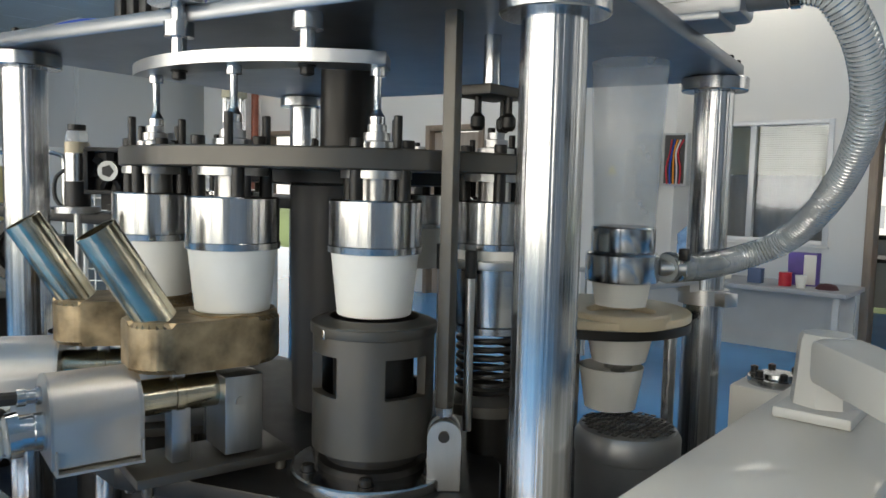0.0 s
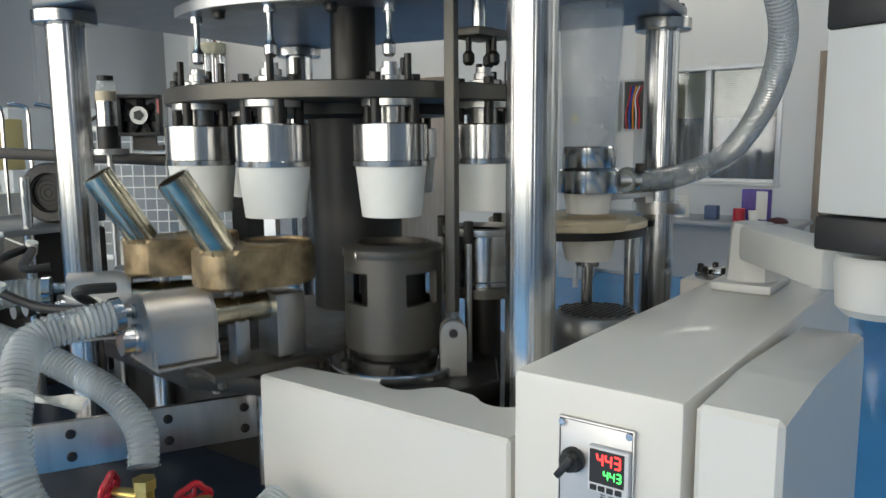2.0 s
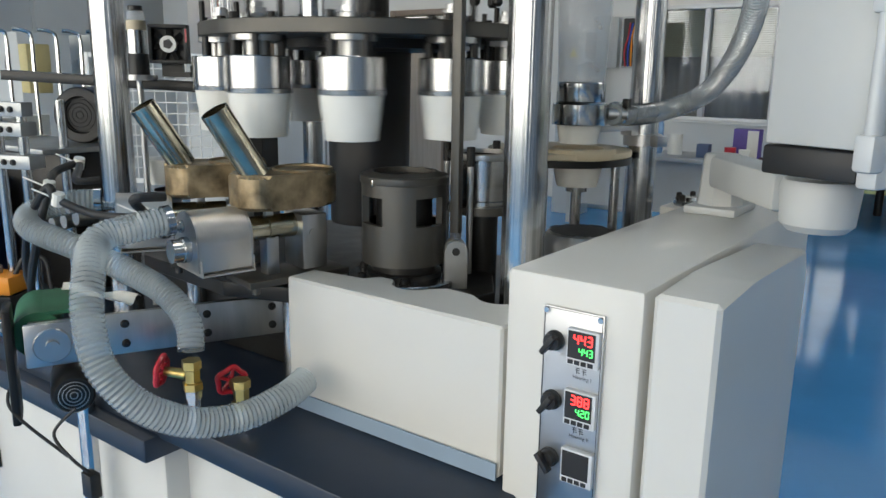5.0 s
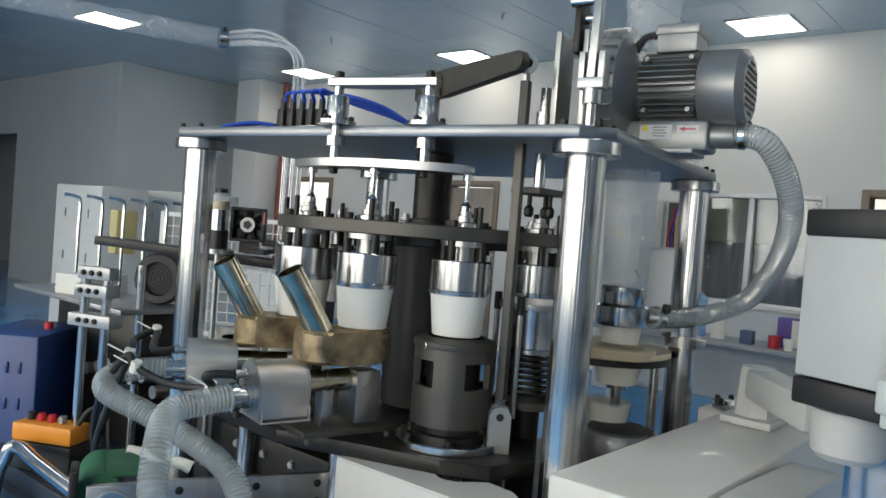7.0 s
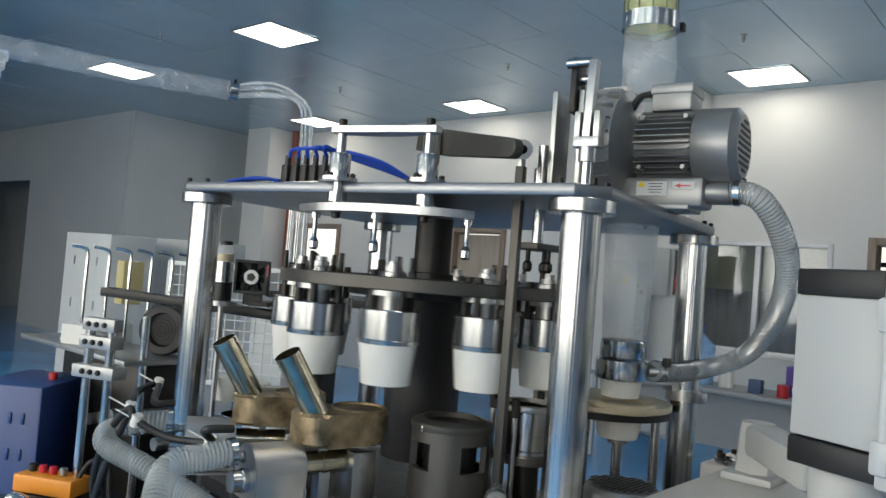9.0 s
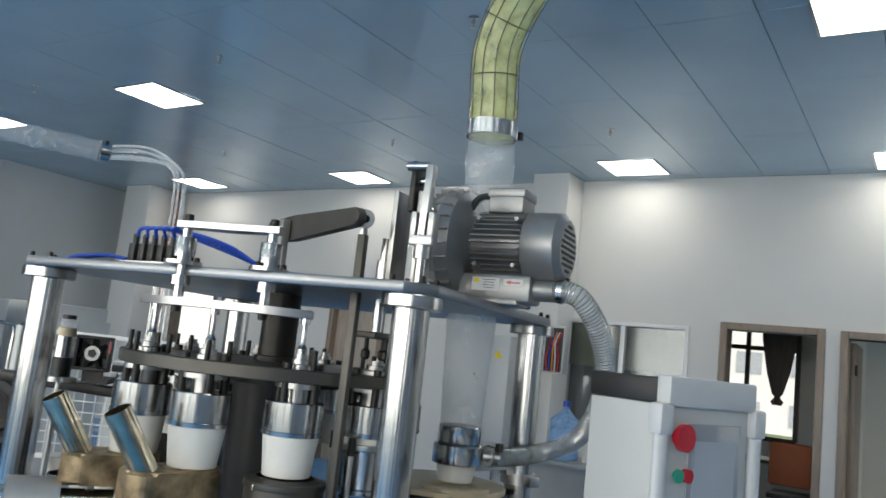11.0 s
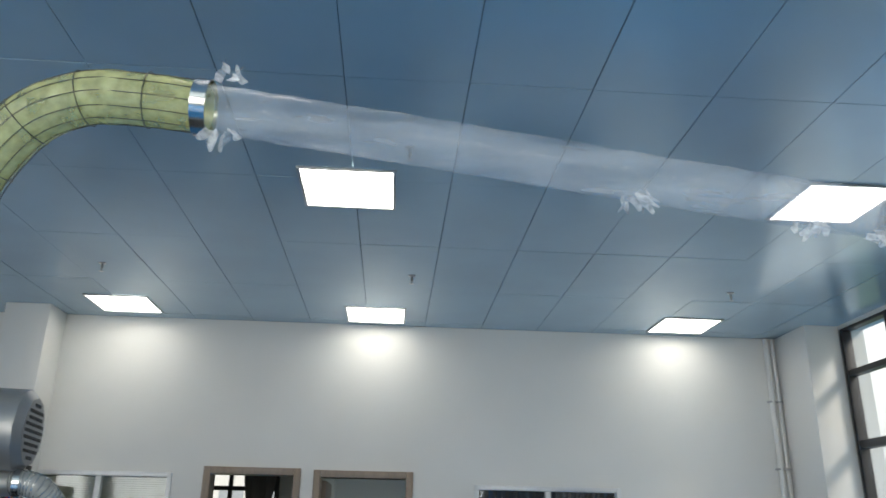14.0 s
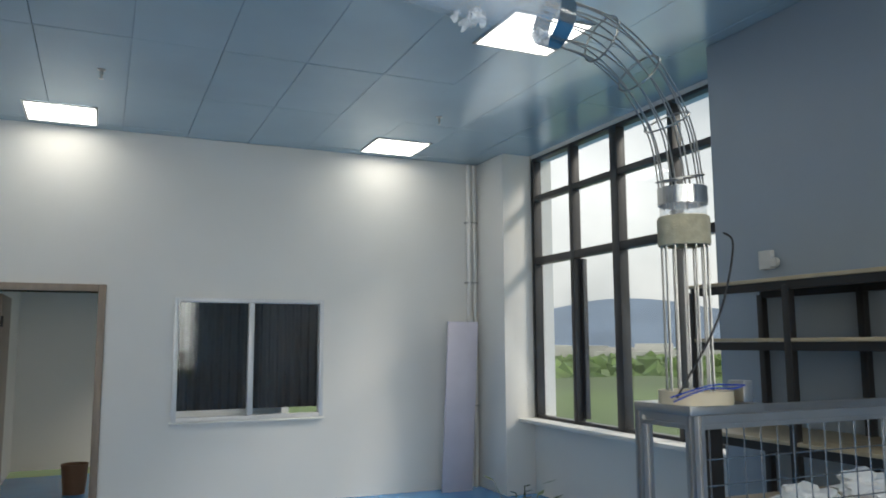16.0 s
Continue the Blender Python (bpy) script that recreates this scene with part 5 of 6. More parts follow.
for k in range(4):
    a = radians(-75 + 90 * k)
    bm = B()
    cyl(bm, (0.078 * math.cos(a), 0.078 * math.sin(a), 1.13), (0.078 * math.cos(a), 0.078 * math.sin(a), 1.345), 0.0062, 14)
    part("pin", bm, STEEL, die_cup)
    bm = B()
    cyl(bm, (0.078 * math.cos(a), 0.078 * math.sin(a), 1.335), (0.078 * math.cos(a), 0.078 * math.sin(a), 1.372), 0.008, 10, 0.001)
    part("bolt", bm, BLACKOX, die_cup)

# second press head behind the front post
head = thing("twin_rod_press", pose(TC[0] + 0.29, TC[1], 0), "small dark press head with twin rods under the top plate", "press head")
bm = B()
bx(bm, (0, 0, 1.585), (0.07, 0.10, 0.014), None, 0.002)
part("bar", bm, DARKPLATE, head)
for x, y in ((0, -0.03), (0, 0.03), (0.03, 0.0)):
    bm = B()
    rev(bm, [(0, 1.532), (0.006, 1.532), (0.010, 1.537), (0.010, 1.55), (0.005, 1.556), (0.005, 1.578), (0, 1.578)], (x, y, 0), n=14)
    part("push_rod", bm, BLACKOX, head)
bm = B()
cyl(bm, (0, 0, 1.592), (0, 0, ZP - 0.001), 0.012, 20)
part("rod", bm, CHROME, head)
bm = B()
rev(bm, [(0, 1.688), (0.03, 1.688), (0.03, 1.695), (0.017, 1.696), (0.017, 1.75), (0.011, 1.752), (0.011, 1.80), (0, 1.80)], n=24)
part("cylinder", bm, POLISH, head)

# linkage tower beside the blower
tower = thing("linkage_tower", pose(0.615, 0.30, 0, 0, 0, 8.2), "bright steel lever linkage with a fork clevis on the top plate", "linkage")
bm = B()
cyl(bm, (0.035, -0.06, 1.688), (0.035, -0.06, 1.775), 0.0105, 20)
part("rod", bm, CHROME, tower)
bm = B()
cyl(bm, (0.035, -0.06, 1.745), (0.035, -0.06, 1.772), 0.017, 24)
part("nut", bm, ALU, tower)
bm = B()
bx(bm, (0.035, -0.06, 1.782), (0.050, 0.03, 0.02), None, 0.002)
for sx in (-1, 1):
    bx(bm, (0.035 + sx * 0.019, -0.06, 1.815), (0.012, 0.03, 0.05), None, 0.002)
part("fork", bm, ALU, tower, "bright square fork")
bm = B()
bx(bm, (0.035, -0.06, 1.865), (0.016, 0.022, 0.15), Matrix.Translation((0.035, -0.06, 1.865)) @ Matrix.Rotation(radians(-4), 4, "X") @ Matrix.Translation((-0.035, 0.06, -1.865)), 0.002)
part("link", bm, ALU, tower)
for sx in (-0.052, 0.004):
    bm = B()
    bx(bm, (sx, 0.0, 1.79), (0.012, 0.07, 0.205), None, 0.003)
    part("side_plate", bm, STEEL, tower)
bm = B()
bx(bm, (-0.012, -0.02, 1.90), (0.014, 0.05, 0.11), None, 0.005)
part("lever", bm, BLACKOX, tower)
for y, z in ((-0.05, 1.94), (0.0, 1.86), (-0.02, 1.915)):
    bm = B()
    cyl(bm, (-0.022, y, z), (0.026, y, z), 0.010, 18)
    part("pin", bm, POLISH, tower)

# valve island, air lines and the left overhead tube
valves = thing("valve_island", pose(0, 0, 0), "black solenoid valve block with blue air lines on the top plate", "valve block")
for k in range(5):
    bm = B()
    bx(bm, (-0.045 + 0.026 * k, 0.105 + 0.006 * k, 1.717), (0.022, 0.05, 0.042), None, 0.003)
    v_ = part("valve", bm, BLACK, valves)
    bm = B()
    cyl(bm, (-0.045 + 0.026 * k, 0.09 + 0.006 * k, 1.738), (-0.045 + 0.026 * k, 0.09 + 0.006 * k, 1.760), 0.007, 12)
    part("fitting", bm, BLACK, v_)
bm = B()
bx(bm, (0.005, 0.11, 1.692), (0.16, 0.07, 0.008))
part("rail", bm, ALU, valves)
for k in range(5):
    bm = B()
    o_ = 0.007 * k
    sweep(bm, spline([(-0.04 + 0.026 * k, 0.09 + 0.006 * k, 1.755), (-0.02 + 0.026 * k, 0.09, 1.775), (0.10, 0.12 + o_, 1.77 - o_ * 0.4), (0.20, 0.16 + o_, 1.745 - o_ * 0.6), (0.27, 0.20 + o_, 1.70)], 8), 0.0042, 8)
    part("air_line", bm, BLUETUBE, valves, "blue air line")
for k in range(3):
    bm = B()
    sweep(bm, spline([(-0.06, 0.08 + 0.01 * k, 1.70), (-0.12, 0.06 + 0.01 * k, 1.705), (-0.20, 0.04 + 0.012 * k, 1.696), (-0.28, 0.07 + 0.012 * k, 1.692)], 8), 0.004, 8)
    part("air_line", bm, BLUETUBE, valves, "blue air line")
LT = thing("overhead_tube", pose(0, 0, 0), "clear film tube overhead with a bundle of clear lines", "duct")
bm = B()
lt = spline([(-4.2, -1.9, 2.60), (-3.146, 0.473, 2.55), (-2.943, 0.997, 2.537), (-2.67, 1.604, 2.528)], 12)
sweep(bm, lt, 0.062, 28, 0, capped=False, wob=0.006)
part("film_tube", bm, FILM, LT)
ringclamp(LT, (-2.66, 1.62, 2.528), (0.27, 0.6, 0), 0.062, 0.05)
bm = B()
for p in ((-3.15, 0.50, 2.50),):
    for k in range(12):
        q_ = Vector(p) + Vector((0.10 * math.sin(k * 0.7) * 0.4, -0.25 * k / 12, -0.052 * k))
        bx(bm, q_, (0.05 - 0.002 * k, 0.05, 0.07), Matrix.Rotation(0, 4, "Z"), 0.012)
part("hanging_film", bm, SCRAP, LT, "torn strip of film hanging down")
for k in range(7):
    bm = B()
    a = 2 * math.pi * k / 7
    off = Vector((0.04 * math.cos(a), 0.0, 0.04 * math.sin(a)))
    of2 = Vector((0.03 * math.cos(a), 0.03 * math.sin(a), 0))
    sweep(bm, spline([Vector((-2.66, 1.62, 2.528)) + off, Vector((-2.35, 1.70, 2.52)) + off, Vector((-2.10, 1.72, 2.42)) + of2, Vector((-2.02, 1.70, 2.25)) + of2, Vector((-2.0, 1.68, 1.9)) + of2, Vector((-2.0, 1.68, 1.2)) + of2], 10), 0.007, 8)
    part("line", bm, ACRYL, LT, "clear plastic line")
bm = B()
rev(bm, [(0.032, 1.835), (0.058, 1.835), (0.060, 1.838), (0.060, 1.885), (0.057, 1.888), (0.032, 1.888), (0.032, 1.835)], (-2.0, 1.68, 0), n=32)
part("foam_collar", bm, bpy.data.materials["foam"], LT, "beige foam collar")
for k in range(8):
    a = 2 * math.pi * k / 8
    bm = B()
    cyl(bm, (-2.0 + 0.05 * math.cos(a), 1.68 + 0.05 * math.sin(a), 1.2), (-2.0 + 0.05 * math.cos(a), 1.68 + 0.05 * math.sin(a), 1.836), 0.004, 8)
    part("rod", bm, CHROME, LT)
bm = B()
bx(bm, (-2.0, 1.68, 0.6), (0.3, 0.3, 1.2), None, 0.01)
part("stand", bm, GREYCOAT, LT)

# ---- operator panel on its arm ----
arm = thing("panel_arm", pose(0, 0, 0), "cast grey swivel arm on the cabinet", "arm")
bm = B()
bx(bm, (0.885, 0.62, 1.158), (0.10, 0.14, 0.016), None, 0.004)
part("base_plate", bm, GREYCOAT, arm)
bm = B()
rev(bm, [(0, 0), (0.045, 0), (0.042, 0.03), (0.038, 0.09), (0.034, 0.098), (0, 0.10)], (0.885, 0.615, 1.166), n=8)
part("column", bm, GREYCOAT, arm, "grey cast column with chamfered sides")
bm = B()
bx(bm, (0.99, 0.47, 1.235), (0.28, 0.075, 0.062), Matrix.Translation((0.99, 0.47, 0)) @ Matrix.Rotation(radians(-52), 4, "Z") @ Matrix.Translation((-0.99, -0.47, 0)), 0.012)
part("arm", bm, GREYCOAT, arm)
bm = B()
rev(bm, [(0, 1.200), (0.040, 1.200), (0.050, 1.210), (0.054, 1.262), (0.050, 1.272), (0, 1.272)], (1.130, 0.255, 0), n=40)
part("joint", bm, GREYCOAT, arm)
HM = Matrix.Translation((1.07, 0.17, 0)) @ Matrix.Rotation(radians(-23), 4, "Z") @ Matrix.Diagonal((0.75, 1, 1, 1))   # x from the back to the screen
hmi = thing("operator_panel", HM, "light grey operator panel with touch screen and push buttons", "operator panel")
bm = B()
bx(bm, (0.10, 0.10, 1.425), (0.20, 0.20, 0.20), None, 0.004)
part("housing", bm, GREYCOAT, hmi)
for z in (1.544, 1.304):
    bm = B()
    bx(bm, (0.088, 0.10, z), (0.178, 0.205, 0.038), None, 0.004)
    part("end_strip", bm, BLACK, hmi)
bm = B()
CAPGREY = mat("pale_grey_cap", (0.55, 0.56, 0.56), 0.4)
bx(bm, (0.196, 0.10, 1.545), (0.035, 0.21, 0.044), None, 0.005)
part("end_cap", bm, CAPGREY, hmi)
bm = B()
bx(bm, (0.196, 0.10, 1.303), (0.035, 0.21, 0.044), None, 0.005)
part("end_cap", bm, CAPGREY, hmi)
for y in (-0.012, 0.212):
    bm = B()
    cyl(bm, (0.205, y, 1.33), (0.205, y, 1.50), 0.0125, 24)
    hd = part("handle", bm, bpy.data.materials["pale_grey_cap"], hmi)
    for z in (1.505, 1.325):
        bm = B()
        bx(bm, (0.203, y, z), (0.034, 0.03, 0.045), None, 0.006)
        part("handle_end", bm, bpy.data.materials["pale_grey_cap"], hd)
bm = B()
bx(bm, (0.2015, 0.115, 1.42), (0.004, 0.125, 0.16), None, 0.002)
sc_ = part("screen", bm, mat("screen_grey", (0.30, 0.32, 0.34), 0.15, 0, 0.03), hmi, "grey touch screen")
bm = B()
bx(bm, (0.2042, 0.115, 1.425), (0.001, 0.10, 0.10))
part("display", bm, mat("display_pale", (0.42, 0.45, 0.48), 0.1, 0, 0.05), sc_)
for z, r, m_, h_ in ((1.480, 0.020, RED, 0.024), (1.425, 0.010, mat("green_button", (0.02, 0.35, 0.22), 0.4), 0.012), (1.365, 0.010, bpy.data.materials["green_button"], 0.012)):
    bm = B()
    rev(bm, [(0, 0), (r * 0.6, 0), (r * 0.6, h_ * 0.5), (r, h_ * 0.55), (r, h_), (0, h_)], (0.2005, 0.028, z), (1, 0, 0), 24)
    part("push_button", bm, m_, hmi)
bm = B()
rev(bm, [(0, 0), (0.010, 0), (0.010, 0.012), (0, 0.012)], (0.2005, 0.050, 1.425), (1, 0, 0), 24)
part("push_button", bm, RED, hmi)

# flanged cylinder housing behind the cabinet
cylh = thing("cylinder_housing", pose(0.735, 0.93, 0), "cream square housing with a bolted steel flange", "housing")
bm = B()
bx(bm, (0, 0, 0.955), (0.13, 0.13, 0.30), None, 0.004)
part("body", bm, CREAM, cylh)
turned("flange", [(0, 1.1055), (0.052, 1.1055), (0.052, 1.118), (0.032, 1.119), (0.030, 1.126), (0, 1.126)], POLISH, cylh, (0, 0, 0), 40)
for k in range(6):
    a = radians(60 * k)
    bm = B()
    hexbolt(bm, (0.042 * math.cos(a), 0.042 * math.sin(a), 1.1185), 0.007, 0.014)
    part("bolt", bm, BLACKOX, cylh)

# motor under the cover, its perforated fan cap showing
fm = thing("drive_motor", pose(0.60, 0.60, 0), "grey drive motor with a perforated round cap", "motor")
bm = B()
rev(bm, [(0, 0.811), (0.082, 0.811), (0.082, 1.030), (0.085, 1.032), (0.085, 1.060), (0.078, 1.072), (0, 1.076)], n=48)
part("body", bm, MOTORGREY, fm)
for i in range(-6, 7):
    for j in range(-6, 7):
        if math.hypot(i, j) < 6.3:
            bm = B()
            bx(bm, (i * 0.0118, j * 0.0118, 1.0762), (0.008, 0.0058, 0.0016))
            part("slot", bm, BLACK, fm)

# ---- heater hoses, valves and the belt drive at the front ----
def hose(name, pts, r, label, m=PVC):
    t = thing(name, pose(0, 0, 0), label, "hose", "heater hoses")
    bm = B()
    sweep(bm, spline(pts, 16), r, 24, r * 0.13, 0.0075)
    part("hose", bm, m, t)
    ringclamp(t, pts[0], Vector(pts[1]) - Vector(pts[0]), r * 1.06, 0.012)
    return t


hose("heater_hose", [h1 + Vector((0, 0, 0)), h1 + ax1 * 0.05 + Vector((0, 0, -0.005)), (0.228, -0.310, 1.150), (0.275, -0.355, 1.105), (0.308, -0.378, 1.05), (0.340, -0.381, 0.990), (0.376, -0.348, 0.932), (0.404, -0.281, 0.890), (0.428, -0.205, 0.879), (0.440, -0.129, 0.890), (0.432, -0.078, 0.900)], 0.0215, "clear ribbed heater hose looping in front of the machine")
hose("heater_hose", [h2, h2 + ax2 * 0.045, (-0.095, -0.248, 1.150), (-0.055, -0.275, 1.128), (0.035, -0.242, 1.10), (0.115, -0.203, 1.066), (0.198, -0.182, 1.035), (0.258, -0.180, 0.995), (0.284, -0.195, 0.951)], 0.0205, "clear ribbed heater hose bending down to a brass valve")


def valve(x, y, z, tall, turn):
    t = thing("gas_valve", pose(x, y, 0, 0, 0, turn), "brass gas valve with a red handwheel", "valve", "gas valves")
    bm = B()
    rev(bm, [(0, 0.811), (0.012, 0.811), (0.012, z - 0.055), (0.015, z - 0.054), (0.015, z - 0.04), (0, z - 0.04)], n=6)
    part("stem", bm, POLISH, t)
    bm = B()
    rev(bm, [(0, z - 0.04), (0.017, z - 0.04), (0.017, z - 0.028), (0.013, z - 0.026), (0.014, z - 0.004), (0.017, z - 0.002), (0.017, z + 0.012), (0, z + 0.012)], n=6)
    rev(bm, [(0, 0), (0.010, 0), (0.008, 0.03), (0.006, 0.04), (0, 0.04)], (-0.01, 0, z - 0.014), (-1, 0, 0.15), 14)
    part("body", bm, BRASS, t, "brass valve body")
    bm = B()
    c = Vector((-0.052, 0, z - 0.008))
    a_ = Vector((-1, 0, 0.15)).normalized()
    u_ = a_.orthogonal().normalized()
    v_ = a_.cross(u_)
    ringp = [c + (u_ * math.cos(2 * math.pi * k / 40) + v_ * math.sin(2 * math.pi * k / 40)) * (0.024 + 0.0022 * math.cos(5 * 2 * math.pi * k / 40)) for k in range(41)]
    sweep(bm, ringp, 0.0048, 8)
    for k in range(5):
        q_ = c + (u_ * math.cos(2 * math.pi * k / 5) + v_ * math.sin(2 * math.pi * k / 5)) * 0.024
        cyl(bm, c, q_, 0.0035, 8)
    cyl(bm, c - a_ * 0.006, c + a_ * 0.006, 0.008, 12)
    part("handwheel", bm, RED, t, "red enamelled handwheel")


valve(0.288, -0.198, 0.925, True, 35)
valve(0.340, -0.140, 0.885, False, -20)

for pts in ([c1, c1 + ax1 * 0.05, (0.133, -0.17, 1.160), (0.046, -0.203, 1.154), (-0.009, -0.245, 1.181), (-0.029, -0.253, 1.20), (-0.12, -0.25, 1.12), (-0.25, -0.20, 0.98), (-0.33, -0.12, 0.815)],
            [c2, c2 + ax2 * 0.04, (-0.16, -0.12, 1.222), (-0.12, -0.19, 1.215), (-0.045, -0.241, 1.198), (-0.10, -0.25, 1.08), (-0.20, -0.22, 0.96), (-0.30, -0.15, 0.815)]):
    t = thing("heater_cable", pose(0, 0, 0), "black sleeved heater cable with white ties", "cable", "heater cables")
    bm = B()
    sweep(bm, spline(pts, 12), 0.0075, 10, wob=0.001)
    part("cable", bm, RUBBER, t)
    for k in (2, 4):
        p = Vector(pts[k])
        bm = B()
        cyl(bm, p + Vector((-0.004, 0, -0.01)), p + Vector((0.004, 0, 0.012)), 0.0105, 10)
        cyl(bm, p, p + Vector((-0.03, -0.03, 0.02)), 0.0015, 6)
        part("cable_tie", bm, PAPER, t)

# belt drive end
belt = thing("belt_conveyor", pose(0, 0, 0), "short green belt conveyor with an aluminium end plate and small motor", "conveyor")
BD = Matrix.Translation((0.098, -0.27, 0.955)) @ Matrix.Rotation(radians(63), 4, "Z")
bm = B()
bx(bm, (0.14, 0.0, 0.0), (0.46, 0.012, 0.075), BD, 0.002)
part("side_plate", bm, STEEL, belt, "steel side plate with bolts")
for x in (-0.03, 0.06, 0.2, 0.32):
    for z in (-0.018, 0.018):
        bm = B()
        p = BD @ Vector((x, -0.006, z))
        hexbolt(bm, p, 0.006, 0.006, BD.to_3x3() @ Vector((0, -1, 0)))
        part("bolt", bm, BLACKOX, belt)
bm = B()
bx(bm, (-0.055, -0.013, 0.0), (0.085, 0.012, 0.075), BD, 0.003)
pl_ = part("bearing_plate", bm, ALU, belt, "bright aluminium bearing plate")
bm = B()
cyl(bm, BD @ Vector((-0.055, -0.019, 0)), BD @ Vector((-0.055, -0.026, 0)), 0.030, 28, 0.002)
cyl(bm, BD @ Vector((-0.055, -0.026, 0)), BD @ Vector((-0.055, -0.034, 0)), 0.011, 20)
part("bearing", bm, ALU, pl_)
bm = B()
cyl(bm, BD @ Vector((-0.075, 0.006, 0.012)), BD @ Vector((-0.075, 0.16, 0.012)), 0.040, 28)
bx(bm, (-0.04, 0.083, 0.048), (0.08, 0.15, 0.006), BD)
part("belt", bm, GREEN, belt, "green conveyor belt")
bm = B()
bx(bm, (-0.118, 0.0, -0.03), (0.014, 0.07, 0.20), BD, 0.004)
part("bracket", bm, BLACKOX, belt)
bm = B()
p0, p1 = BD @ Vector((-0.03, 0.06, -0.085)), BD @ Vector((-0.03, -0.055, -0.085))
rev(bm, [(0, 0), (0.034, 0), (0.036, 0.004), (0.036, 0.095), (0.030, 0.105), (0, 0.106)], p0, p1 - p0, 32)
mo_ = part("gear_motor", bm, BLACKOX, belt, "dark grey small motor with a round grille")
bm = B()
for k in range(4):
    rr = 0.006 + 0.006 * k
    c = p0 + (p1 - p0).normalized() * 0.1065
    a_ = (p1 - p0).normalized()
    u_ = a_.orthogonal().normalized()
    v_ = a_.cross(u_)
    sweep(bm, [c + (u_ * math.cos(2 * math.pi * j / 24) + v_ * math.sin(2 * math.pi * j / 24)) * rr for j in range(25)], 0.001, 4)
part("grille", bm, STEEL, mo_)
for pts in ([p1 + Vector((0, 0, -0.02)), p1 + Vector((-0.02, -0.03, -0.06)), p1 + Vector((0.01, -0.02, -0.10)), p1 + Vector((0.03, 0.0, -0.13))], [BD @ Vector((-0.12, 0, -0.06)), BD @ Vector((-0.125, -0.03, -0.10)), p1 + Vector((0.0, -0.02, -0.10))]):
    bm = B()
    sweep(bm, spline(pts, 10), 0.0028, 8)
    part("wire", bm, RUBBER, belt)
bm = B()
bx(bm, p1 + Vector((0.03, 0.0, -0.15)), (0.03, 0.02, 0.045), None, 0.003)
part("connector", bm, BLACK, belt)

# dark drive casting under the lift table
casting = thing("gear_casting", pose(0, 0, 0), "oily dark steel gear casting under the lift table", "casting")
bm = B()
bx(bm, (0.05, 0.30, 0.90), (0.62, 0.40, 0.18), None, 0.01)
bx(bm, (0.05, 0.085, 0.935), (0.44, 0.03, 0.12), None, 0.004)
part("block", bm, BLACKOX, casting)
for x in (-0.1, 0.0, 0.1, 0.2):
    bm = B()
    hexbolt(bm, (x, 0.07, 0.96), 0.008, 0.008, (0, -1, 0))
    part("bolt", bm, STEEL, casting)

# ---- feeding side beyond the posts ----
feeder = thing("blank_feeder", pose(0, 0, 0), "steel blank feeder with guide columns, clamps and bent hold-down rods", "feeder")
for x, y in ((-0.565, -0.09), (-0.50, -0.065), (-0.60, 0.08)):
    bm = B()
    cyl(bm, (x, y, 0.80), (x, y, 1.33), 0.0115, 24)
    part("guide_column", bm, CHROME, feeder)
for z, w_, d_ in ((1.195, 0.13, 0.05), (1.27, 0.10, 0.05), (1.315, 0.10, 0.035)):
    bm = B()
    bx(bm, (-0.532, -0.075, z), (w_, d_, 0.032), Matrix.Translation((-0.532, -0.075, 0)) @ Matrix.Rotation(radians(22), 4, "Z") @ Matrix.Translation((0.532, 0.075, 0)), 0.002)
    b_ = part("clamp_block", bm, ANOD, feeder)
    for k in range(3):
        bm = B()
        hexbolt(bm, Matrix.Translation((-0.532, -0.075, 0)) @ Matrix.Rotation(radians(22), 4, "Z") @ Vector((-0.03 + 0.025 * k, -d_ / 2, z)), 0.006, 0.006, (0.37, -0.93, 0))
        part("bolt", bm, BLACK, b_)
bm = B()
bx(bm, (0, 0, 0), (0.53, 0.06, 0.024), pose(-0.50, 0.153, 1.378, 0, 2.5, 29.7), 0.002)
part("carrier_beam", bm, BLACKOX, feeder)
for k in range(6):
    x, y = -0.985 + 0.042 * k * 0.7, 0.075 + 0.055 * k
    bm = B()
    sweep(bm, spline([(x, y, 1.22), (x, y, 1.40), (x, y, 1.49), (x - 0.006, y - 0.012, 1.507), (x - 0.022, y - 0.04, 1.512)], 6), 0.0055, 10)
    part("hold_down_rod", bm, CHROME, feeder)
bm = B()
bx(bm, (-1.01, 0.23, 1.405), (0.05, 0.07, 0.14), pose(0, 0, 0), 0.004)
part("paper_block", bm, mat("kraft_stack", (0.50, 0.42, 0.20), 0.7, 0, 0.06, 60, stretch=(1, 1, 8)), feeder, "stack of yellowish paper blanks")
bm = B()
bx(bm, (-0.92, 0.12, 1.205), (0.70, 0.22, 0.014), None, 0.002)
part("feed_table", bm, ANOD, feeder)
bm = B()
bx(bm, (-0.90, 0.20, 1.0), (0.5, 0.2, 0.39), None, 0.01)
part("feed_body", bm, BLACKOX, feeder)
for k in range(7):
    bm = B()
    cyl(bm, (-0.78 + 0.06 * k, 0.03, 1.02 + 0.015 * (k % 3)), (-0.78 + 0.06 * k, 0.32, 1.02 + 0.015 * (k % 3)), 0.017, 16)
    part("roller", bm, STEEL, feeder)
for k in range(3):
    bm = B()
    rev(bm, [(0, 1.10), (0.032, 1.10), (0.048, 1.165), (0, 1.165)], (-0.42 + 0.11 * k, 0.24, 0.02), n=24)
    part("paper_bowl", bm, PAPER, feeder)
bm = B()
bx(bm, (-0.30, 0.60, 1.41), (0.55, 0.30, 0.02), None, 0.002)
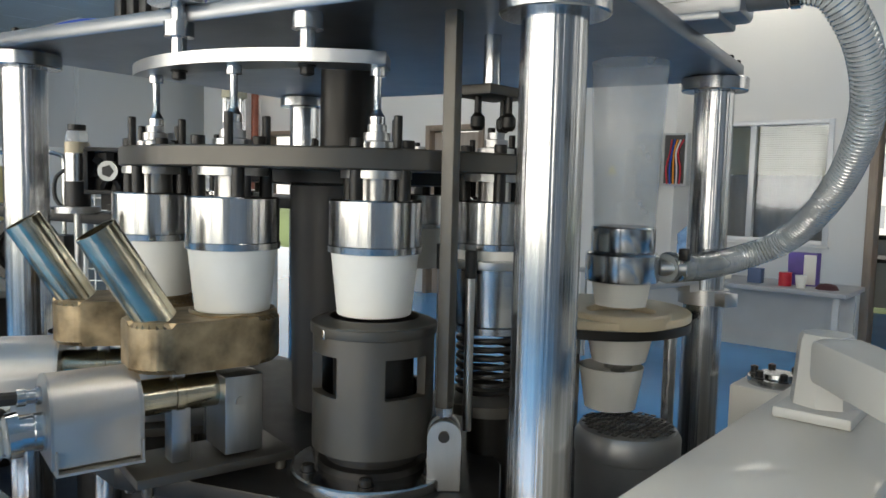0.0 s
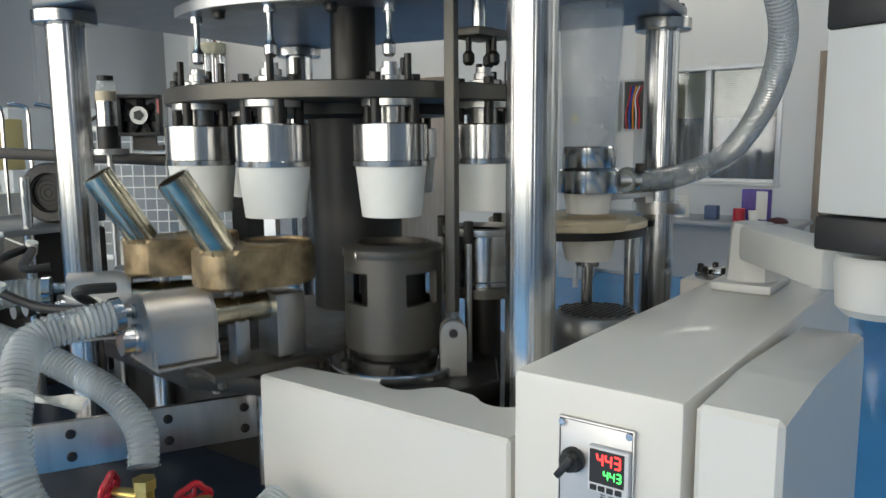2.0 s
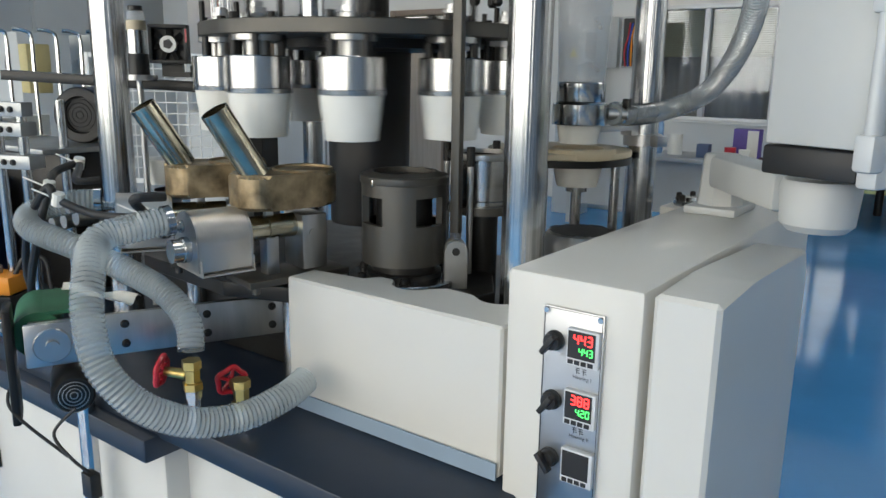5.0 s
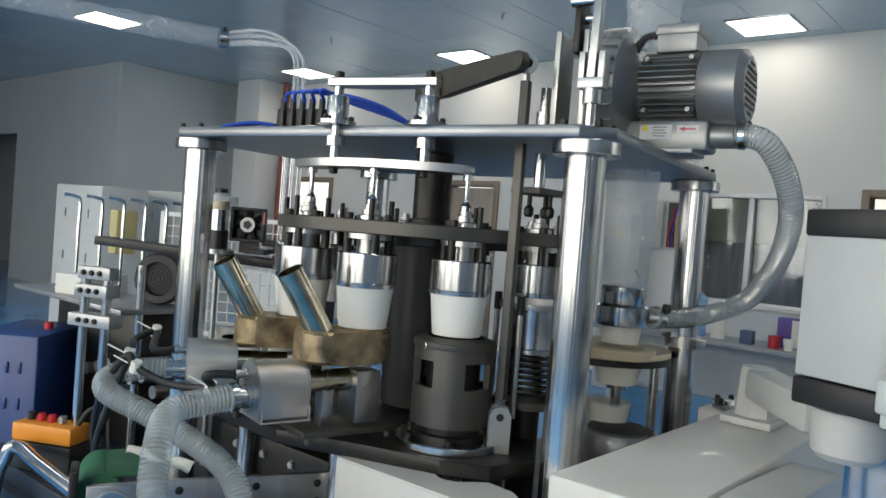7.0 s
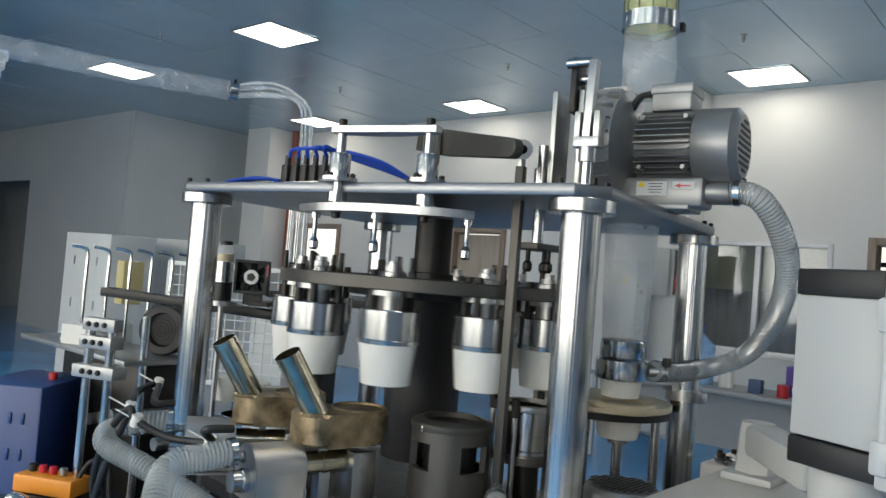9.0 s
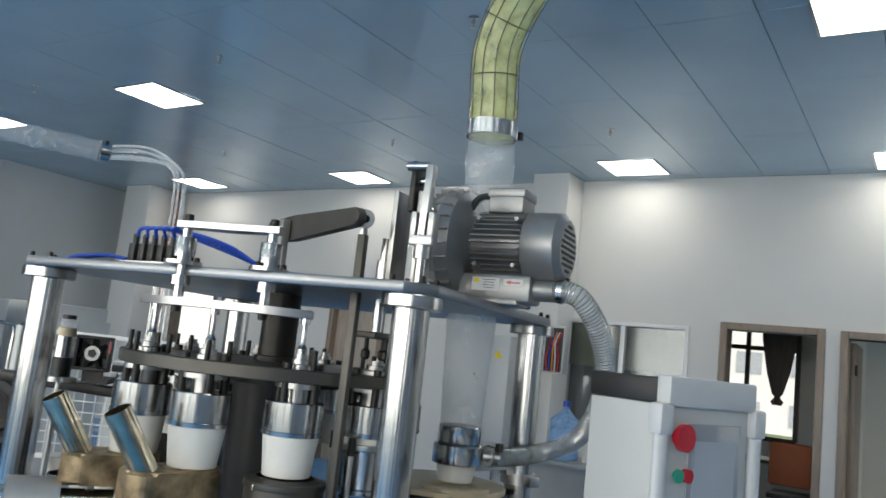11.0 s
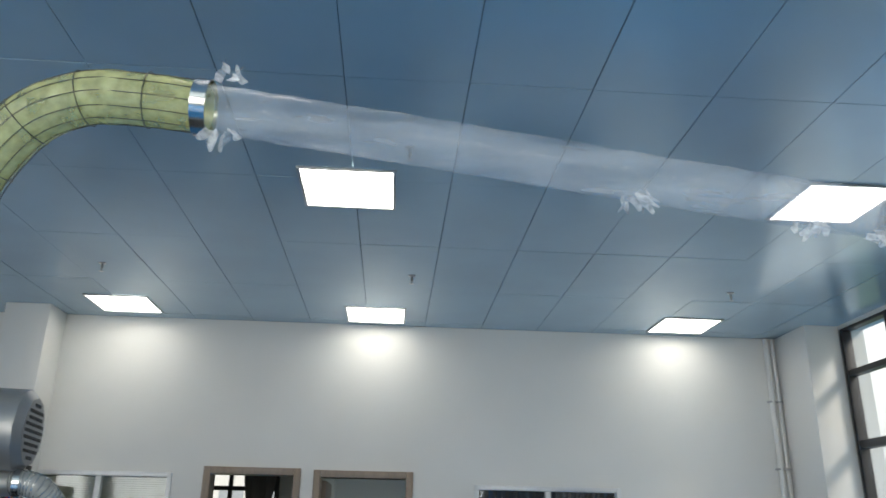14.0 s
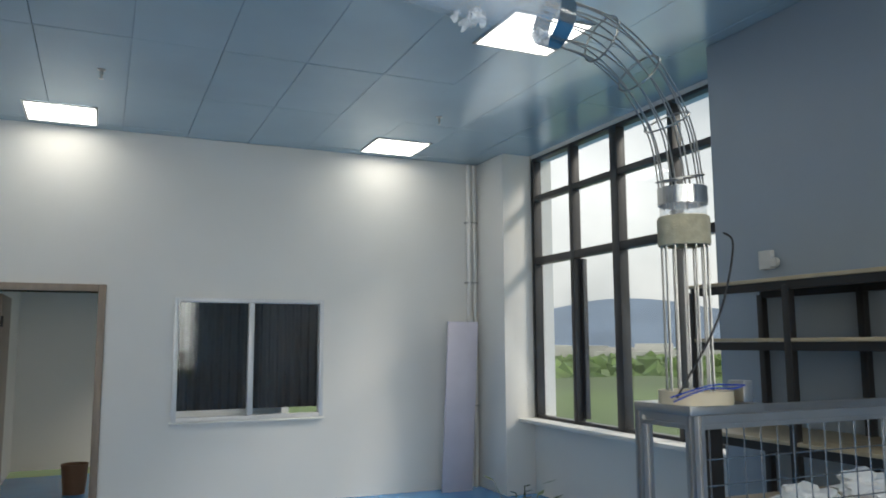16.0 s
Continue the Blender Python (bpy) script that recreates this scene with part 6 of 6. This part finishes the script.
part("rear_plate", bm, BLACKOX, feeder)
bm = B()
bx(bm, (-0.45, 0.60, 1.1), (0.06, 0.06, 0.6))
part("rear_leg", bm, BLACKOX, feeder)

fan = thing("cooling_fan", pose(-0.278, 0.185, 0, 0, 0, 41), "black square cooling fan with a red edge on a bracket", "fan")
bm = B()
for cx_, cz_, sx, sz in ((0, 0.04, 0.088, 0.008), (0, -0.04, 0.088, 0.008), (0.04, 0, 0.008, 0.072), (-0.04, 0, 0.008, 0.072)):
    bx(bm, (cx_, 0, 1.466 + cz_), (sx, 0.03, sz), None, 0.001)
bx(bm, (0, 0.014, 1.466), (0.078, 0.002, 0.078))
part("frame", bm, BLACK, fan)
bm = B()
cyl(bm, (0, -0.013, 1.466), (0, 0.010, 1.466), 0.019, 24)
part("hub", bm, ANOD, fan)
bm = B()
cyl(bm, (0, -0.0145, 1.466), (0, -0.0131, 1.466), 0.012, 5)
part("hub_label", bm, BLACK, fan)
for k in range(7):
    bm = B()
    bx(bm, (0, 0, 0.028), (0.014, 0.002, 0.02), Matrix.Translation((0, 0, 1.466)) @ Matrix.Rotation(2 * math.pi * k / 7, 4, "Y") @ Matrix.Rotation(0.6, 4, "Z"))
    part("blade", bm, BLACK, fan)
bm = B()
bx(bm, (0.042, -0.0155, 1.485), (0.004, 0.001, 0.03))
part("red_mark", bm, RED, fan)
bm = B()
bx(bm, (0.02, 0.06, 1.397), (0.05, 0.13, 0.012))
bx(bm, (0, 0.022, 1.412), (0.05, 0.010, 0.04))
part("bracket", bm, BLACKOX, fan)
sensor = thing("air_cylinder", pose(-0.40, 0.18, 0), "small clear and black air filter with a cable", "air filter")
turned("body", [(0, 1.445), (0.024, 1.445), (0.024, 1.500), (0, 1.500)], POLISH, sensor, (0, 0, 0), 24)
turned("lower_cup", [(0, 1.395), (0.0245, 1.395), (0.0245, 1.4445), (0, 1.4445)], BLACK, sensor, (0, 0, 0), 24)
turned("band", [(0, 1.5005), (0.023, 1.5005), (0.023, 1.522), (0, 1.522)], WOODMOLD, sensor, (0, 0, 0), 24, "amber sight band")
turned("dome", [(0, 1.5225), (0.021, 1.5225), (0.020, 1.543), (0.015, 1.545), (0, 1.545)], ACRYL, sensor, (0, 0, 0), 24)
turned("cap", [(0, 1.5455), (0.017, 1.5455), (0.017, 1.556), (0, 1.556)], BLACK, sensor, (0, 0, 0), 24)
turned("clamp_ring", [(0, 1.382), (0.042, 1.382), (0.042, 1.3945), (0, 1.3945)], ALU, sensor, (0, 0, 0), 32)
bm = B()
sweep(bm, spline([(-0.02, -0.01, 1.47), (-0.05, -0.02, 1.45), (-0.055, -0.02, 1.41), (-0.03, -0.01, 1.385)], 8), 0.004, 8)
part("cable", bm, RUBBER, sensor)
turned("post", [(0, 0.811), (0.008, 0.811), (0.008, 1.3815), (0, 1.3815)], STEEL, sensor, (0, 0, 0), 12)

switch = thing("foot_switch_box", pose(-0.60, -0.135, 0, 0, 0, 28), "orange control box with red and black buttons on a black base", "control box")
bm = B()
bx(bm, (0, 0, 0.905), (0.17, 0.08, 0.045), None, 0.006)
part("cover", bm, ORANGE, switch)
bm = B()
bx(bm, (0, 0, 0.846), (0.175, 0.085, 0.07), None, 0.004)
part("base", bm, BLACK, switch)
for k, (x, m_) in enumerate(((-0.06, BLACK), (-0.03, RED), (0.0, RED), (0.03, ALU))):
    bm = B()
    cyl(bm, (x, 0, 0.9275), (x, 0, 0.947), 0.010, 16, 0.002)
    part("button", bm, m_, switch)
bm = B()
sweep(bm, spline([(0.07, 0, 0.92), (0.10, 0.01, 0.97), (0.14, 0.02, 0.96), (0.15, 0.02, 0.90), (0.16, 0.02, 0.815)], 8), 0.006, 10)
part("cable", bm, RUBBER, switch)

rail = thing("guard_rail", pose(0, 0, 0), "bent stainless guard rail along the machine side", "rail")
bm = B()
sweep(bm, spline([(-0.62, -0.26, 0.05), (-0.62, -0.26, 0.70), (-0.60, -0.24, 0.86), (-0.57, -0.225, 0.885), (-0.45, -0.23, 0.878), (-0.23, -0.235, 0.868), (-0.05, -0.235, 0.86), (0.0, -0.22, 0.84)], 10), 0.0165, 18)
part("rail", bm, CHROME, rail)
bm = B()
cyl(bm, (-0.02, -0.225, 0.05), (-0.02, -0.225, 0.845), 0.0165, 18)
part("upright", bm, CHROME, rail)

side = thing("side_cabinet", pose(0, 0, 0), "cream side cabinet with black latches below the rail", "cabinet")
bm = B()
bx(bm, (-0.40, -0.09, 0.37), (1.12, 0.18, 0.70), None, 0.008)
part("body", bm, CREAM, side)
bm = B()
bx(bm, (-0.40, -0.12, 0.745), (1.16, 0.22, 0.045), None, 0.004)
part("top", bm, NAVY, side)
for z in (0.55, 0.48):
    bm = B()
    bx(bm, (-0.55, -0.187, z), (0.03, 0.014, 0.05), None, 0.004)
    part("latch", bm, BLACK, side)

blue = thing("ultrasonic_unit", pose(-0.99, -0.04, 0, 0, 0, 40), "dark blue sheet-steel unit with louvres and an orange warning label", "unit")
bm = B()
bx(bm, (0, 0, 0.60), (0.20, 0.30, 1.02), None, 0.006)
part("body", bm, BLUEMACH, blue)
for i in range(4):
    for z in (0.78, 0.92, 1.02):
        bm = B()
        bx(bm, (-0.055 + 0.036 * i, -0.152, z), (0.010, 0.008, 0.032), None, 0.003)
        part("louvre", bm, BLUEMACH, blue)
bm = B()
bx(bm, (-0.075, -0.1515, 1.06), (0.035, 0.001, 0.06))
lb = part("label", bm, PAPER, blue, "white label with an orange head")
bm = B()
bx(bm, (-0.075, -0.1525, 1.08), (0.035, 0.001, 0.016))
part("label_head", bm, ORANGE, lb)
bm = B()
cyl(bm, (0.05, 0, 1.11), (0.05, 0, 1.13), 0.012, 14)
part("button", bm, RED, blue)
bm = B()
bx(bm, (0, 0, 0.06), (0.18, 0.28, 0.12))
part("plinth", bm, BLACK, blue)

# round blower on the feed table, cream stack, white mesh screen
rblow = thing("centrifugal_fan", pose(-0.686, 0.192, 1.2125, 0, 0, 33), "black round centrifugal fan with a wire guard", "fan")
bm = B()
rev(bm, [(0, 0.03), (0.070, 0.03), (0.074, 0.026), (0.074, -0.026), (0.070, -0.03), (0.050, -0.03), (0.046, -0.012), (0, -0.012)], (0, 0, 0.074), (0, 1, 0), 40)
part("housing", bm, BLACK, rblow)
for k in range(4):
    bm = B()
    sweep(bm, [Vector(((0.010 + 0.011 * k) * math.cos(j * math.pi / 14), -0.031, 0.074 + (0.010 + 0.011 * k) * math.sin(j * math.pi / 14))) for j in range(29)], 0.0012, 5)
    part("guard_ring", bm, BLACKOX, rblow)
bm = B()
bx(bm, (0.085, 0, 0.055), (0.055, 0.055, 0.11), None, 0.003)
part("motor_box", bm, BLACK, rblow)
stack = thing("blank_stack", pose(-0.985, 0.13, 1.2125, 0, 0, 25), "low stack of cream paper blanks on the feed table", "paper stack")
for k in range(10):
    bm = B()
    bx(bm, (0.001 * math.sin(k * 2.3), 0.0015 * math.cos(k * 1.7), 0.003 + 0.006 * k), (0.11, 0.19, 0.0058))
    part("sheet", bm, PAPER, stack)
screen_ = thing("mesh_screen", pose(-1.76, 1.22, 0, 0, 0, 35), "white wire mesh screen on a tubular stand", "screen")
bm = B()
for x in (-0.4, 0.4):
    bx(bm, (x, 0, 0.74), (0.025, 0.025, 1.48), None, 0.003)
for z in (1.467, 0.9):
    bx(bm, (0, 0, z), (0.775, 0.022, 0.022), None, 0.003)
part("frame", bm, WALLW, screen_)
for k in range(15):
    bm = B()
    cyl(bm, (-0.35 + 0.05 * k, 0, 0.91), (-0.35 + 0.05 * k, 0, 1.457), 0.003, 6)
    part("mesh_wire", bm, WALLW, screen_)
for k in range(10):
    bm = B()
    cyl(bm, (-0.388, 0.005, 0.96 + 0.05 * k), (0.388, 0.005, 0.96 + 0.05 * k), 0.003, 6)
    part("mesh_wire", bm, WALLW, screen_)
wrap = thing("plastic_strip", pose(0.06, -0.225, 1.002, 0, 0, 40), "torn strip of white plastic lying on the belt", "plastic strip")
bm = B()
row = None
for k in range(15):
    u_ = k / 14
    c_ = Vector((-0.06 + 0.13 * u_, 0.012 * math.sin(5 * u_), 0.006 + 0.022 * (1 - u_) ** 2 + 0.004 * math.sin(9 * u_)))
    hw = 0.009 + 0.02 * u_
    cur_ = [bm.verts.new(c_ + Vector((0, hw * q_, 0.006 * math.sin(7 * u_ + 3 * q_)))) for q_ in (-1, -0.5, 0, 0.5, 1)]
    if row:
        for i in range(4):
            bm.faces.new((row[i], row[i + 1], cur_[i + 1], cur_[i]))
    row = cur_
part("strip", bm, PAPER, wrap)

# ---- far things in the hall ----
elec = thing("distribution_cabinet", pose(-2.36, 6.32, 0), "white electrical cabinet with a yellow warning sign", "electrical cabinet")
bm = B()
bx(bm, (0, 0, 0.91), (0.30, 0.24, 1.82), None, 0.006)
part("body", bm, SHADEW, elec)
bm = B()
prism(bm, [(-0.05, -0.04), (0.05, -0.04), (0, 0.05)], 0, 0.002, Matrix.Translation((0.02, -0.1205, 1.62)) @ Matrix.Rotation(radians(90), 4, "X"))
part("warning_sign", bm, bpy.data.materials["yellow_print"], elec)

for x, y, w_, d_, h_, nm, lab_ in ((-3.48, 1.35, 0.62, 0.30, 1.60, "steel_cabinet", "tall pale grey steel cabinet with slots"), (-3.42, 1.95, 0.56, 0.40, 1.61, "steel_cabinet", "white steel cabinet standing in the hall"), (-6.2, 3.4, 1.4, 0.8, 1.5, "packing_machine", "grey machine standing far back in the hall")):
    t = thing(nm, pose(x, y, 0), lab_, "cabinet" if "cab" in nm else "machine")
    bm = B()
    bx(bm, (0, 0, h_ / 2), (w_, d_, h_), None, 0.01)
    part("body", bm, GREYCOAT, t)
    for k in range(4):
        bm = B()
        bx(bm, (-w_ / 4 + w_ / 2 * (k % 2), -d_ / 2 - 0.001, h_ * (0.72 + 0.17 * (k // 2))), (0.018, 0.004, 0.055))
        part("slot", bm, ALU, t)
bench = thing("work_bench", pose(0, 0, 0), "grey topped work bench against the window wall", "bench")
bm = B()
bx(bm, (-1.1, 5.55, 0.745), (2.1, 0.6, 0.035), None, 0.004)
part("worktop", bm, mat("grey_worktop", (0.30, 0.31, 0.32), 0.4), bench)
for x in (-2.1, -0.12):
    for y in (5.3, 5.8):
        bm = B()
        bx(bm, (x, y, 0.364), (0.04, 0.04, 0.726))
        part("leg", bm, GREYCOAT, bench)
bm = B()
bx(bm, (-1.1, 5.83, 0.45), (2.0, 0.01, 0.5))
part("back_panel", bm, GREYCOAT, bench)


def on_bench(name, x, y, shape, m_, lab_, cat):
    t = thing(name, pose(x, y, 0.763), lab_, cat)
    bm = B()
    if shape[0] == "box":
        bx(bm, (0, 0, shape[3] / 2), shape[1:], None, 0.003)
    else:
        rev(bm, shape[1], n=28)
    part("body", bm, m_, t)
    return t


PURPLE = mat("purple_card", (0.10, 0.06, 0.30), 0.5, 0, 0.2, 8)
pb = on_bench("carton", -0.42, 5.6, ("box", 0.20, 0.12, 0.24), PURPLE, "purple and white printed carton on the bench", "box")
bm = B()
bx(bm, (0.055, -0.0605, 0.12), (0.085, 0.002, 0.22))
part("white_face", bm, PAPER, pb)
on_bench("small_box", -0.72, 5.45, ("box", 0.10, 0.08, 0.11), mat("blue_card", (0.06, 0.10, 0.20), 0.5), "small dark blue cardboard box on the bench", "box")
on_bench("red_tin", -0.50, 5.42, ("rev", [(0, 0), (0.045, 0), (0.045, 0.10), (0, 0.10)]), RED, "red tin on the bench", "tin")
on_bench("paper_cup", -0.38, 5.38, ("rev", [(0, 0), (0.03, 0), (0.042, 0.09), (0, 0.088)]), PAPER, "white paper cup on the bench", "cup")
on_bench("paper_roll", -1.0, 5.55, ("rev", [(0, 0), (0.06, 0), (0.06, 0.17), (0.015, 0.17), (0.015, 0.168), (0, 0.168)]), PAPER, "white paper roll standing on the bench", "roll")
on_bench("dark_cloth", -0.22, 5.45, ("rev", [(0, 0), (0.08, 0), (0.06, 0.03), (0.02, 0.04), (0, 0.04)]), mat("dark_cloth", (0.06, 0.02, 0.025), 0.9), "crumpled dark red cloth on the bench", "cloth")
wb = on_bench("water_bottle", -1.25, 5.55, ("rev", [(0, 0), (0.13, 0.0), (0.135, 0.02), (0.135, 0.10), (0.128, 0.12), (0.135, 0.14), (0.135, 0.24), (0.128, 0.26), (0.135, 0.28), (0.135, 0.33), (0.05, 0.41), (0.03, 0.43), (0.03, 0.46), (0, 0.46)]), clear("bottle_blue", (0.35, 0.6, 0.9), 0.1, 0.45, 0.1), "clear blue water cooler bottle on the bench", "bottle")
bm = B()
cyl(bm, (0, 0, 0.455), (0, 0, 0.50), 0.034, 20)
part("cap", bm, BLUETUBE, wb)

jb = thing("fuse_box", pose(-1.95, 6.63, 0), "grey fuse box with open door and wiring on the pillar", "fuse box")
bm = B()
bx(bm, (0.06, 0.0, 1.735), (0.24, 0.10, 0.50), None, 0.005)
part("box", bm, GREYCOAT, jb)
bm = B()
bx(bm, (0.06, -0.052, 1.735), (0.20, 0.004, 0.46))
part("inside", bm, BLACK, jb)
bm = B()
bx(bm, (-0.10, -0.17, 1.735), (0.012, 0.24, 0.50), Matrix.Translation((-0.1, -0.05, 0)) @ Matrix.Rotation(radians(-55), 4, "Z") @ Matrix.Translation((0.1, 0.05, 0)), 0.003)
part("door", bm, GREYCOAT, jb)
for k in range(5):
    bm = B()
    sweep(bm, spline([(0.0 + 0.03 * k, -0.058, 1.50), (-0.01 + 0.035 * k, -0.07, 1.65), (0.02 + 0.02 * k, -0.065, 1.80), (0.03 + 0.03 * k, -0.058, 1.92)], 6), 0.008, 6)
    part("wire", bm, (RED, BLUETUBE, ORANGE, PAPER, RED)[k], jb)

# office beyond the first door: window, curtain, chair, desk
ow = tagged(new("window_4"), "bright office window with dark bars", "window", "", "structure")
bm = B()
for x in (-1.9, -1.3, -0.7, -0.05):
    bx(bm, (x, 10.53, 1.7), (0.06, 0.05, 1.6))
for z in (0.9, 2.12, 2.5):
    bx(bm, (-0.97, 10.53, z), (1.85, 0.046, 0.06))
part("window_frame", bm, WFRAME, ow)
cur = thing("tied_curtain", pose(-0.15, 9.6, 0), "grey-brown curtain tied in a bunch", "curtain")
bm = B()
rev(bm, [(0.20, 2.5), (0.19, 2.2), (0.13, 1.8), (0.06, 1.52), (0.03, 1.48), (0.07, 1.42), (0.05, 1.38), (0.0, 1.38)], n=28)
for v in bm.verts:
    a = math.atan2(v.co.y, v.co.x)
    k = 1 + 0.14 * math.sin(9 * a)
    v.co.x *= k
    v.co.y *= 0.4 * k
part("cloth", bm, CURTAIN, cur)
bm = B()
bx(bm, (0, 0, 2.52), (1.9, 0.03, 0.03))
part("rod", bm, BLACKOX, cur)
desk = thing("office_desk", pose(-0.2, 9.0, 0), "dark office desk by the bright window", "desk")
bm = B()
bx(bm, (0, 0, 0.74), (1.3, 0.6, 0.04), None, 0.004)
part("top", bm, BLACK, desk)
for x in (-0.6, 0.6):
    bm = B()
    bx(bm, (x, 0, 0.36), (0.04, 0.55, 0.72))
    part("leg", bm, BLACK, desk)
chair = thing("office_chair", pose(0.25, 8.3, 0), "orange-brown office chair beside the desk", "chair")
bm = B()
bx(bm, (0, 0, 0.46), (0.45, 0.45, 0.06), None, 0.02)
part("seat", bm, BLACK, chair)
bm = B()
bx(bm, (0, -0.2, 0.80), (0.42, 0.05, 0.45), None, 0.03)
part("backrest", bm, mat("burnt_orange", (0.30, 0.08, 0.03), 0.7), chair)
bm = B()
cyl(bm, (0, 0, 0.0), (0, 0, 0.43), 0.04, 16)
part("stem", bm, BLACK, chair)
bin_ = thing("waste_bin", pose(1.55, 8.6, 0), "brown waste bin on the office floor", "bin")
bm = B()
rev(bm, [(0, 0), (0.11, 0), (0.14, 0.32), (0.13, 0.32), (0.10, 0.02), (0, 0.02)], n=24)
part("bin", bm, mat("brown_bin", (0.16, 0.08, 0.04), 0.5), bin_)

# ---- distance outside ----
bm = B()
rng = random.Random(4)
prev = None
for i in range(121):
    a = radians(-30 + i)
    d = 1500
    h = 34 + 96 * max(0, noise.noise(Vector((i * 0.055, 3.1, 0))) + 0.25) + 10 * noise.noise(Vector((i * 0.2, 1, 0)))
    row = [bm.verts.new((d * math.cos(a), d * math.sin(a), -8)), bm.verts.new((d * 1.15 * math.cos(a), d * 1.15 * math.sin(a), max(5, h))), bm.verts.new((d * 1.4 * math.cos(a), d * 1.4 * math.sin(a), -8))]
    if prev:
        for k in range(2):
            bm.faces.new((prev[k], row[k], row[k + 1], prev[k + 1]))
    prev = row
# distance haze is mixed into the hills' blue-grey base colour
hills = struct("backdrop_hills", bm, mat("haze_coloured_hill", (0.15, 0.20, 0.27), 1.0, 0, 0.15, 0.01), "hills on the horizon with distance haze in their blue colour", "backdrop")
bm = B()
for i in range(60):
    a = radians(rng.uniform(20, 85))
    d = rng.uniform(330, 420)
    m_ = Matrix.Translation((d * math.cos(a), d * math.sin(a), -6)) @ Matrix.Rotation(a, 4, "Z")
    hh = rng.uniform(3, 7)
    bx(bm, (0, 0, hh / 2), (14, rng.uniform(12, 34), hh), m_)
town = struct("backdrop_town", bm, mat("pale_building", (0.62, 0.60, 0.56), 0.8, 0, 0.2, 0.05), "row of pale far buildings", "backdrop")
bm = B()
for i in range(900):
    a = radians(rng.uniform(15, 88))
    d = rng.uniform(45, 320)
    r = rng.uniform(1.0, 3.0)
    c = Vector((d * math.cos(a), d * math.sin(a), -6 + r * 0.4))
    ret = bmesh.ops.create_icosphere(bm, subdivisions=1, radius=r, matrix=Matrix.Translation(c))
    for v in ret["verts"]:
        v.co += Vector((rng.uniform(-1, 1), rng.uniform(-1, 1), rng.uniform(-1, 1))) * r * 0.35
bush = tagged(part("bushes", bm, mat("scrub_green", (0.10, 0.16, 0.045), 0.9, 0, 0.5, 0.3)), "scrub and bushes outside the window", "bushes", "", "stuff")
fac = thing("far_building", pose(2, 62, -6), "white apartment building far behind the office window", "building")
bm = B()
bx(bm, (-6, 0, 11), (46, 10, 24))
part("wall", bm, mat("white_facade", (0.70, 0.70, 0.69), 0.7, 0, 0.05, 0.3), fac)
for i in range(12):
    for j in range(6):
        bm = B()
        bx(bm, (-26 + i * 3.6, -5.02, 2.5 + j * 3.4), (1.7, 0.08, 1.5))
        part("window", bm, mat("far_pane", (0.35, 0.38, 0.42), 0.2) if i + j == 0 else bpy.data.materials["far_pane"], fac)


# ---- motion ----
PERIOD, FIRST = 0.5765, 0.390
STEPS = [FIRST + PERIOD * k for k in range(-1, 29)]


def motions():
    turn = [(0.0, pose(TC[0], TC[1], 0))]
    a = 0.0
    for s in STEPS:
        if s - 0.10 > 0.02 and s + 0.12 < 16.0:
            turn.append((s - 0.10, pose(TC[0], TC[1], 0, 0, 0, a)))
            turn.append((s, pose(TC[0], TC[1], 0, 0, 0, a + 18)))
            a += 36
            turn.append((s + 0.10, pose(TC[0], TC[1], 0, 0, 0, a)))
    turn.append((16.0, pose(TC[0], TC[1], 0, 0, 0, a)))
    walk(turntable, turn)
    times = [(0.0, 0.0)]
    for s in STEPS:
        if s - 0.19 > 0.02 and s + 0.21 < 16.0:
            times += [(s - 0.19, 0.0), (s - 0.09, 1.0), (s + 0.07, 1.0), (s + 0.18, 0.0)]
    times.append((16.0, 0.0))
    fall = [(0.0, 0.085)]
    for s in STEPS:
        for dt, u in ((0.05, 0.34), (0.09, 0.0), (0.145, 0.055), (0.19, 0.085), (0.26, 0.12), (0.33, 0.34)):
            if 0.03 < s + dt < 15.9:
                fall.append((s + dt, u))
    fall.append((16.0, 0.34))
    walk(dropped, [(t, pose(HX - 0.005 - 0.15 * u, HY + 0.012, -u)) for t, u in fall])
    drop, rise = 0.052, 0.022
    cup = [(0.0, 0.0)]
    for s in STEPS:
        if s - 0.26 > 0.02 and s + 0.24 < 16.0:
            cup += [(s - 0.25, 0.0), (s - 0.13, 1.0), (s + 0.06, 1.0), (s + 0.18, 0.0)]
    cup.append((16.0, 0.0))
    walk(die_cup, [(t, pose(TC[0] + 0.30, TC[1], -0.095 * u)) for t, u in cup])
    walk(lift, [(t, pose(0, 0, -drop * u)) for t, u in times])
    walk(press, [(t, pose(0, 0, rise * u)) for t, u in times])
    tilt = math.degrees(math.asin(drop / ln))
    across = Vector((-math.sin(ang), math.cos(ang), 0))
    walk(rocker, [(t, Matrix.Translation(PV) @ Matrix.Rotation(radians(tilt * u), 4, across)) for t, u in times])


motions()
